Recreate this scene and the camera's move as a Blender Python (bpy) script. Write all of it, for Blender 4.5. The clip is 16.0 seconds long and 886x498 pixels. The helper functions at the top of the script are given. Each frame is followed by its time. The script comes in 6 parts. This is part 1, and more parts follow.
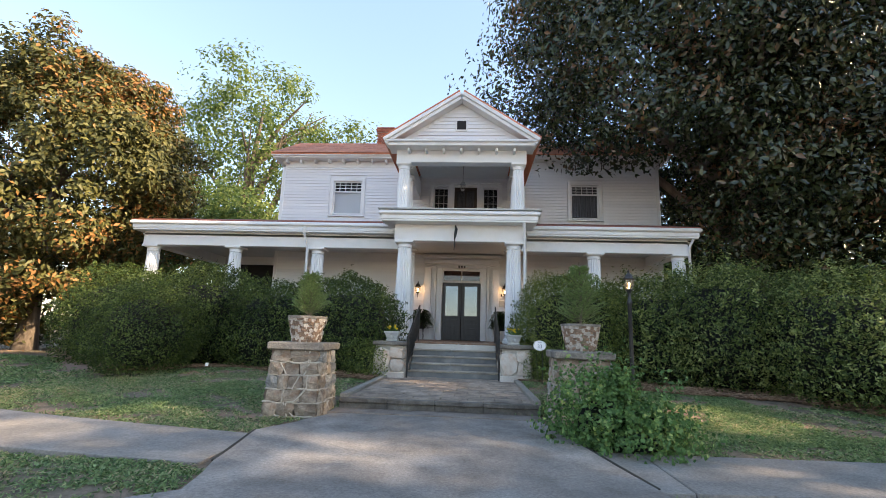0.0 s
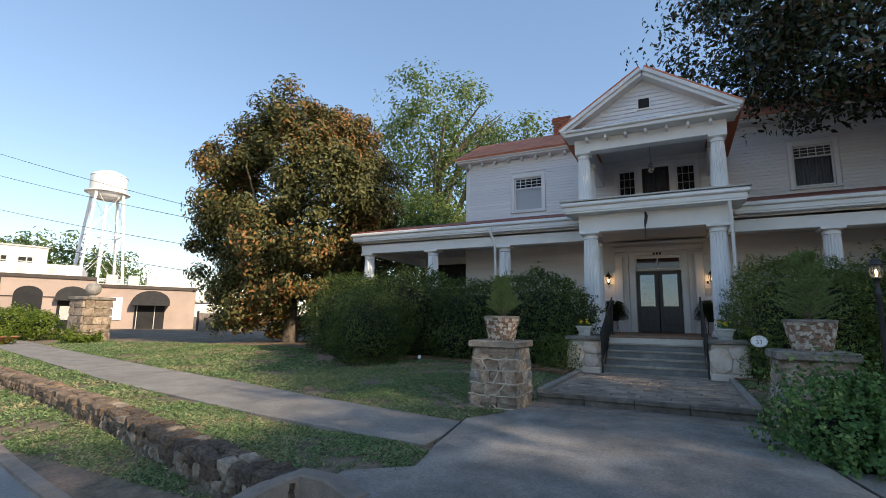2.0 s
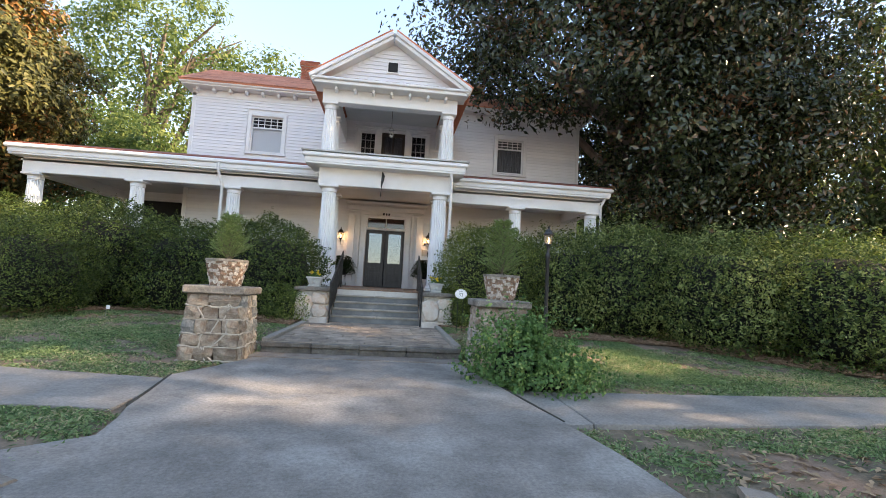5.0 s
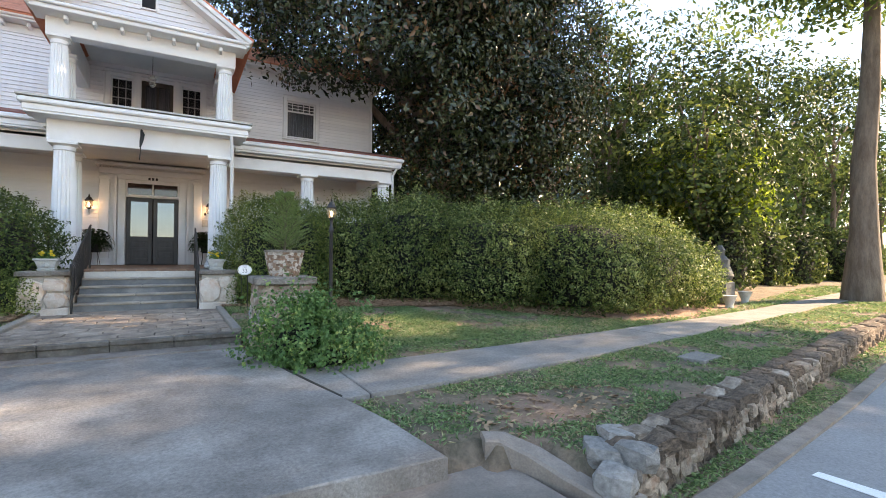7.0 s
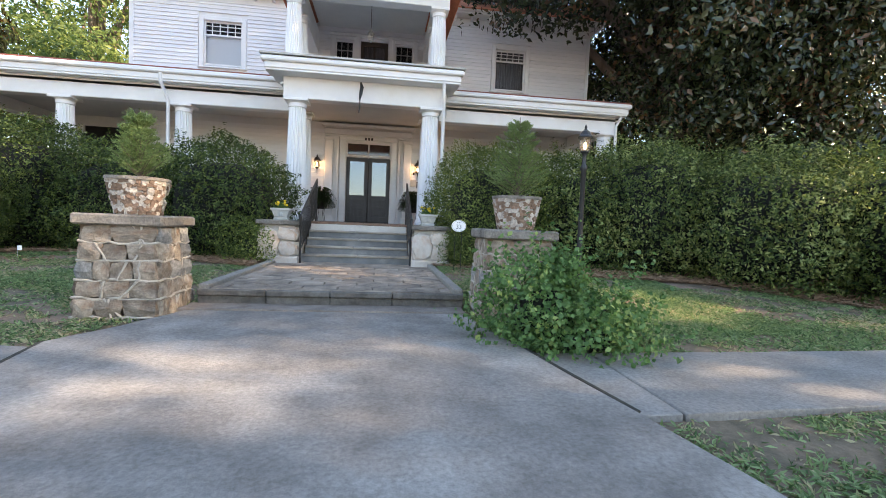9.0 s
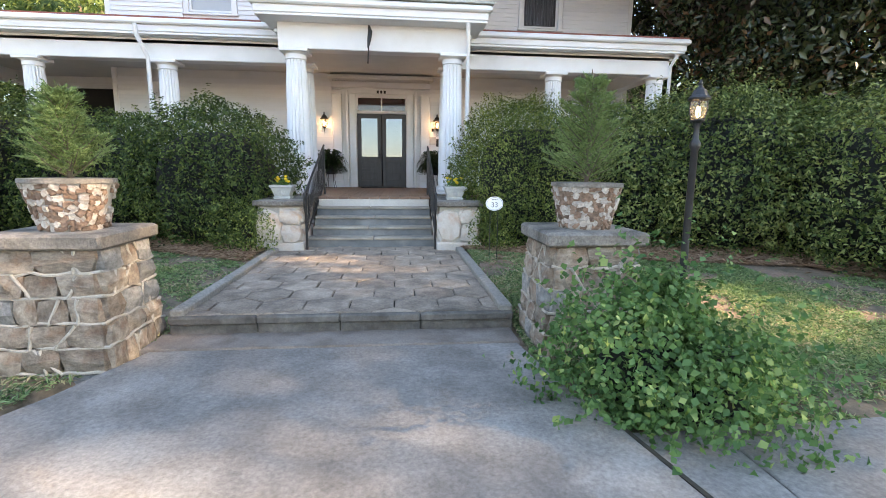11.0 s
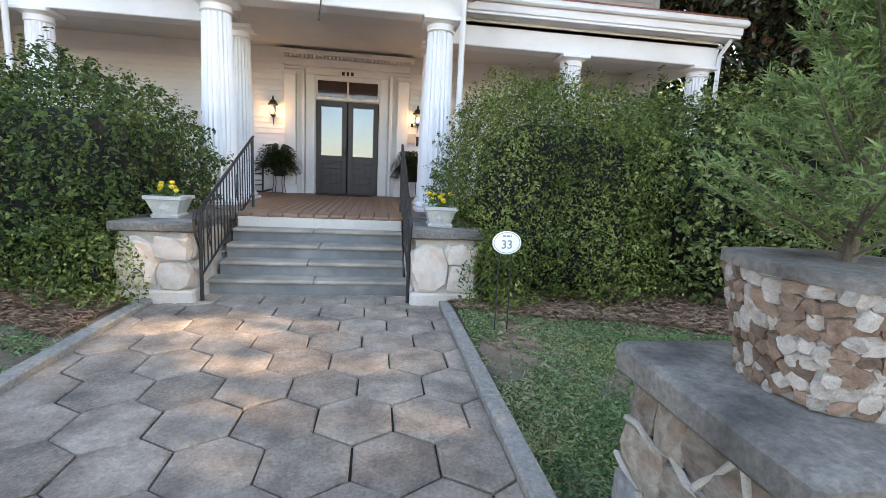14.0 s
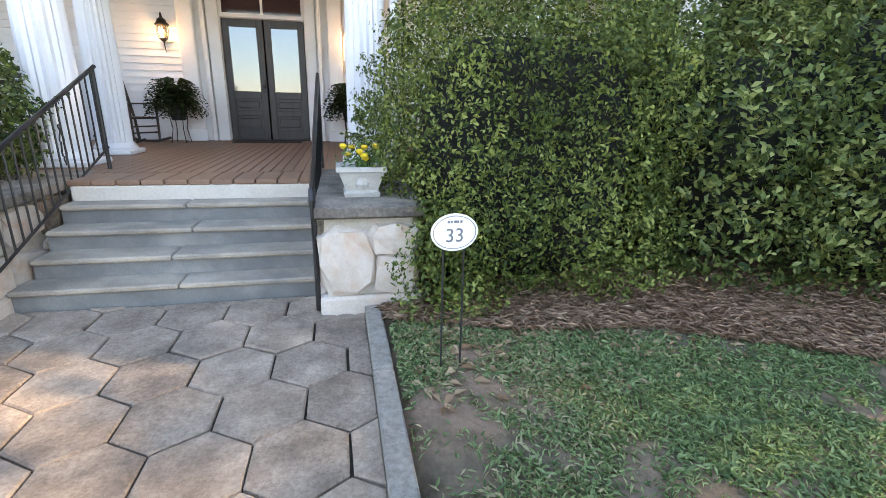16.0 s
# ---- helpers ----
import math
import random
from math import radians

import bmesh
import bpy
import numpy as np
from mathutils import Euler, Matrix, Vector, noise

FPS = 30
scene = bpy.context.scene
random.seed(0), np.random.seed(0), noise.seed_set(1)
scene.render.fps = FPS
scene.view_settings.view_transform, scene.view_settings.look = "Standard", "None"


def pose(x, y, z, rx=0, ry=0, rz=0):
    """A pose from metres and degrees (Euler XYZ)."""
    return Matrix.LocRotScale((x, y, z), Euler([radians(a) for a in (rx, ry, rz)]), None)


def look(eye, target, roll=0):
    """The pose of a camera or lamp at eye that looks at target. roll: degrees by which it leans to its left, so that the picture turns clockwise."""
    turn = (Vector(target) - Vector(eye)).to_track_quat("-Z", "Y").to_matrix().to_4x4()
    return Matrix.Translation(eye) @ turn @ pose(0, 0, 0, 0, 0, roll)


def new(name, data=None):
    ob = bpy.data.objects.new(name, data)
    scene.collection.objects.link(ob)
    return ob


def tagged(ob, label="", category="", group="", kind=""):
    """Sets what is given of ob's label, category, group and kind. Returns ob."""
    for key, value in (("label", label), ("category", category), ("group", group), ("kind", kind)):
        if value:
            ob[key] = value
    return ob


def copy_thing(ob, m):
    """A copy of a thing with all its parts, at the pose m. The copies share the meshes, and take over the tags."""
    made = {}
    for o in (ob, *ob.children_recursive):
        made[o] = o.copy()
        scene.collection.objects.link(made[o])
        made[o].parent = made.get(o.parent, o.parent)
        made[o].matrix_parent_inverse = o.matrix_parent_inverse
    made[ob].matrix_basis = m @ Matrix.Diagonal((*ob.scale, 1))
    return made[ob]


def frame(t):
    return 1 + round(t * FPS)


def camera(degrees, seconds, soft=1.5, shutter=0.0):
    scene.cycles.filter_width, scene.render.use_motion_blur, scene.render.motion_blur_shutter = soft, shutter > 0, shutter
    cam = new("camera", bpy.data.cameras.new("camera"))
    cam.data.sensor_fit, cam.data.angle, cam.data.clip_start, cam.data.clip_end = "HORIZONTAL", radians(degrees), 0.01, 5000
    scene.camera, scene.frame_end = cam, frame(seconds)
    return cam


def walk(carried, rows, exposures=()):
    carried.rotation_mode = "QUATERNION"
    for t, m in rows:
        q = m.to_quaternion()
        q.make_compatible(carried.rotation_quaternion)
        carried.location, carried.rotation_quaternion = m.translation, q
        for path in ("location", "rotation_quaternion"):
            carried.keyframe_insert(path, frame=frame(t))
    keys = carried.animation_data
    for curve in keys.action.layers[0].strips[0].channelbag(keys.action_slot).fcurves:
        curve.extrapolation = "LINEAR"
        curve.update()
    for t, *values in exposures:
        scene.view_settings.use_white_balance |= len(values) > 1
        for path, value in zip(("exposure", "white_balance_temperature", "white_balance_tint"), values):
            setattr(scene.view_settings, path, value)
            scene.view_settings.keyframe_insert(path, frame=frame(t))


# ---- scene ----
cam = camera(87.0, 16.0, soft=0.7)
# seconds, eye, target, roll
PATH = [
    (0, (0.473, 1.424, 1.813), (0.337, 3.387, 2.174), 1.81),
    (0.5, (0.525, 1.427, 1.824), (0.222, 3.374, 2.168), 1.15),
    (1, (0.585, 1.338, 1.859), (0.056, 3.240, 2.181), 0.58),
    (1.5, (0.642, 1.134, 1.899), (-0.108, 2.962, 2.210), 0.35),
    (2, (0.571, 1.066, 1.969), (-0.317, 2.833, 2.266), 0.87),
    (2.5, (0.546, 0.880, 1.996), (-0.442, 2.595, 2.279), 1.44),
    (3, (0.544, 0.863, 2.002), (-0.461, 2.573, 2.261), 2.07),
    (3.5, (0.562, 1.103, 1.949), (-0.312, 2.886, 2.187), 2.09),
    (4, (0.510, 1.416, 1.880), (-0.066, 3.319, 2.088), 2.45),
    (4.5, (0.473, 1.486, 1.833), (0.292, 3.471, 2.001), 3.28),
    (5, (0.350, 1.362, 1.819), (0.559, 3.345, 1.974), 3.10),
    (7.5, (0.683, 1.325, 1.971), (1.706, 3.044, 1.989), 0.23),
    (8, (0.617, 2.017, 1.825), (1.478, 3.822, 1.804), 1.23),
    (8.5, (0.513, 2.631, 1.737), (1.107, 4.539, 1.661), 2.01),
    (9, (0.484, 3.235, 1.662), (0.750, 5.214, 1.558), 2.34),
    (11.5, (0.428, 5.050, 2.172), (0.623, 7.010, 1.822), 0.63),
    (12, (0.455, 5.446, 2.162), (0.662, 7.407, 1.830), 1.30),
    (12.5, (0.432, 5.887, 2.173), (0.636, 7.851, 1.850), 3.49),
    (13, (0.359, 6.311, 2.182), (0.623, 8.267, 1.862), 5.01),
    (13.5, (0.677, 7.043, 2.225), (0.928, 9.000, 1.902), 3.47),
    (14, (0.714, 7.576, 2.237), (1.001, 9.529, 1.917), 2.79),
    (14.5, (0.805, 8.078, 2.247), (1.147, 10.017, 1.895), 2.64),
    (15, (1.092, 8.408, 2.226), (1.409, 10.342, 1.825), 1.78),
    (15.5, (1.212, 8.830, 2.224), (1.565, 10.735, 1.726), 1.73),
    (16, (1.289, 9.198, 2.300), (1.701, 11.067, 1.721), 1.23),
]
EXPOSURES = [  # seconds, stops, kelvin, tint
    (0.0, 1.52, 7630, 18), (1.0, 1.12, 7230, 16), (1.8, 0.57, 6830, 14), (3.2, 0.12, 6430, 13), (4.0, 0.82, 7030, 15), (4.6, 1.52, 7580, 17),
    (5.0, 1.77, 7880, 19), (7.5, 1.92, 7780, 19), (9.0, 2.02, 7680, 19), (11.5, 2.33, 7750, 19), (14.0, 2.43, 7850, 20), (16.0, 2.65, 7950, 21)]
walk(cam, [(t, look(eye, target, roll)) for t, eye, target, roll in PATH], EXPOSURES)

# ---- world and sun ----
SUN_ELEVATION, SUN_AZIMUTH = radians(29), radians(-14)  # azimuth measured from +x towards +y
world = bpy.data.worlds.new("world")
scene.world = world
world.use_nodes = True
wn = world.node_tree.nodes
sky = wn.new("ShaderNodeTexSky")
sky.sky_type = "NISHITA"
sky.sun_disc = False
sky.sun_elevation = SUN_ELEVATION
sky.sun_rotation = radians(90) - SUN_AZIMUTH
sky.air_density, sky.dust_density, sky.ozone_density = 1.25, 0.15, 2.0
wn["Background"].inputs["Strength"].default_value = 0.15
blue_lift = wn.new("ShaderNodeMix")  # constant blue mixed in evenly to lift the dark upper sky
blue_lift.data_type = "RGBA"
blue_lift.inputs["Factor"].default_value = 0.3
blue_lift.inputs["B"].default_value = (1.5, 2.7, 4.6, 1)
world.node_tree.links.new(sky.outputs["Color"], blue_lift.inputs["A"])
world.node_tree.links.new(blue_lift.outputs["Result"], wn["Background"].inputs["Color"])
sun_data = bpy.data.lights.new("sun", "SUN")
sun_data.energy, sun_data.angle, sun_data.color = 5.0, radians(0.6), (1.0, 0.85, 0.62)
sun = new("sun", sun_data)
sun_dir = Vector((math.cos(SUN_ELEVATION) * math.cos(SUN_AZIMUTH), math.cos(SUN_ELEVATION) * math.sin(SUN_AZIMUTH), math.sin(SUN_ELEVATION)))
sun.matrix_basis = look(sun_dir * 60, (0, 0, 0))

# ---- materials ----
def material(name, a, b, scale=3.0, rough=0.7, bump=0.2, fine=60.0, metal=0.0, spread=0.0, detail=6.0, stain=None, stain_scale=0.7, stain_amount=0.5, spec=0.5, island=False, stretch=(1, 1, 1), grit=0.35):
    """Two colours mixed by a broad and a fine grain, with relief, wear stains and variation from piece to piece."""
    m = bpy.data.materials.new(name)
    m.use_nodes = True
    nt = m.node_tree
    n, link = nt.nodes, nt.links.new
    bsdf = n["Principled BSDF"]
    bsdf.inputs["Roughness"].default_value = rough
    bsdf.inputs["Metallic"].default_value = metal
    bsdf.inputs["Specular IOR Level"].default_value = spec
    co = n.new("ShaderNodeTexCoord")
    mp = n.new("ShaderNodeMapping")
    mp.inputs["Scale"].default_value = stretch
    link(co.outputs["Object"], mp.inputs["Vector"])
    info = n.new("ShaderNodeNewGeometry" if island else "ShaderNodeObjectInfo")
    rnd = info.outputs["Random Per Island" if island else "Random"]
    broad = n.new("ShaderNodeTexNoise")
    broad.noise_dimensions = "4D"
    broad.inputs["Scale"].default_value, broad.inputs["Detail"].default_value = scale, detail
    broad.inputs["Roughness"].default_value = 0.62
    shift = n.new("ShaderNodeMath")
    shift.operation = "MULTIPLY"
    shift.inputs[1].default_value = 20.0 if spread else 0.0
    link(rnd, shift.inputs[0])
    link(shift.outputs[0], broad.inputs["W"])
    link(mp.outputs[0], broad.inputs["Vector"])
    grain = n.new("ShaderNodeTexNoise")
    grain.inputs["Scale"].default_value, grain.inputs["Detail"].default_value = fine, 7.0
    grain.inputs["Roughness"].default_value = 0.72
    link(mp.outputs[0], grain.inputs["Vector"])
    ramp = n.new("ShaderNodeMapRange")
    ramp.inputs["From Min"].default_value, ramp.inputs["From Max"].default_value = 0.34, 0.66
    link(broad.outputs["Fac"], ramp.inputs["Value"])
    mix = n.new("ShaderNodeMix")
    mix.data_type = "RGBA"
    mix.inputs["A"].default_value, mix.inputs["B"].default_value = (*a, 1), (*b, 1)
    link(ramp.outputs[0], mix.inputs["Factor"])
    out = mix.outputs["Result"]
    if stain:
        st = n.new("ShaderNodeTexNoise")
        st.inputs["Scale"].default_value, st.inputs["Detail"].default_value = stain_scale, 7.0
        link(mp.outputs[0], st.inputs["Vector"])
        sr = n.new("ShaderNodeMapRange")
        sr.inputs["From Min"].default_value, sr.inputs["From Max"].default_value, sr.inputs["To Max"].default_value = 0.5, 0.72, stain_amount
        link(st.outputs["Fac"], sr.inputs["Value"])
        sm = n.new("ShaderNodeMix")
        sm.data_type = "RGBA"
        sm.inputs["B"].default_value = (*stain, 1)
        link(out, sm.inputs["A"])
        link(sr.outputs[0], sm.inputs["Factor"])
        out = sm.outputs["Result"]
    hsv = n.new("ShaderNodeHueSaturation")
    val = n.new("ShaderNodeMath")
    val.operation = "MULTIPLY_ADD"
    val.inputs[1].default_value, val.inputs[2].default_value = grit * 2, 1 - grit
    link(grain.outputs["Fac"], val.inputs[0])
    var = n.new("ShaderNodeMath")
    var.operation = "MULTIPLY_ADD"
    var.inputs[1].default_value = spread
    var.inputs[2].default_value = -spread / 2
    link(rnd, var.inputs[0])
    add = n.new("ShaderNodeMath")
    link(val.outputs[0], add.inputs[0])
    link(var.outputs[0], add.inputs[1])
    link(add.outputs[0], hsv.inputs["Value"])
    link(out, hsv.inputs["Color"])
    link(hsv.outputs[0], bsdf.inputs["Base Color"])
    if bump:
        both = n.new("ShaderNodeMath")
        link(broad.outputs["Fac"], both.inputs[0])
        link(grain.outputs["Fac"], both.inputs[1])
        bp = n.new("ShaderNodeBump")
        bp.inputs["Strength"].default_value, bp.inputs["Distance"].default_value = bump, 0.02
        link(both.outputs[0], bp.inputs["Height"])
        link(bp.outputs[0], bsdf.inputs["Normal"])
    return m


def leaf_material(name, dark, light, third=None, share=0.0, glow=0.35, rough=0.45, patch=0.5):
    """Leaves: colour differs from leaf to leaf and in patches; light passes through them."""
    m = bpy.data.materials.new(name)
    m.use_nodes = True
    nt = m.node_tree
    n, link = nt.nodes, nt.links.new
    bsdf = n["Principled BSDF"]
    bsdf.inputs["Roughness"].default_value = rough
    bsdf.inputs["Specular IOR Level"].default_value = 0.2
    geo = n.new("ShaderNodeNewGeometry")
    co = n.new("ShaderNodeTexCoord")
    noi = n.new("ShaderNodeTexNoise")
    noi.inputs["Scale"].default_value, noi.inputs["Detail"].default_value = patch, 3.0
    link(co.outputs["Object"], noi.inputs["Vector"])
    mix = n.new("ShaderNodeMix")
    mix.data_type = "RGBA"
    mix.inputs["A"].default_value, mix.inputs["B"].default_value = (*dark, 1), (*light, 1)
    link(geo.outputs["Random Per Island"], mix.inputs["Factor"])
    out = mix.outputs["Result"]
    if third:
        fr = n.new("ShaderNodeMath")
        fr.operation = "MULTIPLY"
        fr.inputs[1].default_value = 7.31
        link(geo.outputs["Random Per Island"], fr.inputs[0])
        fc = n.new("ShaderNodeMath")
        fc.operation = "FRACT"
        link(fr.outputs[0], fc.inputs[0])
        sc = n.new("ShaderNodeMath")
        sc.operation = "MULTIPLY_ADD"
        sc.inputs[1].default_value, sc.inputs[2].default_value = 0.5, 0.0
        link(fc.outputs[0], sc.inputs[0])
        ad = n.new("ShaderNodeMath")
        link(sc.outputs[0], ad.inputs[0])
        link(noi.outputs["Fac"], ad.inputs[1])
        th = n.new("ShaderNodeMapRange")
        th.inputs["From Min"].default_value, th.inputs["From Max"].default_value = 1.02 - share, 1.08 - share
        link(ad.outputs[0], th.inputs["Value"])
        m3 = n.new("ShaderNodeMix")
        m3.data_type = "RGBA"
        m3.inputs["B"].default_value = (*third, 1)
        link(out, m3.inputs["A"])
        link(th.outputs[0], m3.inputs["Factor"])
        out = m3.outputs["Result"]
    link(out, bsdf.inputs["Base Color"])
    tr = n.new("ShaderNodeBsdfTranslucent")
    br = n.new("ShaderNodeHueSaturation")
    br.inputs["Value"].default_value, br.inputs["Saturation"].default_value = 1.6, 1.1
    link(out, br.inputs["Color"])
    link(br.outputs[0], tr.inputs["Color"])
    ms = n.new("ShaderNodeMixShader")
    ms.inputs[0].default_value = glow
    link(bsdf.outputs[0], ms.inputs[1])
    link(tr.outputs[0], ms.inputs[2])
    link(ms.outputs[0], n["Material Output"].inputs["Surface"])
    return m


def glass(name, tint, rough=0.03, alpha=0.25, ior=1.5):
    m = bpy.data.materials.new(name)
    m.use_nodes = True
    n, link = m.node_tree.nodes, m.node_tree.links.new
    b = n["Principled BSDF"]
    b.inputs["Base Color"].default_value = (*tint, 1)
    b.inputs["Roughness"].default_value = rough
    b.inputs["Specular IOR Level"].default_value = 0.5 if ior > 2 else 1.0
    b.inputs["IOR"].default_value = ior
    b.inputs["Specular Tint"].default_value = (0.72, 0.86, 1.0, 1) if ior > 2 else (1, 1, 1, 1)
    tr = n.new("ShaderNodeBsdfTransparent")
    ms = n.new("ShaderNodeMixShader")
    ms.inputs[0].default_value = 1 - alpha
    link(tr.outputs[0], ms.inputs[1])
    link(b.outputs[0], ms.inputs[2])
    link(ms.outputs[0], n["Material Output"].inputs["Surface"])
    return m


def emitter(name, colour, strength):
    m = bpy.data.materials.new(name)
    m.use_nodes = True
    b = m.node_tree.nodes["Principled BSDF"]
    b.inputs["Base Color"].default_value = (*colour, 1)
    b.inputs["Emission Color"].default_value = (*colour, 1)
    b.inputs["Emission Strength"].default_value = strength
    return m


WHITE = material("white_paint", (0.74, 0.75, 0.77), (0.8, 0.8, 0.8), 1.2, 0.5, 0.06, 40, stain=(0.55, 0.54, 0.5), stain_scale=1.1, stain_amount=0.35, grit=0.06)
BOARD = material("painted_board", (0.72, 0.73, 0.76), (0.8, 0.8, 0.81), 2.0, 0.5, 0.1, 50, spread=0.06, stain=(0.55, 0.55, 0.53), stain_scale=1.6, stain_amount=0.3, stretch=(0.25, 1, 1), grit=0.06)
CEILING = material("porch_ceiling_grey", (0.6, 0.62, 0.63), (0.68, 0.69, 0.69), 1.5, 0.6, 0.05, 40, grit=0.06)
ROOF = material("red_shingle", (0.5, 0.165, 0.09), (0.64, 0.25, 0.145), 2.5, 0.85, 0.4, 35, spread=0.25)
ROOF_EDGE = material("dark_red_metal", (0.2, 0.06, 0.045), (0.28, 0.09, 0.06), 2.0, 0.6, 0.1)
BRICK = material("red_brick", (0.36, 0.1, 0.06), (0.48, 0.17, 0.1), 4, 0.85, 0.4, 45, spread=0.3)
MORTAR = material("mortar", (0.42, 0.39, 0.34), (0.52, 0.48, 0.42), 8, 0.95, 0.6, 70)
CONCRETE = material("grey_concrete", (0.15, 0.134, 0.118), (0.26, 0.235, 0.21), 2.2, 0.88, 0.6, 34, stain=(0.37, 0.345, 0.315), stain_scale=1.0, stain_amount=0.8, grit=0.8)
WALK = material("sidewalk_concrete", (0.18, 0.165, 0.148), (0.29, 0.266, 0.24), 1.8, 0.88, 0.5, 34, stain=(0.2, 0.182, 0.165), stain_scale=0.8, stain_amount=0.5, spread=0.1, grit=0.8)
KERB = material("weathered_kerb", (0.17, 0.14, 0.115), (0.31, 0.255, 0.21), 3, 0.9, 0.4, 60, stain=(0.14, 0.13, 0.11), stain_scale=2.0, stain_amount=0.6, spread=0.1, grit=0.5)
STEP = material("step_stone", (0.26, 0.22, 0.175), (0.42, 0.365, 0.295), 2.5, 0.85, 0.25, 80, stain=(0.16, 0.16, 0.15), stain_scale=2.2, stain_amount=0.7, grit=0.5)
RISER = material("dark_riser", (0.13, 0.135, 0.135), (0.2, 0.205, 0.2), 3, 0.8, 0.2, 70, stain=(0.38, 0.37, 0.34), stain_scale=3, stain_amount=0.4)
PALE_RISER = material("pale_riser", (0.52, 0.48, 0.42), (0.62, 0.57, 0.5), 2, 0.8, 0.15, 60)
DARK_EDGE = material("dark_edge_stone", (0.075, 0.065, 0.055), (0.16, 0.145, 0.125), 5, 0.9, 0.8, 30, stain=(0.26, 0.23, 0.2), stain_scale=4, stain_amount=0.5, grit=0.6)
PAVER = material("hex_paver", (0.21, 0.16, 0.122), (0.45, 0.355, 0.275), 4.0, 0.9, 0.9, 48, spread=0.35, stain=(0.1, 0.083, 0.068), stain_scale=2.6, stain_amount=0.75, grit=0.85)
JOINT = material("mossy_joint", (0.02, 0.019, 0.014), (0.05, 0.046, 0.032), 6, 0.95, 0.5, 70)
GRANITE = material("granite_kerb", (0.2, 0.18, 0.155), (0.34, 0.31, 0.27), 30, 0.85, 0.4, 160, spread=0.1, grit=0.5)
STONE = material("field_stone", (0.16, 0.122, 0.09), (0.42, 0.345, 0.27), 2.2, 0.9, 0.9, 12, spread=0.55, stain=(0.22, 0.11, 0.06), stain_scale=1.6, stain_amount=0.7, grit=0.6)
MOSSY = material("mossy_wall_stone", (0.09, 0.065, 0.045), (0.24, 0.17, 0.12), 6, 0.92, 1.0, 45, spread=0.5, stain=(0.035, 0.03, 0.02), stain_scale=5, stain_amount=0.8, grit=0.5)
STONE_GREY = material("grey_field_stone", (0.2, 0.19, 0.175), (0.38, 0.36, 0.33), 6, 0.88, 0.8, 45, spread=0.4, grit=0.5)
PALE_STONE = material("pale_field_stone", (0.5, 0.43, 0.36), (0.62, 0.56, 0.5), 3, 0.85, 0.3, 40, spread=0.3, stain=(0.5, 0.28, 0.16), stain_scale=2.5, stain_amount=0.6)
CAP = material("cap_stone", (0.13, 0.115, 0.098), (0.34, 0.3, 0.255), 3.5, 0.9, 1.0, 40, stain=(0.05, 0.045, 0.038), stain_scale=2.6, stain_amount=0.9, grit=0.9)
PEBBLE = material("brown_chip", (0.15, 0.09, 0.06), (0.34, 0.23, 0.165), 1.6, 0.8, 0.6, 9, spread=0.6, grit=0.5)
PEBBLE_PALE = material("pale_quartz_chip", (0.4, 0.34, 0.29), (0.66, 0.6, 0.53), 1.6, 0.75, 0.6, 9, spread=0.4, stain=(0.3, 0.2, 0.14), stain_scale=1.5, stain_amount=0.6, grit=0.4)
PEBBLE_RUST = material("rust_chip", (0.22, 0.125, 0.085), (0.36, 0.235, 0.165), 1.6, 0.8, 0.6, 9, spread=0.5, grit=0.5)
ASPHALT = material("asphalt", (0.22, 0.215, 0.21), (0.29, 0.285, 0.28), 0.8, 0.92, 0.4, 30, stain=(0.22, 0.21, 0.2), stain_scale=0.4, stain_amount=0.5, grit=0.6)
LINE = material("road_paint", (0.75, 0.75, 0.72), (0.82, 0.82, 0.8), 5, 0.7, 0.1)
SOIL = material("lawn_soil", (0.09, 0.078, 0.048), (0.24, 0.175, 0.12), 5.0, 0.95, 0.9, 24, stain=(0.36, 0.215, 0.15), stain_scale=1.1, stain_amount=0.85, grit=0.7)
MULCH = material("pine_mulch", (0.26, 0.155, 0.11), (0.42, 0.27, 0.2), 9, 0.95, 0.9, 70, grit=0.6)
IRON = material("black_iron", (0.012, 0.012, 0.013), (0.022, 0.022, 0.023), 8, 0.42, 0.15, 60, spec=0.5)
DOOR = material("dark_stained_door", (0.016, 0.018, 0.022), (0.034, 0.036, 0.042), 3, 0.4, 0.08, 60, stretch=(4, 1, 0.6))
DARK_WOOD = material("dark_wood", (0.03, 0.02, 0.015), (0.055, 0.04, 0.03), 4, 0.5, 0.15, 50)
PORCH_WOOD = material("brown_porch_boards", (0.2, 0.11, 0.07), (0.29, 0.17, 0.11), 3, 0.55, 0.15, 50, stretch=(1, 0.2, 1), spread=0.15)
BARK = material("bark", (0.1, 0.075, 0.055), (0.2, 0.16, 0.125), 5, 0.95, 0.9, 30, stretch=(1, 1, 0.25), grit=0.5)
POT = material("cast_stone", (0.4, 0.4, 0.38), (0.54, 0.54, 0.51), 8, 0.85, 0.3, 70)
TERRACOTTA = material("terracotta", (0.3, 0.12, 0.06), (0.4, 0.18, 0.1), 5, 0.8, 0.2)
STUCCO = material("pink_stucco", (0.36, 0.28, 0.245), (0.44, 0.345, 0.3), 0.7, 0.9, 0.15, 40)
MILL_BRICK = material("salmon_mill_brick", (0.42, 0.22, 0.15), (0.52, 0.3, 0.21), 0.6, 0.9, 0.2, 20)
WHITEWASH = material("whitewashed_block", (0.7, 0.69, 0.67), (0.78, 0.77, 0.75), 0.8, 0.85, 0.15, 30)
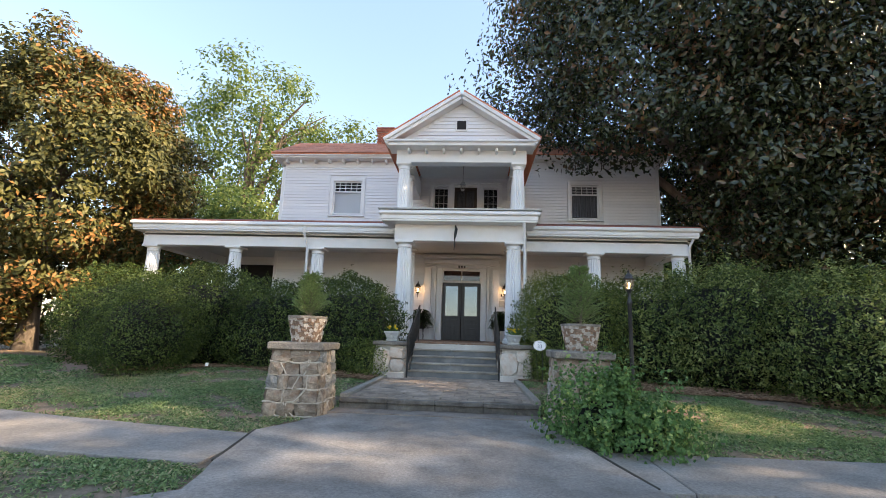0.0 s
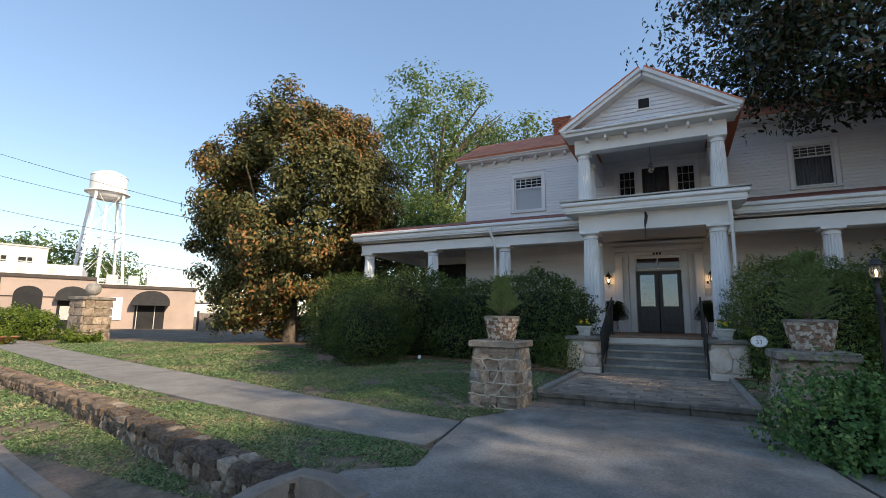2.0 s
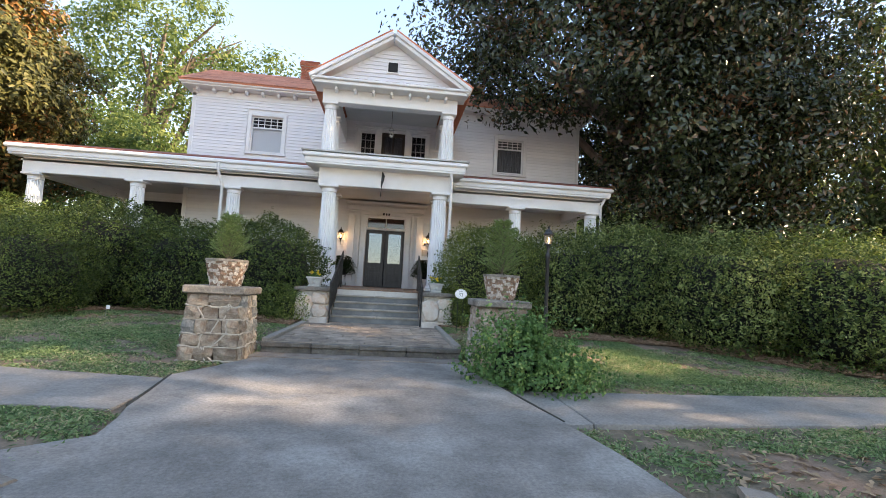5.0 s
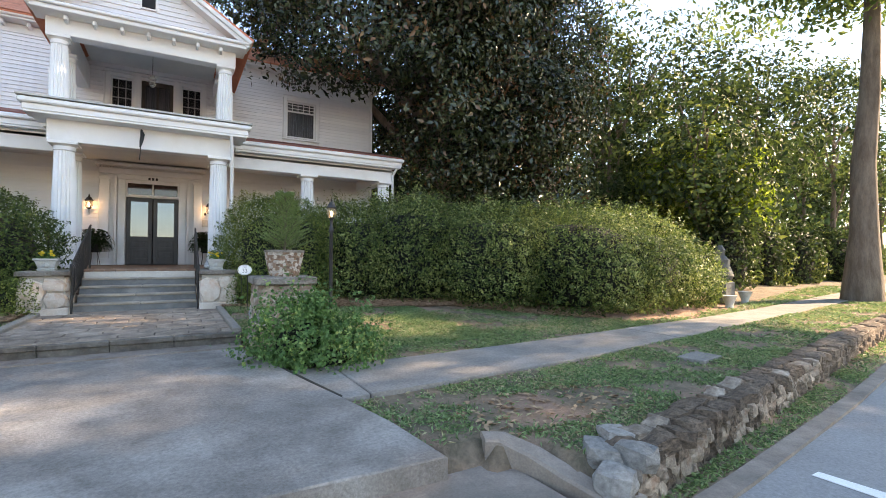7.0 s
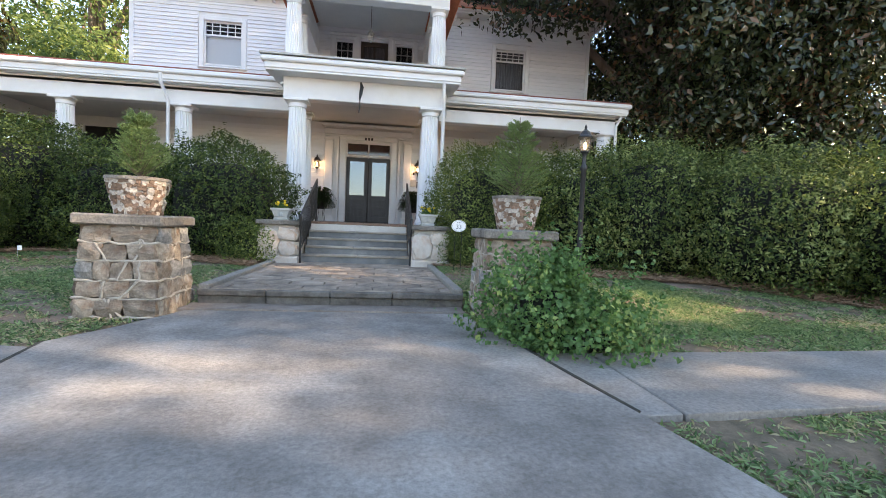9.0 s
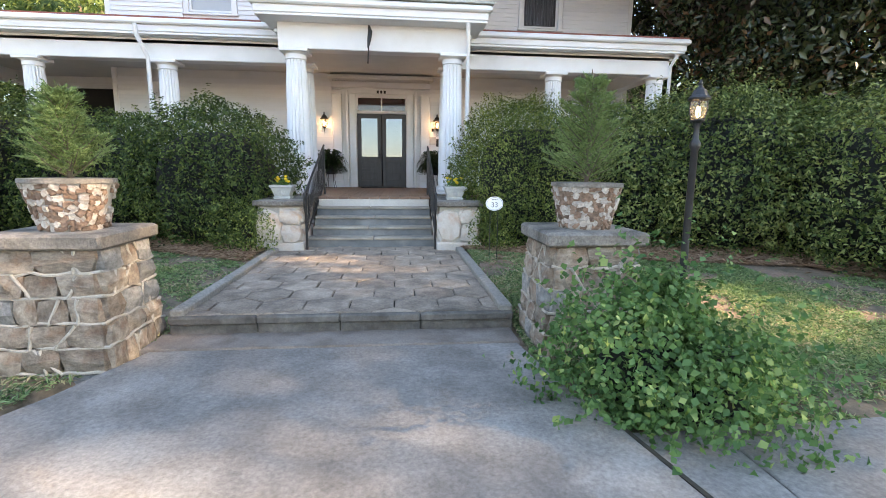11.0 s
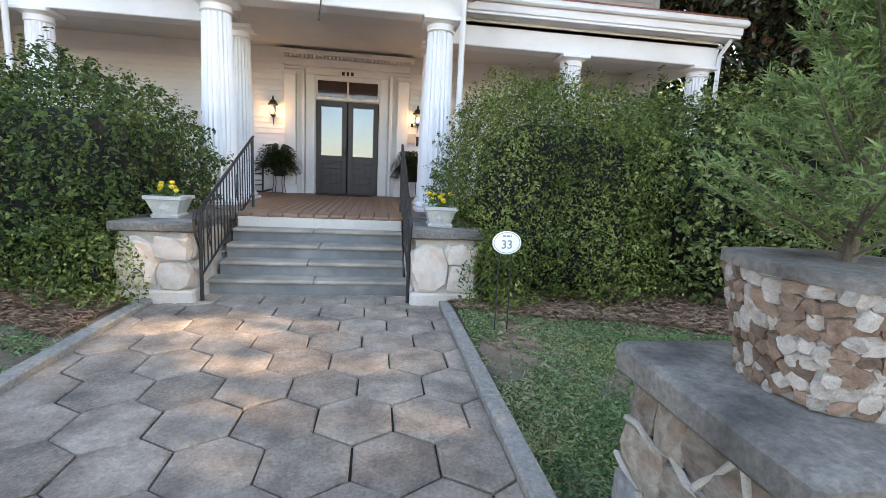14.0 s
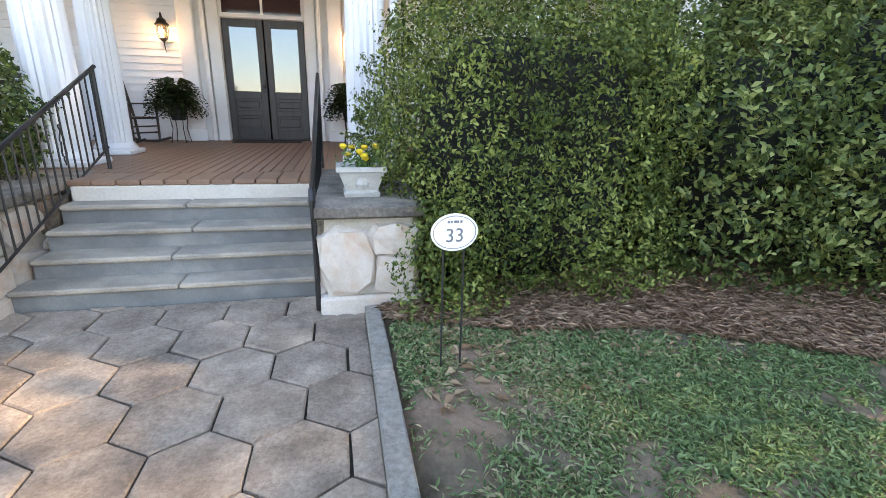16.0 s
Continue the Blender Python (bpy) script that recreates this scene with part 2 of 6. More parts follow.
TANK = material("tank_paint", (0.78, 0.79, 0.8), (0.84, 0.84, 0.84), 0.5, 0.45, 0.03, 20, grit=0.06)
FENCE_WOOD = material("grey_fence_wood", (0.24, 0.19, 0.17), (0.34, 0.28, 0.25), 2, 0.9, 0.3, 40, spread=0.15)
AWNING = material("black_awning", (0.02, 0.02, 0.022), (0.035, 0.035, 0.037), 3, 0.8, 0.1)
# near-black colour stands for the darkness of unlit rooms and openings
DARK_ROOM = material("interior_shade", (0.015, 0.015, 0.017), (0.025, 0.025, 0.027), 2, 0.9, 0.0)
GREY_METAL = material("galvanised_metal", (0.4, 0.41, 0.42), (0.5, 0.51, 0.52), 3, 0.5, 0.1, metal=0.6)
BLIND = material("window_blind", (0.72, 0.77, 0.82), (0.78, 0.82, 0.86), 2, 0.7, 0.05, grit=0.06)
CURTAIN = material("grey_curtain", (0.03, 0.032, 0.038), (0.22, 0.22, 0.24), 6, 0.9, 0.1, stretch=(6, 1, 0.2))
PANE = glass("window_glass", (0.02, 0.025, 0.03), 0.02, 0.86)
DOOR_GLASS = glass("door_glass", (0.05, 0.055, 0.06), 0.01, 0.35, 3.2)
LAMP_GLASS = glass("lamp_glass", (0.5, 0.48, 0.44), 0.08, 0.85)
BULB = emitter("warm_bulb", (1.0, 0.66, 0.32), 6.0)
SIGN_WHITE = material("sign_enamel", (0.8, 0.81, 0.83), (0.84, 0.85, 0.86), 3, 0.35, 0.0, grit=0.06)
SIGN_INK = material("sign_ink", (0.12, 0.14, 0.17), (0.15, 0.17, 0.2), 3, 0.5, 0.0)
BLACK = material("matt_black", (0.012, 0.012, 0.012), (0.02, 0.02, 0.02), 3, 0.6, 0.0)
PETAL = material("yellow_petals", (0.75, 0.5, 0.02), (0.85, 0.62, 0.04), 20, 0.6, 0.1)
BRONZE = material("dark_stone_statue", (0.07, 0.07, 0.065), (0.14, 0.14, 0.13), 5, 0.8, 0.4)
CAR_PAINT = material("silver_car_paint", (0.4, 0.41, 0.43), (0.44, 0.45, 0.47), 2, 0.25, 0.0, metal=0.5)
RUBBER = material("tyre_rubber", (0.02, 0.02, 0.02), (0.03, 0.03, 0.03), 5, 0.85, 0.1)
ROPE = material("mortar_rope", (0.38, 0.33, 0.27), (0.52, 0.46, 0.39), 8, 0.95, 0.5, 80, grit=0.5)
BLADE = leaf_material("grass_blade", (0.055, 0.11, 0.042), (0.28, 0.37, 0.17), (0.4, 0.35, 0.21), 0.11, 0.3, 0.5, 0.8)
LEAF_HEDGE = leaf_material("hedge_leaf", (0.014, 0.032, 0.01), (0.085, 0.125, 0.034), (0.16, 0.205, 0.06), 0.14, 0.25, 0.4, 1.2)
LEAF_BOX = leaf_material("boxwood_leaf", (0.022, 0.045, 0.012), (0.135, 0.18, 0.045), (0.25, 0.29, 0.085), 0.16, 0.25, 0.4, 1.5)
LEAF_LIGHT = leaf_material("laurel_leaf", (0.022, 0.045, 0.015), (0.15, 0.2, 0.06), (0.28, 0.32, 0.12), 0.16, 0.3, 0.35, 1.0)
LEAF_MAGNOLIA = leaf_material("magnolia_leaf", (0.01, 0.02, 0.009), (0.06, 0.08, 0.032), (0.15, 0.085, 0.04), 0.05, 0.12, 0.26, 0.6)
LEAF_MAGNOLIA.node_tree.nodes["Principled BSDF"].inputs["Specular IOR Level"].default_value = 0.6
LEAF_WOOD = leaf_material("wood_leaf", (0.014, 0.028, 0.01), (0.07, 0.1, 0.034), (0.17, 0.2, 0.06), 0.08, 0.3, 0.5, 0.3)
LEAF_RUST = leaf_material("rusty_magnolia_leaf", (0.03, 0.038, 0.014), (0.15, 0.145, 0.05), (0.3, 0.15, 0.055), 0.12, 0.18, 0.45, 0.25)
LEAF_TREE = leaf_material("tree_leaf", (0.06, 0.1, 0.035), (0.14, 0.19, 0.065), (0.2, 0.24, 0.08), 0.1, 0.45, 0.6, 0.3)
LEAF_MAPLE = leaf_material("maple_leaf", (0.06, 0.1, 0.018), (0.18, 0.24, 0.04), (0.28, 0.32, 0.07), 0.12, 0.5, 0.5, 0.4)
LEAF_CONIFER = leaf_material("conifer_needle", (0.085, 0.14, 0.048), (0.27, 0.35, 0.145), None, 0, 0.25, 0.6)
LEAF_VINE = leaf_material("vine_leaf", (0.05, 0.115, 0.04), (0.14, 0.25, 0.09), (0.26, 0.34, 0.12), 0.08, 0.35, 0.4, 2.0)
LEAF_FERN = leaf_material("fern_frond", (0.012, 0.03, 0.01), (0.035, 0.065, 0.02), None, 0, 0.15, 0.5)
# near-black solid heart: the deep shade inside shrubs is put into its colour
SHADE_CORE = material("shade_heart", (0.004, 0.005, 0.003), (0.01, 0.01, 0.006), 4, 0.95, 0.5, 30)
STRAW = leaf_material("pine_straw", (0.24, 0.14, 0.09), (0.62, 0.43, 0.31), None, 0, 0.05, 0.8)
LITTER = leaf_material("dead_leaf", (0.2, 0.11, 0.06), (0.45, 0.32, 0.2), None, 0, 0.1, 0.7)

# ---- mesh tools ----
ROOTS = {}


def thing(name, label, category, at=(0, 0, 0), group="", kind=""):
    """An empty at a thing's base; its parts are given in world metres."""
    ob = new(name)
    ob.location = at
    ROOTS[ob] = Vector(at)
    return tagged(ob, label, category, group, kind)


class Build:
    """Collects vertices and faces for one mesh."""

    def __init__(self):
        self.v, self.f = [], []

    def add(self, verts, faces):
        k = len(self.v)
        self.v += [tuple(p) for p in verts]
        self.f += [tuple(i + k for i in q) for q in faces]
        return self

    def box(self, a, b, c=0.0, turn=None):
        (x0, y0, z0), (x1, y1, z1) = a, b
        if c <= 0:
            vs = [(x, y, z) for z in (z0, z1) for y in (y0, y1) for x in (x0, x1)]
            fs = [(0, 2, 3, 1), (4, 5, 7, 6), (0, 1, 5, 4), (2, 6, 7, 3), (0, 4, 6, 2), (1, 3, 7, 5)]
        else:
            c = min(c, (x1 - x0) * 0.45, (y1 - y0) * 0.45, (z1 - z0) * 0.45)
            ring = lambda d, z: [(x0 + d + e, y0 + d, z) for e in (c,)] + [(x1 - d - c, y0 + d, z), (x1 - d, y0 + d + c, z), (x1 - d, y1 - d - c, z), (x1 - d - c, y1 - d, z), (x0 + d + c, y1 - d, z), (x0 + d, y1 - d - c, z), (x0 + d, y0 + d + c, z)]
            vs = ring(c, z0) + ring(0, z0 + c) + ring(0, z1 - c) + ring(c, z1)
            fs = [tuple(reversed(range(8))), tuple(range(24, 32))]
            for k in range(3):
                for i in range(8):
                    j = (i + 1) % 8
                    fs.append((k * 8 + i, k * 8 + j, k * 8 + 8 + j, k * 8 + 8 + i))
        if turn is not None:
            vs = [turn @ Vector(p) for p in vs]
        return self.add(vs, fs)

    def tube(self, points, radii, n=8, caps=True):
        pts = [Vector(p) for p in points]
        if not hasattr(radii, "__len__"):
            radii = [radii] * len(pts)
        vs, fs = [], []
        side = None
        for i, p in enumerate(pts):
            d = (pts[min(i + 1, len(pts) - 1)] - pts[max(i - 1, 0)]).normalized()
            if side is None:
                side = d.orthogonal().normalized()
            side = (side - d * side.dot(d)).normalized()
            up = d.cross(side)
            for k in range(n):
                a = 2 * math.pi * k / n
                vs.append(p + (side * math.cos(a) + up * math.sin(a)) * radii[i])
        for i in range(len(pts) - 1):
            for k in range(n):
                j = (k + 1) % n
                fs.append((i * n + k, i * n + j, i * n + n + j, i * n + n + k))
        if caps:
            fs.append(tuple(reversed(range(n))))
            fs.append(tuple(range((len(pts) - 1) * n, len(pts) * n)))
        return self.add(vs, fs)

    def lathe(self, profile, at=(0, 0, 0), n=20, flute=0.0, wobble=0.0, square=0.0):
        """Profile rows (radius, height) turned round the vertical through at."""
        vs, fs = [], []
        for r, z in profile:
            for k in range(n):
                a = 2 * math.pi * k / n
                rr = r * (1 - flute * (k % 2)) + wobble * noise.noise((math.cos(a) * 2, math.sin(a) * 2, z * 5 + at[0]))
                if square:
                    rr *= 1 + square * (1 / max(abs(math.cos(a)), abs(math.sin(a))) - 1)
                vs.append((at[0] + rr * math.cos(a), at[1] + rr * math.sin(a), at[2] + z))
        m = len(profile)
        for i in range(m - 1):
            for k in range(n):
                j = (k + 1) % n
                fs.append((i * n + k, i * n + j, i * n + n + j, i * n + n + k))
        fs += [tuple(reversed(range(n))), tuple(range((m - 1) * n, m * n))]
        return self.add(vs, fs)

    def prism(self, outline, z0, z1, c=0.0):
        """A flat outline (counter-clockwise) between two heights, with a small bevel on top."""
        n = len(outline)
        vs = [(x, y, z0) for x, y in outline] + [(x, y, z1 - c) for x, y in outline]
        fs = [tuple(reversed(range(n)))]
        rings = 2
        if c:
            cx, cy = sum(p[0] for p in outline) / n, sum(p[1] for p in outline) / n
            for x, y in outline:
                d = math.hypot(x - cx, y - cy)
                k = max(0, 1 - 1.3 * c / d)
                vs.append((cx + (x - cx) * k, cy + (y - cy) * k, z1))
            rings = 3
        for i in range(rings - 1):
            for k in range(n):
                j = (k + 1) % n
                fs.append((i * n + k, i * n + j, i * n + n + j, i * n + n + k))
        fs.append(tuple(range((rings - 1) * n, rings * n)))
        return self.add(vs, fs)

    def mesh(self, name, mat, shift=(0, 0, 0), smooth=False):
        me = bpy.data.meshes.new(name)
        sx, sy, sz = shift
        me.from_pydata([(x - sx, y - sy, z - sz) for x, y, z in self.v], [], self.f)
        me.materials.append(mat)
        if smooth:
            me.shade_smooth()
            me.set_sharp_from_angle(angle=radians(38))
        return me


def part(name, build, mat, parent, label="", smooth=False):
    """One mesh under a thing, or under a part of one."""
    root = parent
    while root.parent:
        root = root.parent
    shift = ROOTS.get(root, Vector())
    ob = new(name, build.mesh(name, mat, shift, smooth))
    ob.parent = parent
    ROOTS.setdefault(ob, shift)
    return tagged(ob, label)


def single(name, build, mat, label, category="", kind="", group="", smooth=False):
    """A thing or a piece of the setting that is one mesh."""
    ob = new(name, build.mesh(name, mat, (0, 0, 0), smooth))
    return tagged(ob, label, category, group, kind)


def big_mesh(name, verts, faces, mat):
    """A mesh from arrays: verts (n, 3) and faces (m, 3 or 4)."""
    me = bpy.data.meshes.new(name)
    k = faces.shape[1]
    me.vertices.add(len(verts))
    me.vertices.foreach_set("co", verts.astype(np.float32).ravel())
    me.loops.add(faces.size)
    me.loops.foreach_set("vertex_index", faces.astype(np.int32).ravel())
    me.polygons.add(len(faces))
    me.polygons.foreach_set("loop_start", np.arange(0, faces.size, k, dtype=np.int32))
    me.update(calc_edges=True)
    me.materials.append(mat)
    return me


RNG = np.random.default_rng(7)


def unit(n):
    d = RNG.normal(size=(n, 3))
    return d / np.linalg.norm(d, axis=1)[:, None]


def leaves(centres, normals, size, wide=0.5, tilt=0.7, fold=0.25, droop=0.0):
    """Small folded leaves at the centres, roughly facing along the normals; returns verts and faces."""
    n = len(centres)
    nn = normals + tilt * unit(n)
    nn /= np.linalg.norm(nn, axis=1)[:, None]
    d = unit(n)
    d[:, 2] -= droop
    d -= nn * (d * nn).sum(1)[:, None]
    d /= np.linalg.norm(d, axis=1)[:, None] + 1e-9
    s = np.cross(nn, d)
    ln = (size * RNG.uniform(0.65, 1.3, n))[:, None]
    w = ln * wide * 0.5
    lift = nn * ln * fold * 0.5
    a, b = centres - d * ln * 0.5, centres + d * ln * 0.5
    v = np.stack([a, centres + s * w + lift - d * ln * 0.08, b, centres - s * w + lift - d * ln * 0.08], 1).reshape(-1, 3)
    i = np.arange(n)[:, None] * 4
    f = np.concatenate([i + np.array([[0, 1, 2]]), i + np.array([[0, 2, 3]])], 1).reshape(-1, 3)
    return v, f


def boxes(name, rows, mat, parent, c=0.01, label=""):
    """One part for each row of two opposite corners."""
    for a, b in rows:
        part(name, Build().box(a, b, c), mat, parent, label)


def lumps(p, scale, amount):
    """Cheap smooth unevenness at points p."""
    q = p * scale
    return amount * (np.sin(q[:, 0] * 1.7 + 1.3 * np.sin(q[:, 1] * 1.1)) + np.sin(q[:, 1] * 2.1 + 1.7 * np.sin(q[:, 2] * 1.4)) + np.sin(q[:, 2] * 1.9 + q[:, 0] * 0.8)) / 3

# ---- lie of the land ----
def bend(*knots):
    xs, ys = [k[0] for k in knots], [k[1] for k in knots]
    return lambda x: np.interp(x, xs, ys)


road_edge = bend((-60, 17), (-40, 12), (-20.6, 6.9), (-12.8, 5.3), (-6.4, 3.98), (-4, 3.57), (-2.8, 3.4), (3.0, 3.2), (4.6, 3.38), (8, 3.85), (20.7, 6.0), (36, 8.6), (60, 13))
wall_line = bend((-60, 17.5), (-40, 12.4), (-23, 8.15), (-11, 6.05), (-6.9, 5.25), (-3.9, 4.5), (-2.9, 4.3), (0, 4.3), (2.9, 4.0), (3.3, 3.45), (5.4, 3.85), (11.7, 5.0), (15, 5.5), (28, 7.5), (60, 13.5))
walk_low = bend((-60, 19), (-26, 10.7), (-10.1, 7.1), (-5.3, 6.32), (-3.15, 6.12), (-2.0, 6.0), (2.1, 5.87), (4.7, 5.97), (7.6, 6.4), (10.7, 6.8), (16.6, 7.7), (30, 9.8), (60, 15))
walk_top = bend((-60, 21), (-22, 11.5), (-15, 9.95), (-7.85, 8.5), (-4.2, 7.65), (-2.1, 7.33), (1.77, 7.26), (4.1, 7.28), (6.3, 7.48), (8.85, 7.7), (12.8, 8.05), (16.6, 8.7), (30, 11), (60, 16.5))
mulch_l = bend((-60, 40), (-11, 14.0), (-9, 11.9), (-7, 12.2), (-5.5, 13.2), (-3.5, 12.6), (-1.7, 11.6))
mulch_r = bend((1.5, 12.4), (2.4, 12.1), (3.4, 12.0), (4.6, 11.4), (6.5, 11.2), (8, 9.6), (9.5, 8.25), (11, 8.2), (14, 8.7), (60, 20))
SLAB_Z, ROAD_Z, YARD_Z, TERRACE_Z, PORCH_Z = 0.53, 0.14, 0.5, 0.8, 1.62


def height(x, y):
    x, y = np.asarray(x, float), np.asarray(y, float)
    z = YARD_Z + np.clip(y - walk_top(x), 0, 4.6) * 0.07
    z = z + 0.012 * np.sin(x * 1.9 + y) + 0.01 * np.sin(y * 2.3 - x * 0.7)
    verge = ROAD_Z + 0.02 + np.clip((y - road_edge(x)) * 0.08, 0, 0.1)
    z = np.where(y < wall_line(x) + 0.17, verge, z)
    z = np.where(y < road_edge(x), ROAD_Z - 0.05, z)
    mid = (x > -2.6) & (x < 2.8) & (y < np.where(x > 2.2, 4.2, 4.6))
    z = np.where(mid, ROAD_Z - 0.08, z)
    left, right = np.interp(y, [4.6, 5.3, 6.4, 8.0, 8.9], [-1.75, -1.78, -2.0, -2.2, -1.6]), np.interp(y, [4.6, 5.84, 7.26, 8.9], [2.3, 2.1, 1.8, 1.4])
    z = np.where((x > left + 0.1) & (x < right - 0.1) & (y < 8.9) & (y > 4.6), 0.3, z)
    return np.where((abs(x) < 1.55) & (y > 8.5), 0.5, z)


def ground_sheet():
    xs = np.concatenate([[-400, -200, -120, -90, -70, -58, -48, -40, -35], np.arange(-32, -12, 0.5), np.arange(-12, 14, 0.2), np.arange(14, 34, 0.5), [36, 40, 46, 55, 70, 90, 130, 220, 400]])
    ys = np.concatenate([[-400, -200, -100, -50, -30, -20, -14], np.arange(-10, 2, 1.0), np.arange(2, 15, 0.2), np.arange(15, 26, 1.0), [28, 31, 35, 40, 48, 60, 80, 120, 200, 400]])
    gx, gy = np.meshgrid(xs, ys)
    v = np.stack([gx.ravel(), gy.ravel(), height(gx.ravel(), gy.ravel())], 1)
    nx = len(xs)
    i = (np.arange(len(ys) - 1)[:, None] * nx + np.arange(nx - 1)[None]).ravel()[:, None]
    ob = new("ground", big_mesh("ground", v, i + np.array([[0, 1, nx + 1, nx]]), SOIL))
    return tagged(ob, "lawn earth with thin grass and bare red patches", "ground", kind="structure")


ground_sheet()


def strip(name, lo, hi, x0, x1, z0, z1, mat, label, category, step=1.0):
    """A paved strip between two lines that run along x."""
    b = Build()
    xs = np.linspace(x0, x1, max(2, int(abs(x1 - x0) / step) + 1))
    for a, c in zip(xs[:-1], xs[1:]):
        b.prism([(a, float(lo(a))), (c, float(lo(c))), (c, float(hi(c))), (a, float(hi(a)))], z0, z1)
    return single(name, b, mat, label, category, "structure")


def road():
    b = Build()
    xs = np.concatenate([[-200], np.arange(-60, 61, 3.0), [200]])
    for a, c in zip(xs[:-1], xs[1:]):
        b.add([(a, road_edge(a) - 9, ROAD_Z), (c, road_edge(c) - 9, ROAD_Z), (c, road_edge(c), ROAD_Z), (a, road_edge(a), ROAD_Z)], [(0, 1, 2, 3)])
    single("road", b, ASPHALT, "pale worn asphalt street beside the stone wall", "road", "structure")
    for x0, y0, x1, y1 in ((5.3, 3.2, 5.4, 2.2), (12.4, 4.3, 12.6, 2.4), (19.0, 5.5, 19.2, 3.3)):
        b = Build()
        b.prism([(x0, y0), (x0 + 0.02, y1), (x1 + 0.1, y1), (x0 + 0.12, y0)], ROAD_Z + 0.003, ROAD_Z + 0.008)
        single("parking_line", b, LINE, "white painted parking line on the street", "road line", "structure")
    # gutter lip along the verge
    for sx, ex in ((-40, -3.2), (3.4, 40)):
        strip("kerb", lambda x: road_edge(x) - 0.05, lambda x: road_edge(x) + 0.12, sx, ex, 0.0, ROAD_Z + 0.035, KERB, "low worn concrete street edge", "kerb", 1.2)


road()


def slabs(name, lo, hi, x0, x1, length):
    """Sidewalk flags with open joints."""
    walk_ob = thing(name, "worn pale concrete sidewalk with cross joints", "sidewalk", (0, 0, 0), kind="structure")
    n = max(1, round(abs(x1 - x0) / length))
    xs = np.linspace(x0, x1, n + 1)
    for k in range(n):
        a, c = xs[k] + 0.008, xs[k + 1] - 0.008
        mid = (a + c) / 2
        b = Build().prism([(a, lo(a)), (mid, lo(mid)), (c, lo(c)), (c, hi(c)), (mid, hi(mid)), (a, hi(a))], 0.35, YARD_Z + 0.035 + 0.006 * math.sin(k * 2.3), 0.008)
        part("slab", b, WALK, walk_ob)


slabs("sidewalk_left", walk_low, walk_top, -45, -2.12, 6.0)
slabs("sidewalk_right", walk_low, walk_top, 2.42, 45, 6.5)
single("sidewalk_wedge", Build().prism([(2.13, 5.87), (2.41, 5.89), (2.41, 7.27), (1.84, 7.27)], 0.35, YARD_Z + 0.035, 0.008), WALK, "wedge of sidewalk concrete beside the landing", "sidewalk", "structure")


def sweep(b, pts, width, z0, z1):
    """A kerb of rectangular section along a path; z0 and z1 may differ from point to point."""
    n = len(pts)
    tops = z1 if hasattr(z1, "__len__") else [z1] * n
    vs, fs = [], []
    for i, p in enumerate(pts):
        a, c = Vector(pts[max(i - 1, 0)]), Vector(pts[min(i + 1, n - 1)])
        d = (c - a).normalized()
        s = Vector((-d.y, d.x)) * width / 2
        q = Vector(p)
        l, r = q + s, q - s
        e = s.normalized() * 0.02
        vs += [(l.x, l.y, z0), (l.x, l.y, tops[i] - 0.02), (l.x - e.x, l.y - e.y, tops[i]), (r.x + e.x, r.y + e.y, tops[i]), (r.x, r.y, tops[i] - 0.02), (r.x, r.y, z0)]
    for i in range(n - 1):
        for k in range(6):
            j = (k + 1) % 6
            fs.append((i * 6 + k, i * 6 + j, i * 6 + 6 + j, i * 6 + 6 + k))
    fs += [tuple(range(6)), tuple(reversed(range(n * 6 - 6, n * 6)))]
    return b.add(vs, fs)


def entrance_slab():
    out = [(-1.75, 4.26), (-0.9, 4.26), (0.0, 4.26), (1.2, 4.25), (2.36, 4.22), (2.28, 5.0), (2.1, 5.87), (1.95, 6.5), (1.79, 7.26), (1.62, 7.9), (1.5, 8.64), (-1.62, 8.64), (-1.9, 7.9), (-2.2, 7.36), (-2.06, 6.5), (-2.0, 6.05), (-1.9, 5.7), (-1.82, 5.25), (-2.35, 4.85), (-2.35, 4.55)]
    slab = Build().prism(out, 0.1, SLAB_Z, 0.012)
    slab.v = [(x, y, z + (y - 4.35) * 0.02 if z > 0.3 else z) for x, y, z in slab.v]
    single("entrance_slab", slab, CONCRETE, "broad weathered grey concrete landing with pale stains", "paving", "structure")
    # lower step to the street
    single("street_step", Build().prism([(-2.6, 3.5), (2.95, 3.4), (2.9, 4.45), (-2.5, 4.45)], 0.05, 0.36, 0.012), KERB, "lower concrete step down to the street", "step", "structure")
    # saw joints drawn in the slab edges at the walks
    for pts in ([(-2.0, 6.05), (-2.2, 7.36)], [(2.1, 5.87), (1.79, 7.26)]):
        tops = [SLAB_Z + (q[1] - 4.35) * 0.02 + 0.002 for q in pts]
        single("slab_joint", sweep(Build(), pts, 0.009, SLAB_Z, tops), JOINT, "dark joint in the concrete", "joint", "structure")
    arc_l = [(-1.8, 4.38), (-2.2, 4.5), (-2.52, 4.48), (-2.72, 4.2), (-2.84, 3.85), (-3.05, 3.42)]
    single("kerb_left", sweep(Build(), arc_l, 0.2, 0.05, [SLAB_Z + 0.02, SLAB_Z + 0.07, SLAB_Z + 0.08, SLAB_Z, 0.42, 0.3]), KERB, "curved weathered concrete wing kerb", "kerb", "structure")
    arc_r = [(2.76, 4.36), (2.9, 4.3), (3.02, 4.05), (3.1, 3.75), (3.22, 3.48), (3.42, 3.25)]
    single("kerb_right", sweep(Build(), arc_r, 0.2, 0.05, [0.56, 0.55, 0.5, 0.43, 0.35, 0.26]), KERB, "curved weathered concrete wing kerb", "kerb", "structure")


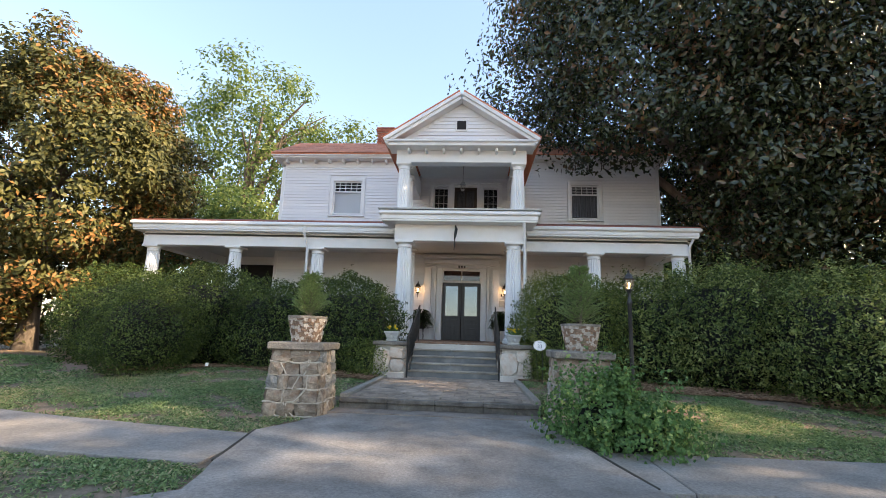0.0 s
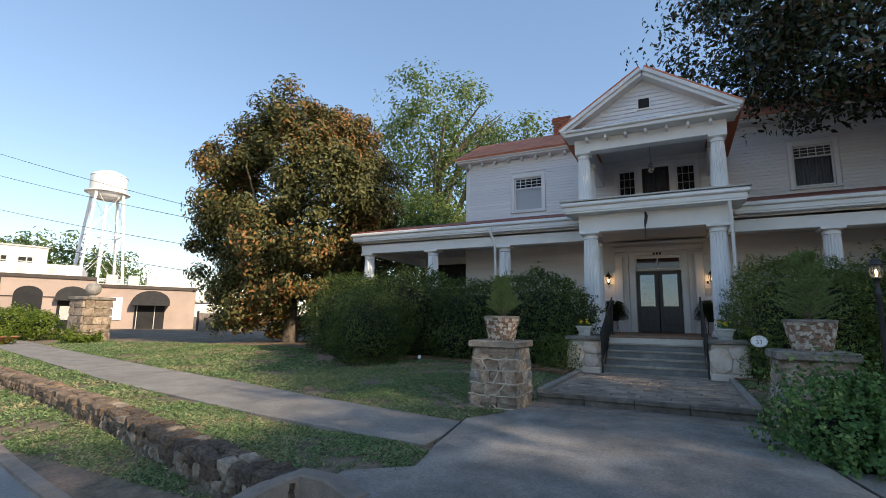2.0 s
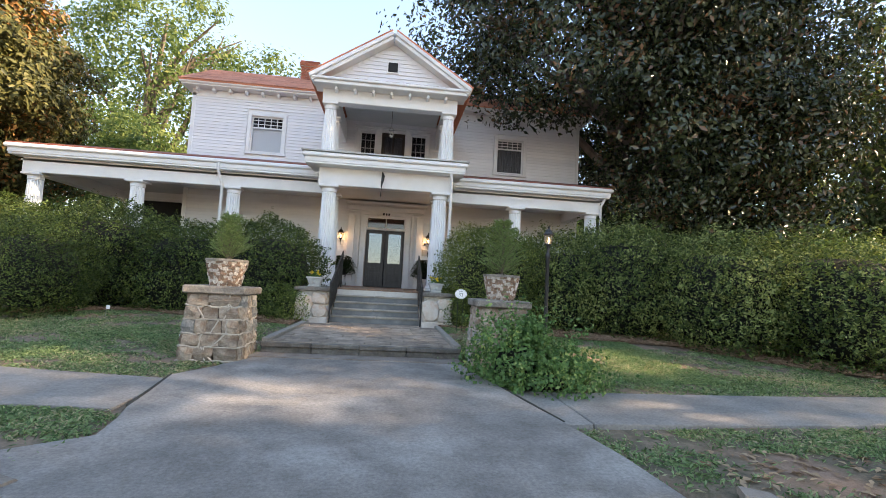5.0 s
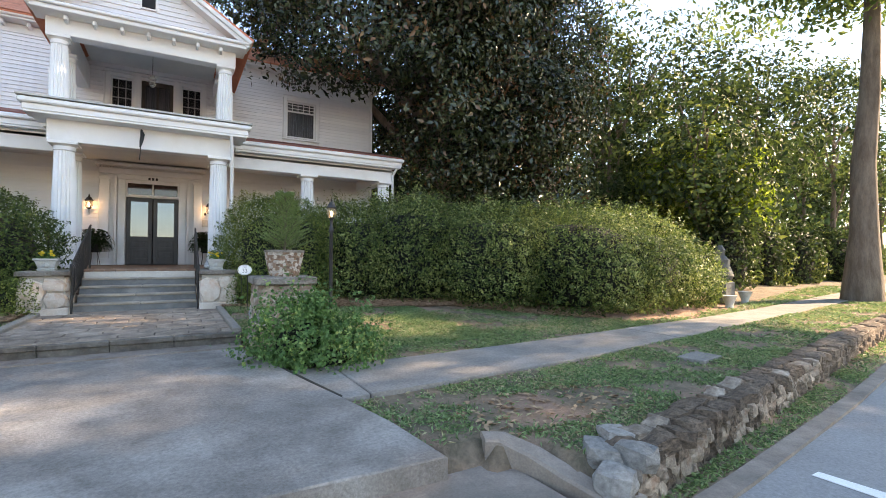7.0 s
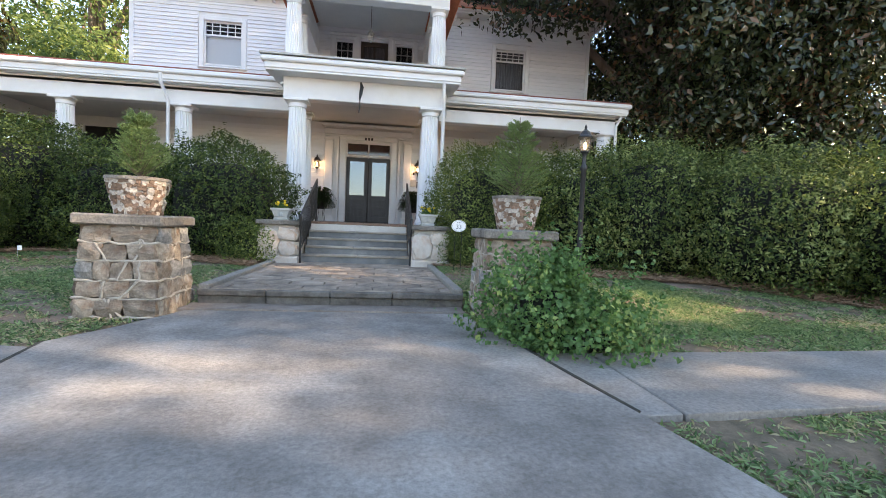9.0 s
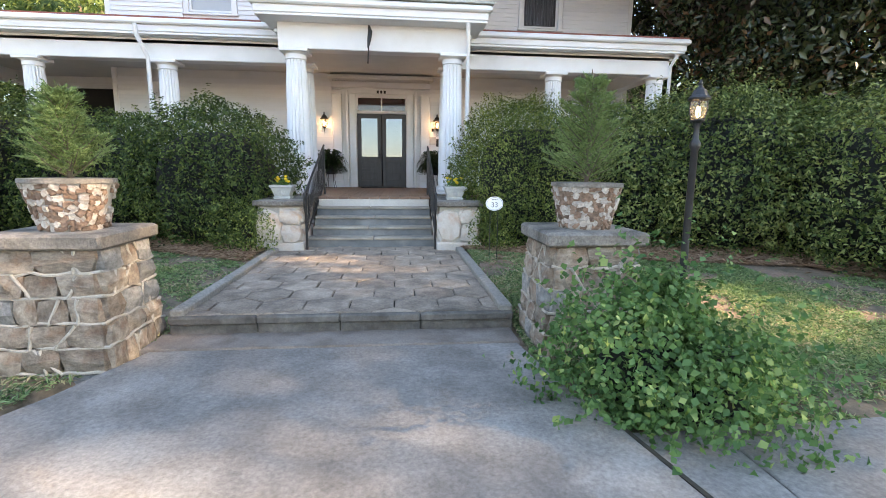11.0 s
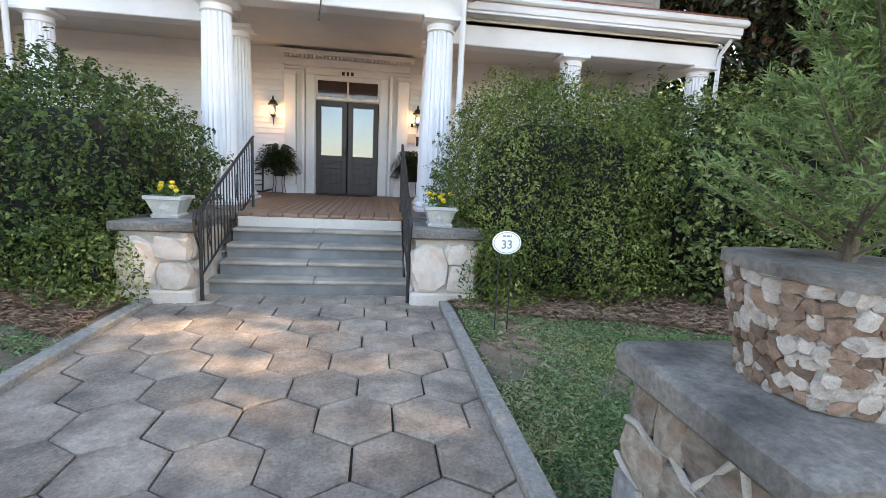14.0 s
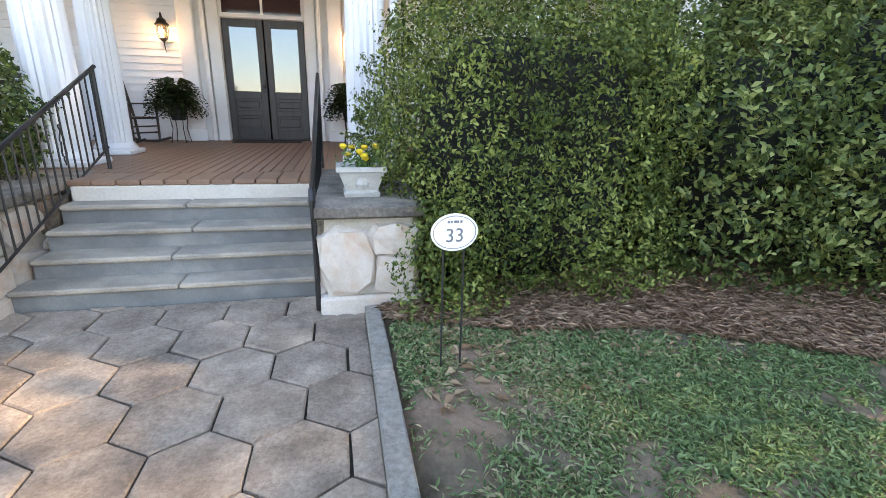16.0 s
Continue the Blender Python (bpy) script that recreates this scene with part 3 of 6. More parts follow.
entrance_slab()


def rough_stone(seed, mat, n=2):
    """One uneven stone about one metre across, to be scaled."""
    bm = bmesh.new()
    bmesh.ops.create_cube(bm, size=1.0)
    bmesh.ops.subdivide_edges(bm, edges=bm.edges[:], cuts=1, use_grid_fill=True)
    rnd = random.Random(seed)
    for v in bm.verts:
        ball = v.co.normalized() * 0.6
        v.co = v.co.lerp(ball, 0.45) + Vector((rnd.uniform(-1, 1), rnd.uniform(-1, 1), rnd.uniform(-1, 1))) * 0.075
    me = bpy.data.meshes.new("stone")
    bm.to_mesh(me)
    bm.free()
    me.materials.append(mat)
    return me


STONES = [rough_stone(s, STONE) for s in range(5)]
STONES_GREY = [rough_stone(s + 9, STONE_GREY) for s in range(4)]
STONES_PALE = [rough_stone(s + 20, PALE_STONE) for s in range(3)]
PEBBLES = [rough_stone(s + 30, m) for s, m in enumerate((PEBBLE, PEBBLE, PEBBLE_PALE, PEBBLE_RUST, PEBBLE_PALE, PEBBLE))]
STONES_MOSS = [rough_stone(s + 50, MOSSY) for s in range(4)]
STONES_CAP = [rough_stone(s + 40, CAP) for s in range(3)]


def place(name, mesh, parent, at, size, turn=(0, 0, 0)):
    """A piece on a shared mesh under its thing."""
    ob = new(name, mesh)
    ob.parent = parent
    ob.matrix_basis = Matrix.LocRotScale(Vector(at) - ROOTS.get(parent, Vector()), Euler(turn), size)
    return ob


def retaining_wall(name, x0, x1, near):
    """Low dry wall of uneven stones along the verge."""
    rnd = random.Random(3)
    w = thing(name, "low mossy retaining wall of rough brown field stones", "stone wall", (0, 0, 0), kind="structure")
    core = Build()
    xs = np.linspace(x0, x1, 40)
    for a, c in zip(xs[:-1], xs[1:]):
        core.prism([(a, wall_line(a) + 0.06), (c, wall_line(c) + 0.06), (c, wall_line(c) + 0.34), (a, wall_line(a) + 0.34)], 0.05, YARD_Z - 0.04)
    part("core", core, MORTAR, w)
    rest = Build()
    for row, (z, hgt) in enumerate(((0.18, 0.15), (0.29, 0.14), (0.39, 0.13), (0.49, 0.12), (0.5, 0.12))):
        x = min(x0, x1) + rnd.uniform(0, 0.2)
        while x < max(x0, x1):
            ln = rnd.uniform(0.1, 0.27) if row < 3 else rnd.uniform(0.14, 0.34)
            at = (x + ln / 2, float(wall_line(x + ln / 2)) + (0.1 if row < 4 else 0.28) + rnd.uniform(-0.025, 0.025), z + rnd.uniform(-0.02, 0.02))
            deep = 0.2
            lean = rnd.uniform(-0.25, 0.25)
            slope = math.atan2(float(wall_line(x + ln) - wall_line(x)), ln)
            turn = (rnd.uniform(-0.08, 0.08), lean, slope + rnd.uniform(-0.25, 0.25))
            if abs(at[0]) < near:
                place("stone", rnd.choice(STONES_MOSS + STONES[:1] if row > 2 else STONES + STONES_MOSS[:3]), w, at, (ln * 1.06, deep, hgt * 1.12), turn)
            else:
                t = Matrix.LocRotScale(at, Euler(turn), (ln * 1.06, deep, hgt * 1.12))
                rest.box((-0.5, -0.5, -0.5), (0.5, 0.5, 0.5), 0.15, t)
            x += ln
    ob = part("far_stones", rest, MOSSY, w)
    tagged(ob, kind="stuff")


retaining_wall("retaining_wall_left", -25, -2.75, 7.5)
retaining_wall("retaining_wall_right", 3.35, 26, 8.5)
heap = thing("loose_stones", "pale grey squared stones stepping down at the wall's end", "stones", (3.45, 3.7, 0.4))
for k, (x, y, z, sx, sy, sz, turn) in enumerate(((3.32, 3.56, 0.4, 0.4, 0.26, 0.2, 0.5), (3.46, 3.82, 0.47, 0.36, 0.26, 0.16, 0.9), (3.62, 3.62, 0.5, 0.3, 0.3, 0.16, 0.2), (3.72, 3.9, 0.53, 0.28, 0.22, 0.12, 1.1), (3.3, 3.5, 0.24, 0.42, 0.32, 0.22, 0.6))):
    place("stone", STONES_GREY[k % 4], heap, (x, y, z), (sx, sy, sz), (0.06, 0.08, turn))


# ---- terrace, steps, cheeks ----
def clip_rect(poly, x0, x1, y0, y1):
    for axis, lim, keep in ((0, x0, 1), (0, x1, -1), (1, y0, 1), (1, y1, -1)):
        out = []
        for i, p in enumerate(poly):
            q = poly[(i + 1) % len(poly)]
            pin, qin = (p[axis] - lim) * keep >= 0, (q[axis] - lim) * keep >= 0
            if pin:
                out.append(p)
            if pin != qin:
                t = (lim - p[axis]) / (q[axis] - p[axis])
                out.append((p[0] + (q[0] - p[0]) * t, p[1] + (q[1] - p[1]) * t))
        poly = out
        if len(poly) < 3:
            return []
    return poly


TX0, TX1, TY0, TY1 = -1.6, 1.52, 9.0, 12.9


def terrace():
    t = thing("terrace", "terrace of brown hexagonal stone pavers edged with kerbs", "terrace", (0, 0, 0), kind="structure")
    part("bed", Build().box((TX0, TY0, 0.3), (TX1, TY1 + 0.1, TERRACE_Z - 0.026)), JOINT, t)
    rnd = random.Random(5)
    dx, dy = 0.44, 0.42
    row = 0
    y = TY0 - 0.1
    while y < TY1 + 0.4:
        x = TX0 - 0.2 + (dx / 2 if row % 2 else 0)
        while x < TX1 + 0.4:
            g = 0.006
            k = dy / 1.5
            hexa = [(x + (dx / 2 - g) * a, y + (k - g) * b) for a, b in ((0, -1), (1, -0.5), (1, 0.5), (0, 1), (-1, 0.5), (-1, -0.5))]
            hexa = [(px + rnd.uniform(-0.004, 0.004), py + rnd.uniform(-0.004, 0.004)) for px, py in hexa]
            poly = clip_rect(hexa, TX0 + 0.1, TX1 - 0.1, TY0 + 0.02, TY1)
            if len(poly) > 2:
                part("paver", Build().prism(poly, TERRACE_Z - 0.06, TERRACE_Z + rnd.uniform(-0.006, 0.006), 0.009), PAVER, t)
            x += dx
        y += dy
        row += 1
    for x0 in (TX0 - 0.02, TX1 - 0.1):
        for k in range(3):
            y0 = TY0 + k * (TY1 - TY0) / 3
            part("edge_kerb", Build().box((x0, y0 + 0.006, 0.4), (x0 + 0.12, y0 + (TY1 - TY0) / 3 - 0.006, TERRACE_Z + 0.055), 0.012), GRANITE, t, "granite kerb stone")
    cuts = [TX0 - 0.02, -0.85, -0.1, 0.65, TX1 + 0.02]
    for a, c in zip(cuts[:-1], cuts[1:]):
        part("front_kerb", Build().box((a + 0.003, TY0 - 0.05, TERRACE_Z - 0.075), (c - 0.003, TY0 + 0.03, TERRACE_Z - 0.003), 0.012), DARK_EDGE, t, "dark front edging stone")
        part("front_face", Build().box((a + 0.004, TY0 - 0.015, 0.4), (c - 0.004, TY0 + 0.04, TERRACE_Z - 0.075), 0.01), DARK_EDGE, t)
    part("foot_strip", Build().prism([(-1.7, 8.62), (1.52, 8.62), (1.52, TY0), (-1.7, TY0)], 0.3, 0.634, 0.012), material("reddish_footing", (0.17, 0.135, 0.11), (0.29, 0.245, 0.21), 4, 0.9, 0.7, 60, stain=(0.25, 0.19, 0.15), stain_scale=3, stain_amount=0.6, grit=0.6), t, "reddish stone footing strip")


terrace()
STEP_Y = (12.9, 13.14, 13.4, 13.66, 13.88)


def front_steps():
    s = thing("front_steps", "flight of grey stone steps with a pale top riser", "steps", (0, 12.86, TERRACE_Z), kind="structure")
    z = TERRACE_Z
    for k in range(4):
        top = z + 0.16
        half = 1.12 if k == 0 else 1.06
        back = STEP_Y[k + 1] + 0.04
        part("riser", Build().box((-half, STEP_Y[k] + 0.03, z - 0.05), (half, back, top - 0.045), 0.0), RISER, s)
        for x0, x1 in ((-half, 0.02 - 0.1 * (k % 2)), (0.028 - 0.1 * (k % 2), half)):
            part("tread", Build().box((x0, STEP_Y[k], top - 0.045), (x1, back, top), 0.012), STEP, s)
        z = top
    part("top_riser", Build().box((-1.06, STEP_Y[4], z - 0.1), (1.06, 14.38, PORCH_Z - 0.05), 0.012), PALE_RISER, s, "pale painted top riser")
    for k in range(11):
        x = -1.08 + k * 0.197
        part("brick", Build().box((x, 13.88, PORCH_Z - 0.05), (x + 0.188, 14.4, PORCH_Z - 0.002), 0.008), PORCH_WOOD, s)


front_steps()


def cheek(name, x0, x1, seed):
    """Low stone block beside the steps, with an overhanging cap."""
    rnd = random.Random(seed)
    c = thing(name, "low block of pale irregular stones with a weathered cap", "stone block", ((x0 + x1) / 2, 13.4, 0.8), group="step cheeks")
    part("core", Build().box((x0 + 0.05, 12.56, 0.6), (x1 - 0.05, 14.5, 1.53)), MORTAR, c)
    part("cap", Build().box((x0 - 0.02, 12.48, 1.53), (x1 + 0.04, 14.55, 1.625), 0.015), CAP, c, "dark weathered cap slab", True)
    part("footing", Build().box((x0 - 0.0, 12.5, 0.6), (x1 + 0.02, 14.5, 0.93), 0.02), PALE_STONE, c)
    w = x1 - x0
    for u, wd, z, h in ((0.28, 0.5, 1.2, 0.5), (0.76, 0.42, 1.08, 0.3), (0.74, 0.46, 1.36, 0.24)):
        place("stone", rnd.choice(STONES_PALE), c, (x0 + w * u, 12.57, z), (w * wd, 0.14, h), (0, rnd.uniform(-0.2, 0.2), 0))
    for k in range(4):
        for z in (1.06, 1.34):
            for xx in (x0 + 0.04, x1 - 0.04):
                place("stone", rnd.choice(STONES_PALE + STONES[:1]), c, (xx, 12.82 + k * 0.46, z + rnd.uniform(-0.04, 0.04)), (0.12, 0.44, 0.27), (rnd.uniform(-0.15, 0.15), 0, 0))


cheek("stone_cheek", -1.86, -1.12, 1)
cheek("stone_cheek", 1.1, 1.84, 2)

# ---- the house ----
WALL_Y, COL_Y, PORTICO_Y = 19.0, 16.4, 15.1
house = thing("house", "white two-storey clapboard house with columned porch and red shingle roof", "house", (0, 19, 0.9))


def board_mesh():
    """A unit length of lapped siding, thick at its lower edge."""
    b = Build()
    b.add([(0, 0.02, 0), (1, 0.02, 0), (1, -0.036, 0), (0, -0.036, 0), (0, 0.02, 0.13), (1, 0.02, 0.13), (1, -0.004, 0.13), (0, -0.004, 0.13)], [(0, 1, 2, 3), (4, 7, 6, 5), (3, 2, 6, 7), (0, 4, 5, 1), (1, 5, 6, 2), (0, 3, 7, 4)])
    return b.mesh("board", BOARD)


SIDING = board_mesh()


def siding(wall, x0, x1, z0, z1, holes):
    z = z0
    while z < z1 - 0.02:
        segs = [(x0, x1)]
        for hx0, hx1, hz0, hz1 in holes:
            if hz0 < z + 0.115 and hz1 > z:
                cut = []
                for a, c in segs:
                    if hx1 <= a or hx0 >= c:
                        cut.append((a, c))
                    else:
                        if hx0 > a:
                            cut.append((a, hx0))
                        if hx1 < c:
                            cut.append((hx1, c))
                segs = cut
        for a, c in segs:
            if c - a > 0.03:
                place("board", SIDING, wall, (a, WALL_Y - 0.02, z), (c - a, 1, 1))
        z += 0.118


def wall_with_holes(name, x0, x1, z0, z1, holes, mat, label=""):
    """A wall slab along x, cut through where the holes are."""
    xs = sorted({x0, x1, *[h[0] for h in holes], *[h[1] for h in holes]})
    zs = sorted({z0, z1, *[h[2] for h in holes], *[h[3] for h in holes]})
    b = Build()
    for a, c in zip(xs[:-1], xs[1:]):
        for d, e in zip(zs[:-1], zs[1:]):
            mx, mz = (a + c) / 2, (d + e) / 2
            if not any(h[0] < mx < h[1] and h[2] < mz < h[3] for h in holes):
                b.box((a, WALL_Y, d), (c, WALL_Y + 0.2, e))
    # weld the cells into one slab and drop the faces inside it
    seen, index, verts = {}, [], []
    for p in b.v:
        key = tuple(round(float(q), 4) for q in p)
        if key not in seen:
            seen[key] = len(verts)
            verts.append(key)
        index.append(seen[key])
    faces = [tuple(index[i] for i in f) for f in b.f]
    count = {}
    for f in faces:
        count[frozenset(f)] = count.get(frozenset(f), 0) + 1
    b.v, b.f = verts, [f for f in faces if count[frozenset(f)] == 1]
    return part(name, b, mat, house, label)


UP_HOLES = [(-5.2, -4.02, 6.34, 7.72), (4.1, 5.18, 6.28, 7.64), (-1.18, -0.57, 6.52, 7.5), (-0.36, 0.52, 5.4, 7.52), (0.74, 1.36, 6.52, 7.5)]
LOW_HOLES = [(-0.72, 0.72, PORCH_Z, 3.76), (-0.68, 0.68, 3.84, 4.2)]
front = wall_with_holes("front_wall", -7.3, 7.4, 0.9, 8.6, UP_HOLES + LOW_HOLES, WHITE)
siding(front, -7.25, 7.35, 5.6, 8.27, [(-5.34, -3.88, 6.24, 7.85), (3.97, 5.31, 6.18, 7.77), (-1.34, 1.5, 5.4, 7.65)])
siding(front, -7.25, 7.35, PORCH_Z + 0.15, 4.62, [(-1.42, 1.42, 1.6, 4.9)])
for x in (-7.33, 7.3):
    part("corner_board", Build().box((x, WALL_Y - 0.06, 0.9), (x + 0.13, WALL_Y + 0.1, 8.4), 0.01), WHITE, house)
sides = Build()
for x in (-7.3, 7.2):
    sides.box((x, WALL_Y + 0.2, 0.9), (x + 0.2, 24.0, 8.6))
sides.box((-7.3, 23.8, 0.9), (7.4, 24.0, 8.6))
part("side_wall", sides, WHITE, house)
# floors and partition painted near-black so the rooms read as unlit
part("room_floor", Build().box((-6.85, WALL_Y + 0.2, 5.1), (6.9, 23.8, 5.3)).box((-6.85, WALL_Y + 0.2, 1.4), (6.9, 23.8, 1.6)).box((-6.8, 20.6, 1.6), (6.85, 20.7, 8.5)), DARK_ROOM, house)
part("frieze", Build().box((-7.35, WALL_Y - 0.06, 8.27), (7.45, WALL_Y, 8.53), 0.01), WHITE, house)
for k in range(26):
    x = -7.15 + k * 0.575
    part("bracket", Build().box((x, WALL_Y - 0.32, 8.4), (x + 0.09, WALL_Y - 0.06, 8.54), 0.02), WHITE, house)
part("cornice", Build().box((-7.6, 18.55, 8.54), (7.7, 24.4, 8.6), 0.01).box((-7.65, 18.47, 8.6), (7.75, 18.58, 8.7), 0.02), WHITE, house)


def slope(b, x0, x1, y0, z0, y1, z1, thick=0.05):
    b.add([(x0, y0, z0), (x1, y0, z0), (x1, y1, z1), (x0, y1, z1), (x0, y0, z0 - thick), (x1, y0, z0 - thick), (x1, y1, z1 - thick), (x0, y1, z1 - thick)], [(0, 1, 2, 3), (7, 6, 5, 4), (0, 4, 5, 1), (1, 5, 6, 2), (2, 6, 7, 3), (3, 7, 4, 0)])


rb = Build()
slope(rb, -7.65, 7.75, 18.45, 8.7, 21.3, 10.28)
slope(rb, -7.65, 7.75, 24.2, 8.7, 21.3, 10.28)
roof = part("roof", rb, ROOF, house, "orange-red asphalt shingle roof")
shingle_mesh = Build().box((0, 0, 0), (1, 0.3, 0.012)).mesh("shingle", ROOF)
rnd = random.Random(8)
for r in range(13):
    d = r * 0.25
    y, z = 18.43 + d * 0.875, 8.705 + d * 0.485
    x = -7.65 - (0.3 if r % 2 else 0.0)
    while x < -0.9:
        wd = rnd.choice((0.6, 0.75, 0.9))
        a = max(x, -7.65)
        place("shingle", shingle_mesh, roof, (a, y, z + 0.006), (x + wd - a - 0.012, 1, 1), (math.atan2(0.485, 0.875), 0, 0))
        x += wd
gab = Build()
for x in (-7.3, 7.2):
    gab.add([(x, 19, 8.6), (x, 23.9, 8.6), (x, 21.3, 10.15), (x + 0.15, 19, 8.6), (x + 0.15, 23.9, 8.6), (x + 0.15, 21.3, 10.15)], [(0, 1, 2), (3, 5, 4), (0, 2, 5, 3), (1, 4, 5, 2), (0, 3, 4, 1)])
part("gable_wall", gab, WHITE, house)
ch = part("chimney", Build().box((-4.0, 21.0, 9.0), (-3.24, 21.7, 10.7)).box((-4.06, 20.94, 10.7), (-3.18, 21.76, 10.84), 0.01).box((-4.02, 20.98, 10.84), (-3.22, 21.72, 10.94), 0.01), MORTAR, house, "red brick chimney")
brick_mesh = Build().box((0, 0, 0), (0.21, 0.1, 0.065), 0.006).mesh("brick", BRICK)
for r in range(26):
    z = 9.02 + r * 0.074
    gx = 0.06 if r > 22 else 0.0
    for k in range(4):
        place("brick", brick_mesh, ch, (-4.01 - gx + k * 0.2 + (0.04 if r % 2 else 0), 20.98 - gx, z), (0.92, 1, 1))
    for k in range(3):
        place("brick", brick_mesh, ch, (-4.02 - gx + 0.11, 21.05 + k * 0.22, z), (0.92, 1, 1), (0, 0, math.pi / 2))

# porch floor, ceilings, beams
part("porch_floor", Build().box((-10.65, 15.9, PORCH_Z - 0.12), (7.15, 19.0, PORCH_Z - 0.01)).box((-2.1, 14.4, PORCH_Z - 0.12), (2.1, 15.9, PORCH_Z - 0.01)).box((-10.65, 19.0, PORCH_Z - 0.12), (-7.05, 24.0, PORCH_Z - 0.01)), PORCH_WOOD, house, "brown painted porch floor")
plank = Build().box((0, 0, 0), (0.1, 1, 0.012), 0.003).mesh("plank", PORCH_WOOD)
for k in range(38):
    place("plank", plank, house, (-2.1 + k * 0.111, 14.4, PORCH_Z - 0.011), (1, 4.58, 1))
part("porch_skirt", Build().box((-10.6, 15.95, 0.6), (-1.9, 16.1, PORCH_Z - 0.12)).box((1.9, 15.95, 0.6), (7.1, 16.1, PORCH_Z - 0.12)).box((-1.9, 14.5, 0.6), (1.9, 14.7, PORCH_Z - 0.12)), KERB, house)
part("porch_ceiling", Build().box((-10.75, 16.2, 4.84), (7.2, 19.0, 4.9)).box((-2.0, 14.95, 4.84), (2.0, 16.2, 4.9)).box((-10.75, 19.0, 4.84), (-7.05, 24.0, 4.9)), CEILING, house, "porch ceiling slightly greyer than the walls")
boxes("porch_beam", [((-10.7, 16.2, 4.5), (-1.95, 16.55, 4.96)), ((1.95, 16.2, 4.5), (7.12, 16.55, 4.96)), ((-10.7, 16.56, 4.5), (-10.35, 24.0, 4.96)), ((6.78, 16.56, 4.5), (7.12, 18.95, 4.96))], WHITE, house, 0.015)
boxes("portico_beam", [((-1.93, 14.92, 4.53), (1.93, 15.28, 5.04)), ((-1.92, 15.29, 4.53), (-1.6, 16.19, 5.04)), ((1.6, 15.29, 4.53), (1.92, 16.19, 5.04))], WHITE, house, 0.015)


def eave(x0, x1, y, z, out):
    """Boxed cornice with a gutter lip that juts out from a beam."""
    part("soffit", Build().box((x0, y - out, z), (x1, y + 0.1, z + 0.05), 0.008), WHITE, house)
    part("fascia", Build().box((x0 - 0.02, y - out - 0.02, z + 0.05), (x1 + 0.02, y + 0.1, z + 0.19), 0.012), WHITE, house)
    part("gutter", Build().box((x0 - 0.09, y - out - 0.1, z + 0.19), (x1 + 0.09, y + 0.1, z + 0.31), 0.03), WHITE, house)


eave(-10.9, -2.1, 16.2, 4.95, 0.3)
eave(2.1, 7.32, 16.2, 4.95, 0.3)
eave(-2.25, 2.25, 14.92, 5.03, 0.42)
part("portico_deck", Build().box((-2.25, 15.03, 5.1), (2.25, 19.0, 5.358)), WHITE, house)
for a, c in ((-10.95, -2.2), (2.2, 7.37)):
    ps = Build()
    slope(ps, a, c, 15.85, 5.3, 19.0, 6.1)
    part("porch_roof", ps, ROOF_EDGE, house, "dark red metal porch roof")
# deck colour chosen pale to bounce skylight up into the balcony recess
part("balcony_deck", Build().box((-2.36, 14.38, 5.362), (2.36, 19.0, 5.4)), POT, house, "pale grey metal deck on the portico")


def column(x, y, z0, z1, r, name="column"):
    c = part(name, Build().lathe([(r, 0), (r * 0.99, (z1 - z0) * 0.4), (r * 0.84, z1 - z0 - 0.3)], (x, y, z0 + 0.14), 40, 0.12), WHITE, house, "", True)
    part("base", Build().box((x - r * 1.3, y - r * 1.3, z0), (x + r * 1.3, y + r * 1.3, z0 + 0.06), 0.01).lathe([(r * 1.22, 0.06), (r * 1.28, 0.09), (r * 1.1, 0.15)], (x, y, z0), 24), WHITE, c, "", True)
    part("capital", Build().lathe([(r * 0.86, -0.2), (r * 0.93, -0.185), (r * 0.9, -0.16), (r * 0.9, -0.1), (r * 1.12, -0.06)], (x, y, z1), 28).box((x - r * 1.18, y - r * 1.18, z1 - 0.065), (x + r * 1.18, y + r * 1.18, z1), 0.008), WHITE, c, "", True)


for x in (-1.62, 1.62):
    column(x, PORTICO_Y, PORCH_Z, 4.53, 0.235)
    column(x * 1.02, 16.38, PORCH_Z, 4.52, 0.2)
    column(x * 1.08, PORTICO_Y, 5.4, 6.98, 0.19)
    column(x * 1.08, 16.25, 5.4, 6.98, 0.15)
for x in (-10.42, -7.54, -4.72, 4.27, 6.88):
    column(x, COL_Y, PORCH_Z, 4.5, 0.225)

# portico gable
gb = Build().box((-1.98, 14.9, 6.98), (1.98, 15.25, 7.36), 0.012).box((-1.97, 15.26, 6.98), (-1.68, 18.98, 7.66)).box((1.68, 15.26, 6.98), (1.97, 18.98, 7.66))
part("gable_beam", gb, WHITE, house)
for k in range(7):
    x = -1.62 + k * 0.53
    part("bracket", Build().box((x, 14.62, 7.22), (x + 0.08, 14.9, 7.34), 0.02), WHITE, house)
part("gable_cornice", Build().box((-2.2, 14.5, 7.36), (2.2, 15.2, 7.46), 0.012).box((-2.27, 14.43, 7.46), (2.27, 15.1, 7.54), 0.02), WHITE, house)
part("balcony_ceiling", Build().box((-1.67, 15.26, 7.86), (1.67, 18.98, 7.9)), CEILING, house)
part("pent_roof", Build().add([(-2.2, 14.45, 7.545), (2.2, 14.45, 7.545), (1.95, 14.82, 7.67), (-1.95, 14.82, 7.67)], [(0, 1, 2, 3)]), ROOF_EDGE, house, "dark red strip roof under the gable")
APEX = 8.98
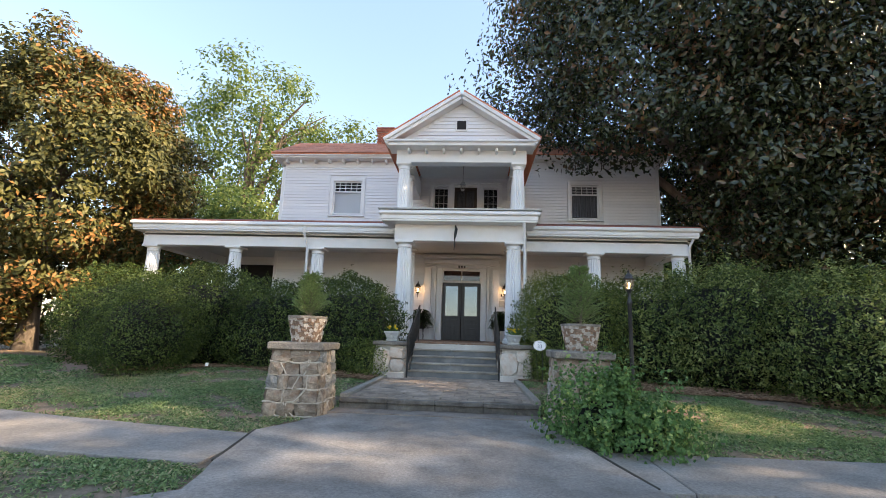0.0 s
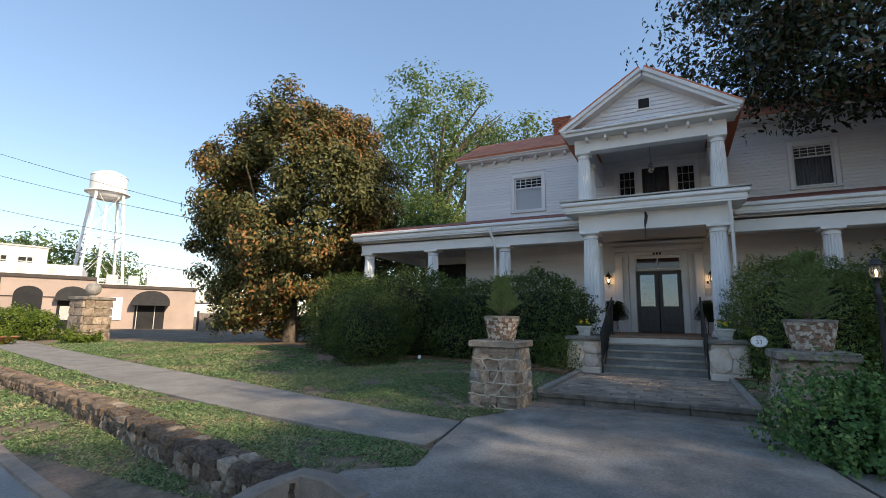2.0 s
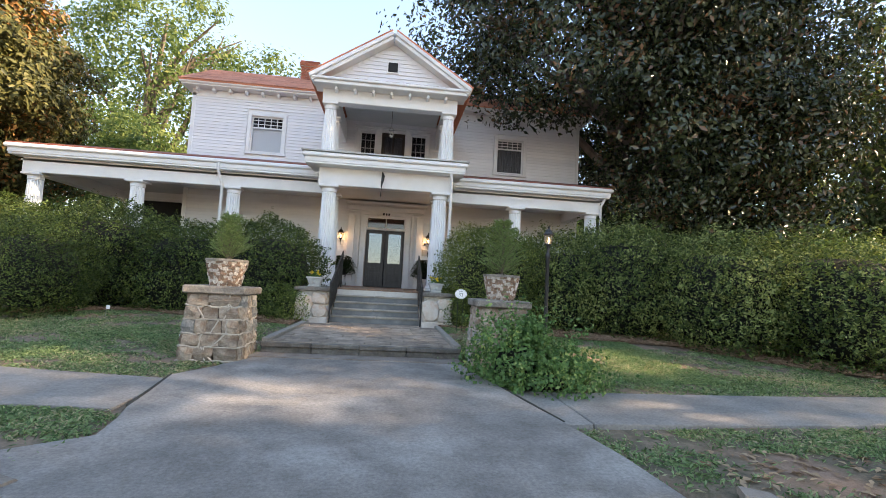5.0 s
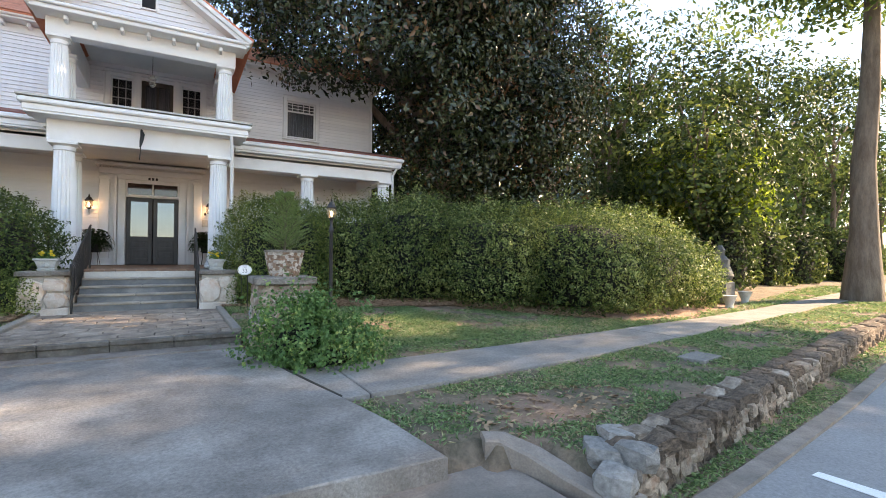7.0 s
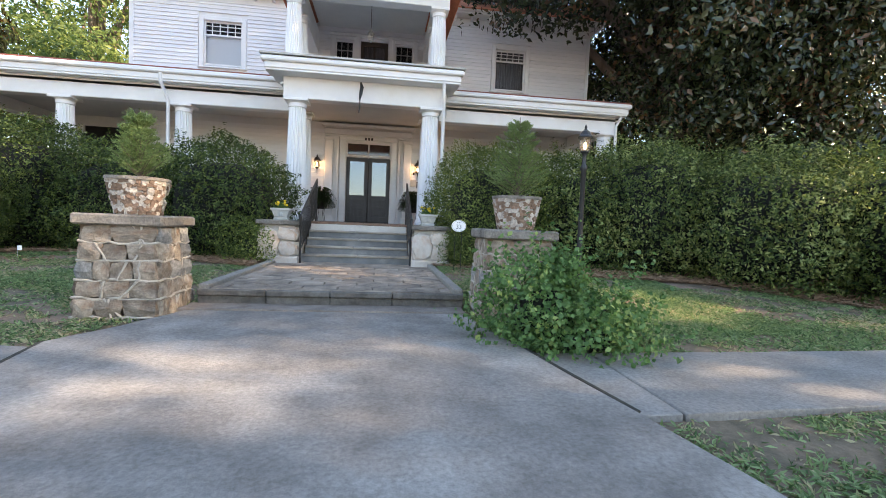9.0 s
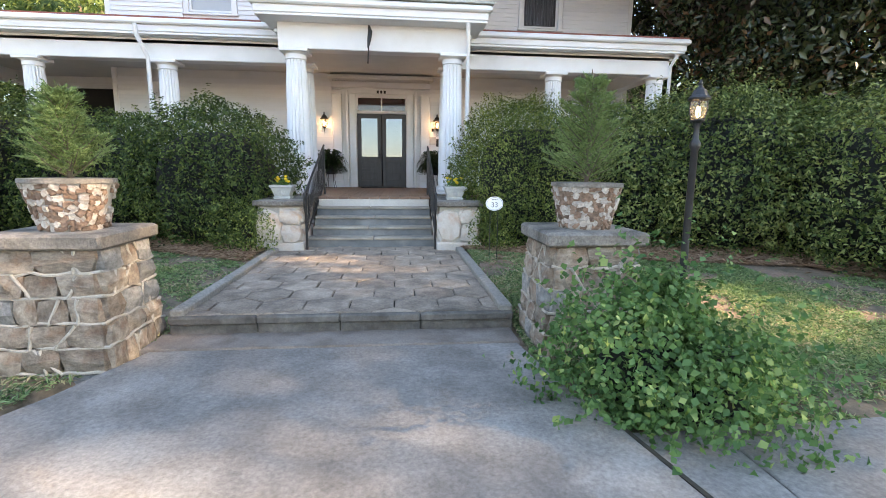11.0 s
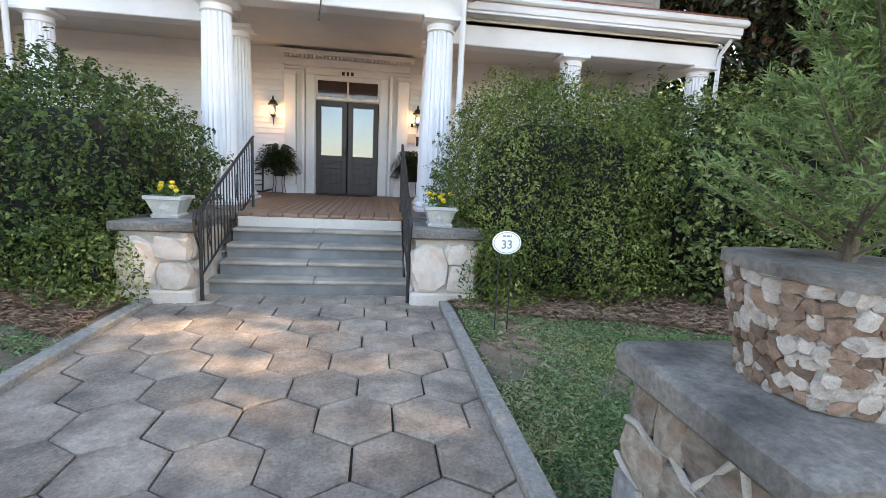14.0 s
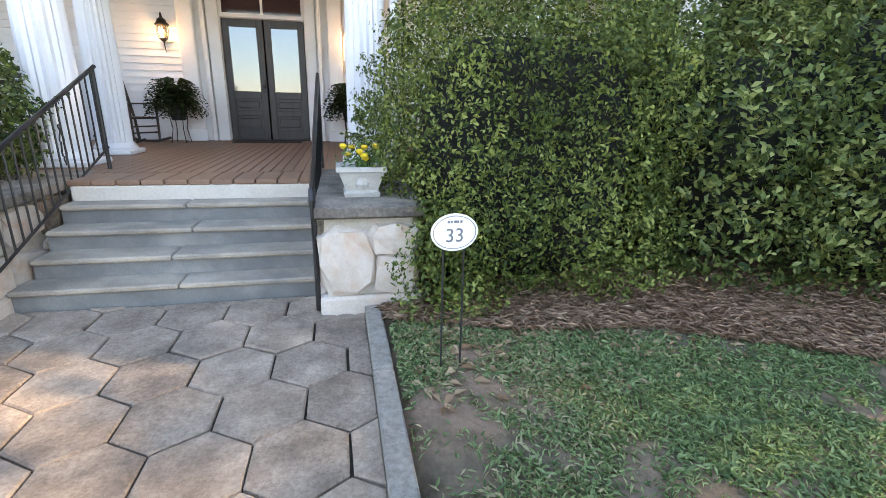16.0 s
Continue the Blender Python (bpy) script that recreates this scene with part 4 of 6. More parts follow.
part("pediment", Build().add([(-2.1, 14.82, 7.5), (2.1, 14.82, 7.5), (0, 14.82, APEX - 0.08), (-2.1, 15.0, 7.5), (2.1, 15.0, 7.5), (0, 15.0, APEX - 0.08)], [(0, 1, 2), (3, 5, 4), (0, 2, 5, 3), (1, 4, 5, 2), (0, 3, 4, 1)]), WHITE, house)
for k in range(8):
    z = 7.68 + k * 0.118
    hw = 2.0 * (APEX - 0.2 - z) / (APEX - 7.5)
    if hw > 0.1:
        for a, c in (((-hw, -0.16), (0.16, hw)) if 7.9 < z < 8.3 else ((-hw, hw),)):
            place("board", SIDING, house, (a, 14.815, z), (c - a, 1, 0.98))
part("gable_vent", Build().box((-0.14, 14.74, 7.98), (0.14, 14.8, 8.26), 0.01), DARK_ROOM, house, "dark louvred gable vent")
part("vent_frame", Build().box((-0.19, 14.76, 7.94), (-0.13, 14.81, 8.3)).box((0.13, 14.76, 7.94), (0.19, 14.81, 8.3)).box((-0.129, 14.76, 8.25), (0.129, 14.81, 8.3)).box((-0.129, 14.76, 7.94), (0.129, 14.81, 7.985)), WHITE, house)
for s in (-1, 1):
    ang = math.atan2(APEX - 7.5, 2.27)
    ln = math.hypot(APEX - 7.5, 2.3)
    rk = Build()
    m = Matrix.Translation((s * 2.32, 0, 7.52)) @ Matrix(((-s * math.cos(ang), 0, s * math.sin(ang), 0), (0, 1, 0, 0), (math.sin(ang), 0, math.cos(ang), 0), (0, 0, 0, 1)))
    rk.box((0.0, 14.46, -0.16), (ln - 0.07, 14.82, -0.06), 0.01, m).box((0.0, 14.4, -0.06), (ln, 14.82, 0.05), 0.015, m)
    part("rake_board", rk, WHITE, house)
    gr = Build().box((0.0, 14.42, 0.051), (ln + 0.01, 20.8, 0.1), 0, m)
    part("gable_roof", gr, ROOF, house)


def window(name, x0, x1, z0, z1, upper, glazing, mat_behind, cols=5):
    """Sash window in a moulded casing, with small lights over a single pane."""
    w = part(name, Build().box((x0 - 0.13, WALL_Y - 0.07, z0 - 0.05), (x0, WALL_Y + 0.05, z1 + 0.12), 0.01).box((x1, WALL_Y - 0.07, z0 - 0.05), (x1 + 0.13, WALL_Y + 0.05, z1 + 0.12), 0.01).box((x0 + 0.001, WALL_Y - 0.07, z1), (x1 - 0.001, WALL_Y + 0.05, z1 + 0.12), 0.01).box((x0 - 0.17, WALL_Y - 0.1, z0 - 0.1), (x1 + 0.17, WALL_Y + 0.05, z0 - 0.051), 0.01), WHITE, house)
    mid = z1 - upper
    sash = Build().box((x0, WALL_Y + 0.02, mid - 0.025), (x1, WALL_Y + 0.07, mid + 0.025))
    for a in (x0, x1 - 0.045):
        sash.box((a, WALL_Y + 0.021, z0), (a + 0.045, WALL_Y + 0.069, z1))
    sash.box((x0, WALL_Y + 0.022, z1 - 0.045), (x1, WALL_Y + 0.068, z1)).box((x0, WALL_Y + 0.022, z0), (x1, WALL_Y + 0.068, z0 + 0.05))
    part("sash", sash, WHITE, w)
    if upper > 0.05:
        for k in range(1, cols):
            x = x0 + (x1 - x0) * k / cols
            part("glazing_bar", Build().box((x - 0.011, WALL_Y + 0.03, mid), (x + 0.011, WALL_Y + 0.06, z1)), glazing, w)
        for k in (1, 2):
            z = mid + upper * k / 3
            part("glazing_bar", Build().box((x0, WALL_Y + 0.031, z - 0.01), (x1, WALL_Y + 0.059, z + 0.01)), glazing, w)
    p = part("pane", Build().box((x0, WALL_Y + 0.05, z0), (x1, WALL_Y + 0.055, z1)), PANE, w)
    p.visible_shadow = False
    part("blind", Build().box((x0, WALL_Y + 0.13, z0), (x1, WALL_Y + 0.15, mid if mat_behind is BLIND else z1)), mat_behind, w)


window("window_upper", -5.18, -4.04, 6.36, 7.71, 0.42, WHITE, BLIND)
window("window_upper", 4.12, 5.16, 6.3, 7.63, 0.36, WHITE, CURTAIN)
# the DARK_ROOM sheet behind these panes paints the room's darkness
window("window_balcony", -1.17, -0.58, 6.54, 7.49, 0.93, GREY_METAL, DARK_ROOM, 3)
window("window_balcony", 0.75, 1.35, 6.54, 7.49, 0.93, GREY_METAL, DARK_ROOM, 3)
bd = part("balcony_door", Build().box((-0.36, WALL_Y + 0.02, 5.42), (-0.26, WALL_Y + 0.08, 7.51)).box((0.42, WALL_Y + 0.02, 5.42), (0.52, WALL_Y + 0.08, 7.51)).box((-0.26, WALL_Y + 0.02, 7.37), (0.42, WALL_Y + 0.08, 7.51)).box((0.05, WALL_Y + 0.021, 5.42), (0.11, WALL_Y + 0.079, 7.369)), DARK_WOOD, house, "dark glazed balcony door")
part("pane", Build().box((-0.3, WALL_Y + 0.05, 5.42), (0.46, WALL_Y + 0.056, 7.42)), PANE, bd)
part("blind", Build().box((-0.3, WALL_Y + 0.12, 5.42), (0.46, WALL_Y + 0.14, 7.42)), CURTAIN, bd)
part("balcony_casing", Build().box((-0.5, WALL_Y - 0.08, 5.4), (-0.37, WALL_Y - 0.001, 7.63), 0.01).box((0.53, WALL_Y - 0.08, 5.4), (0.66, WALL_Y - 0.001, 7.63), 0.01).box((-1.36, WALL_Y - 0.08, 7.62), (1.5, WALL_Y - 0.001, 7.7), 0.01), WHITE, house)

# front door
for s in (-1, 1):
    a, c = sorted((s * 0.73, s * 0.93))
    boxes("door_jamb", [((a, WALL_Y - 0.09, PORCH_Z), (c, WALL_Y - 0.001, 4.3))], WHITE, house)
    a, c = sorted((s * 0.95, s * 1.02))
    boxes("door_moulding", [((a, WALL_Y - 0.14, PORCH_Z), (c, WALL_Y - 0.001, 4.38))], WHITE, house)
    a, c = sorted((s * 1.14, s * 1.4))
    part("pilaster", Build().box((a, WALL_Y - 0.16, PORCH_Z), (c, WALL_Y - 0.001, 4.34), 0.015).box((a - 0.04, WALL_Y - 0.2, PORCH_Z), (c + 0.04, WALL_Y - 0.16, PORCH_Z + 0.2), 0.01).box((a - 0.03, WALL_Y - 0.2, 4.26), (c + 0.03, WALL_Y - 0.161, 4.33), 0.01), WHITE, house)
boxes("door_head", [((-0.93, WALL_Y - 0.1, 4.3), (0.93, WALL_Y - 0.001, 4.4))], WHITE, house)
part("transom_bar", Build().box((-0.72, WALL_Y - 0.06, 3.77), (0.72, WALL_Y + 0.05, 3.84), 0.008).box((-0.02, WALL_Y - 0.04, 3.84), (0.02, WALL_Y + 0.05, 4.2)), WHITE, house)
part("door_entablature", Build().box((-1.42, WALL_Y - 0.18, 4.45), (1.42, WALL_Y - 0.001, 4.62), 0.015).box((-1.5, WALL_Y - 0.3, 4.68), (1.5, WALL_Y - 0.001, 4.78), 0.02).box((-1.4, WALL_Y - 0.08, 4.4), (1.4, WALL_Y - 0.002, 4.45)), WHITE, house)
for k in range(34):
    x = -1.43 + k * 0.0848
    part("dentil", Build().box((x, WALL_Y - 0.23, 4.625), (x + 0.05, WALL_Y - 0.001, 4.675)), WHITE, house)
part("transom", Build().box((-0.68, WALL_Y + 0.02, 3.84), (0.68, WALL_Y + 0.03, 4.2)), glass("transom_glass", (0.05, 0.02, 0.015), 0.05, 0.1), house, "dark transom light over the door")
num = Build()
for k in range(3):
    num.box((-0.13 + k * 0.1, WALL_Y - 0.115, 4.315), (-0.07 + k * 0.1, WALL_Y - 0.101, 4.395))
part("number_plate", num, BLACK, house, "small dark bars over the door")


def leaf_door(x0, x1):
    y0, y1 = WALL_Y + 0.0, WALL_Y + 0.05
    z0, z1 = PORCH_Z + 0.02, 3.755
    d = Build()
    s = 0.115
    d.box((x0, y0, z0), (x0 + s, y1, z1), 0.006).box((x1 - s, y0, z0), (x1, y1, z1), 0.006)
    rails = ((z0, z0 + 0.18), (z0 + 0.44, z0 + 0.53), (z0 + 0.75, z0 + 0.88), (z1 - 0.13, z1))
    for a, c in rails:
        d.box((x0 + s, y0 + 0.001, a), (x1 - s, y1 - 0.001, c), 0.004)
    ob = part("door", d, DOOR, house, "dark grey panelled door leaf with a tall glass light", True)
    for a, c in ((rails[0][1], rails[1][0]), (rails[1][1], rails[2][0])):
        part("panel", Build().box((x0 + s, y0 + 0.025, a), (x1 - s, y1 - 0.005, c)).box((x0 + s + 0.05, y0 + 0.008, a + 0.05), (x1 - s - 0.05, y0 + 0.025, c - 0.05), 0.01), DOOR, ob)
    part("glass", Build().box((x0 + s, y0 + 0.022, rails[2][1]), (x1 - s, y0 + 0.028, rails[3][0])), DOOR_GLASS, ob)
    part("curtain", Build().box((x0 + s, y0 + 0.09, rails[2][1]), (x1 - s, y0 + 0.1, rails[3][0])), BLIND, ob)
    return ob


dl = leaf_door(-0.71, -0.012)
dr = leaf_door(0.012, 0.71)
part("handle", Build().box((-0.075, WALL_Y - 0.025, 2.5), (-0.035, WALL_Y - 0.001, 2.72), 0.006).lathe([(0.012, 0), (0.03, 0.02), (0.03, 0.04), (0.015, 0.055)], (-0.055, WALL_Y - 0.05, 2.58), 12), IRON, dl, "black iron door handle")
part("threshold", Build().box((-0.72, WALL_Y - 0.08, PORCH_Z), (0.72, WALL_Y + 0.12, PORCH_Z + 0.02)), DARK_WOOD, house)

# rear wing seen through the side porch
part("wing_wall", Build().box((-10.2, 20.6, 0.9), (-9.5, 20.8, 4.84)).box((-9.5, 20.6, 0.9), (-8.0, 20.8, 2.3)).box((-9.5, 20.6, 4.5), (-8.0, 20.8, 4.84)).box((-8.0, 20.6, 0.9), (-7.05, 20.8, 4.84)), WHITE, house)
# near-black panel: the dark of the opening is painted on
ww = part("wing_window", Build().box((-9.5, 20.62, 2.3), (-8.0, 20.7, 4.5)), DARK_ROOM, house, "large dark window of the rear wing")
boxes("window_frame", [((-9.62, 20.55, 2.2), (-9.5, 20.6, 4.62)), ((-8.0, 20.55, 2.2), (-7.88, 20.6, 4.62)), ((-9.5, 20.55, 4.5), (-8.0, 20.6, 4.62)), ((-9.5, 20.55, 3.38), (-8.0, 20.6, 3.44))], WHITE, ww)

# downspouts and hanging bits
for x, y in ((-4.95, 16.02), (1.92, 14.85)):
    top = 5.0 if x < 0 else 5.1
    part("downspout", Build().tube([(x - 0.05, y - 0.32, top + 0.1), (x - 0.05, y - 0.3, top - 0.1), (x, y, top - 0.5), (x, y, PORCH_Z)], 0.045, 10), WHITE, house, "white metal downspout", True)
part("downspout", Build().tube([(7.2, 15.95, 5.05), (7.17, 16.0, 4.9), (7.12, 16.15, 4.7), (7.12, 16.15, 1.0)], 0.04, 10), WHITE, house, "white metal downspout", True)

# ---- hedges and shrubs ----
def blob_points(n, centre, half, power=3.0, lump=0.22, lump_scale=1.3, deep=0.24):
    """Points and outward normals on a rounded box with an uneven surface."""
    d = unit(n * 2)
    h = np.array(half)
    g = d * h
    g = g[RNG.uniform(0, 1, len(g)) < 0.35 + 0.65 * np.linalg.norm(g, axis=1) / h.max()][:n]
    d = g / h
    r = (np.abs(d) ** power).sum(1) ** (-1 / power)
    p = d * r[:, None]
    nrm = np.sign(p) * np.abs(p) ** (power - 1) / h
    nrm /= np.linalg.norm(nrm, axis=1)[:, None]
    p = p * h
    p = p + nrm * lumps(p + np.array(centre), lump_scale * 2, lump)[:, None] + nrm * lumps(p + np.array(centre) * 1.7, lump_scale * 7, lump * 0.5)[:, None] + nrm * lumps(p + np.array(centre) * 2.3, lump_scale * 14, lump * 0.25)[:, None]
    p -= nrm * (RNG.uniform(0, 1, len(p)) ** 2 * deep * 2 - deep * 0.4)[:, None]
    return p + np.array(centre), nrm


def core_mesh(centre, half, power, shrink):
    b = Build()
    n, m = 20, 10
    vs, fs = [], []
    for i in range(m + 1):
        a = math.pi * i / m - math.pi / 2
        for k in range(n):
            t = 2 * math.pi * k / n
            d = (math.cos(a) * math.cos(t), math.cos(a) * math.sin(t), math.sin(a))
            r = sum(abs(c) ** power for c in d) ** (-1 / power)
            vs.append(tuple(centre[j] + d[j] * r * (half[j] - shrink) for j in range(3)))
    for i in range(m):
        for k in range(n):
            j = (k + 1) % n
            fs.append((i * n + k, i * n + j, i * n + n + j, i * n + n + k))
    return b.add(vs, fs)


def shrub(name, label, category, blobs, mat, size, density, group="", wide=0.5, sprigs=5.0, reach=0.16, tilt=1.0, heart_gap=0.34):
    """A clipped or loose shrub: near-black heart that paints in the inner shade, and a skin of single leaves."""
    cx, cy = np.mean([b[0][0] for b in blobs]), np.mean([b[0][1] for b in blobs])
    base = (float(cx), float(cy), float(height(cx, cy)))
    s = thing(name, label, category, base, group)
    vs, fs, k = [], [], 0
    core = Build()
    allp = []
    for centre, half, power in blobs:
        area = 4 * math.pi * ((half[0] * half[1]) ** 1.6 / 3 + (half[0] * half[2]) ** 1.6 / 3 + (half[1] * half[2]) ** 1.6 / 3) ** (1 / 1.6)
        p, nr = blob_points(int(area * density), centre, half, power)
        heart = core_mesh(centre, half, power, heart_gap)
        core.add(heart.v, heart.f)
        allp.append((p, nr, centre, half, power))
    for i, (p, nr, centre, half, power) in enumerate(allp):
        keep = p[:, 2] > height(p[:, 0], p[:, 1]) + 0.03
        for j, (_, _, c2, h2, pw) in enumerate(allp):
            if j != i:
                q = (np.abs((p - np.array(c2)) / (np.array(h2) - 0.2)) ** pw).sum(1)
                keep &= q > 1
        p, nr = p[keep], nr[keep]
        m = int(sprigs * len(p) / density)
        if m:
            pick = RNG.integers(0, len(p), m)
            out = nr[pick] + 0.5 * unit(m) + np.array((0, 0, 0.35))
            t = RNG.uniform(0.1, 1.0, (m, 12, 1))
            q = p[pick][:, None] + out[:, None] * t * reach * RNG.uniform(0.4, 1.3, (m, 1, 1)) + RNG.normal(size=(m, 12, 3)) * size * 0.35
            p = np.concatenate([p, q.reshape(-1, 3)])
            nr = np.concatenate([nr, np.repeat(out, 12, 0)])
        v, f = leaves(p, nr, size, wide, tilt)
        vs.append(v)
        fs.append(f + k)
        k += len(v)
    part("inner_wood", core, SHADE_CORE, s)
    ob = new("foliage", big_mesh("foliage", np.concatenate(vs) - np.array(base), np.concatenate(fs), mat))
    ob.parent = s
    return s


shrub("hedge", "tall dark green clipped hedge in front of the porch", "hedge", [((-2.82, 13.9, 1.75), (1.28, 1.4, 1.36), 2.9), ((-5.0, 14.4, 1.7), (1.35, 1.3, 1.36), 2.8), ((-7.2, 14.5, 1.8), (1.6, 1.5, 1.55), 2.7), ((-9.2, 14.2, 1.85), (1.6, 1.6, 1.45), 2.5)], LEAF_HEDGE, 0.06, 1150, "hedges", sprigs=40.0, reach=0.12)
shrub("round_shrub", "dense dark green shrub clipped to a ball on the lawn", "shrub", [((-7.2, 12.1, 1.65), (1.14, 1.12, 1.12), 2.2)], LEAF_HEDGE, 0.05, 1700, sprigs=30.0, reach=0.07)
shrub("small_shrub", "small light green boxwood at the hedge's foot", "shrub", [((-2.0, 12.55, 1.12), (0.42, 0.42, 0.5), 2.6)], LEAF_BOX, 0.045, 2600)
shrub("hedge", "tall clipped boxwood hedge beside the steps", "hedge", [((2.95, 13.6, 1.85), (1.22, 1.35, 1.38), 4.0)], LEAF_BOX, 0.042, 2600, "hedges", sprigs=95.0, reach=0.1)
shrub("hedge", "broad loose dark green hedge with pale new leaves", "hedge", [((5.0, 13.9, 1.85), (1.4, 1.8, 1.35), 3.0), ((6.4, 13.0, 1.95), (1.5, 1.7, 1.55), 2.5), ((7.9, 11.7, 1.8), (1.5, 1.9, 1.4), 2.6), ((9.6, 10.2, 1.75), (1.6, 1.9, 1.4), 2.5), ((11.4, 10.0, 1.65), (1.7, 1.6, 1.35), 2.4), ((13.2, 9.9, 1.35), (1.4, 1.2, 0.95), 2.3)], LEAF_LIGHT, 0.07, 800, "hedges", sprigs=40.0, reach=0.24)
shrub("small_shrub", "small light green boxwood at the hedge's foot", "shrub", [((2.05, 12.5, 1.15), (0.34, 0.36, 0.46), 2.8)], LEAF_BOX, 0.042, 2800)
shrub("climbing_shrub", "rambling light green shrub growing over the stone pier", "shrub", [((2.1, 7.62, 0.78), (0.52, 0.36, 0.5), 2.0), ((2.62, 7.8, 0.7), (0.52, 0.46, 0.42), 2.0), ((2.4, 7.4, 0.62), (0.55, 0.36, 0.32), 2.0), ((2.3, 7.74, 1.18), (0.25, 0.18, 0.32), 2.0)], LEAF_VINE, 0.05, 1700, wide=0.8, tilt=1.2, sprigs=60.0, reach=0.3, heart_gap=0.2)

shrub("creeper", "broad-leaved creeper on the ground behind the stone pier", "creeper", [((2.35, 9.1, 0.62), (0.4, 0.22, 0.14), 2.0), ((2.45, 8.95, 1.0), (0.1, 0.1, 0.42), 2.0)], LEAF_VINE, 0.08, 260, wide=0.75, tilt=0.9, sprigs=12.0, reach=0.18, heart_gap=0.09)


# ---- stone piers and urns ----
def pier(cx, cy):
    rnd = random.Random(11)
    p = thing("stone_pier", "square pier of brown field stones with raised mortar and slab cap", "stone pier", (cx, cy, 0.45), "gate piers")
    h = 0.345
    part("core", Build().box((cx - h + 0.05, cy - h + 0.05, 0.4), (cx + h - 0.05, cy + h - 0.05, 1.52)), MORTAR, p)
    rows = ((0.4, 0.58), (0.58, 0.78), (0.78, 0.96), (0.96, 1.16), (1.16, 1.34), (1.34, 1.52))
    for r, (z0, z1) in enumerate(rows):
        flare = 0.012 * (5 - r)
        for side in range(4):
            u = -h - flare
            cuts = [u]
            while u < h + flare - 0.16:
                u += rnd.uniform(0.13, 0.3)
                cuts.append(min(u, h + flare))
            cuts[-1] = h + flare
            for a, c in zip(cuts[:-1], cuts[1:]):
                mid, ln = (a + c) / 2, c - a
                off = h + flare - 0.05
                at = {0: (cx + mid, cy - off), 1: (cx + off, cy + mid), 2: (cx - mid, cy + off), 3: (cx - off, cy - mid)}[side]
                place("stone", rnd.choice(STONES + STONES_GREY[:2]), p, (*at, (z0 + z1) / 2), (ln * 1.03, 0.2, (z1 - z0) * 1.03), (rnd.uniform(-0.04, 0.04), rnd.uniform(-0.06, 0.06), side * math.pi / 2))
    # raised ribbons of mortar
    for r, (z0, z1) in enumerate(rows[1:]):
        fl = h + 0.034 + 0.012 * (4 - r)
        pts = []
        for k in range(33):
            t = k / 32 * 4
            s, f = int(t) % 4, t - int(t)
            x, y = [(-1 + 2 * f, -1), (1, -1 + 2 * f), (1 - 2 * f, 1), (-1, 1 - 2 * f)][s]
            pts.append((cx + x * fl + rnd.uniform(-0.006, 0.006), cy + y * fl + rnd.uniform(-0.006, 0.006), z0 + rnd.uniform(-0.022, 0.022)))
        pts[-1] = pts[0]
        part("mortar_ribbon", Build().tube(pts, 0.014, 6, False), ROPE, p, "raised pale mortar ribbon", True)
    for r, (z0, z1) in enumerate(rows):
        fl = h + 0.036 + 0.012 * (5 - r)
        for side in range(4):
            for k in range(2):
                u, lean = rnd.uniform(-0.75, 0.75) * h, rnd.uniform(-0.09, 0.09)
                pts = [(u + lean * (q - 1.5) / 1.5 + rnd.uniform(-0.008, 0.008), -fl - rnd.uniform(0, 0.008), z0 + (z1 - z0) * q / 3) for q in range(4)]
                pts = [Vector((cx, cy, 0)) + Matrix.Rotation(side * math.pi / 2, 3, "Z") @ Vector(q) for q in pts]
                part("mortar_ribbon", Build().tube(pts, [0.014, 0.011, 0.012, 0.014], 6, False), ROPE, p, "raised pale mortar ribbon", True)
    part("cap", Build().box((cx - 0.43, cy - 0.43, 1.52), (cx + 0.43, cy + 0.43, 1.635), 0.018), CAP, p, "dark weathered cap slab", True)
    return p


pier(-2.14, 8.72)
pier(2.07, 8.76)


def urn(cx, cy, z):
    rnd = random.Random(4)
    u = thing("urn_planter", "tapered concrete planter faced with brown river pebbles", "planter", (cx, cy, z), "pebbled planters")
    k = 1.12
    prof = [(0.165 * k, 0.0), (0.178 * k, 0.03), (0.235 * k, 0.34), (0.247 * k, 0.36), (0.247 * k, 0.395), (0.21 * k, 0.395), (0.2 * k, 0.34), (0.05, 0.33)]
    part("pot", Build().lathe(prof, (cx, cy, z), 28, 0, 0.012, 0.35), MORTAR, u, "", True)
    part("rim", Build().lathe([(0.238 * k, 0.36), (0.262 * k, 0.364), (0.26 * k, 0.398), (0.21 * k, 0.402)], (cx, cy, z), 28, 0, 0.014, 0.35), CAP, u, "weathered rim", True)
    part("soil", Build().lathe([(0.05, 0.32), (0.215 * k, 0.33), (0.2 * k, 0.36), (0.02, 0.37)], (cx, cy, z), 20, 0, 0, 0.35), MULCH, u)
    for r in range(9):
        zz = 0.026 + r * 0.0395
        rad = (0.176 + (zz - 0.03) * 0.185) * k
        a = rnd.uniform(0, 1)
        while a < 6.3:
            w = rnd.uniform(0.034, 0.068)
            rr = rad * (1 + 0.35 * (1 / max(abs(math.cos(a)), abs(math.sin(a))) - 1))
            place("stone_chip", rnd.choice(PEBBLES), u, (cx + math.cos(a) * rr, cy + math.sin(a) * rr, z + zz + rnd.uniform(-0.014, 0.014)), (w, 0.034, rnd.uniform(0.038, 0.055)), (0.2, rnd.uniform(-0.9, 0.9), a + math.pi / 2 + rnd.uniform(-0.12, 0.12)))
            a += w * 0.9 / rr
    return u


urn(-2.12, 8.7, 1.635)
urn(2.1, 8.76, 1.635)


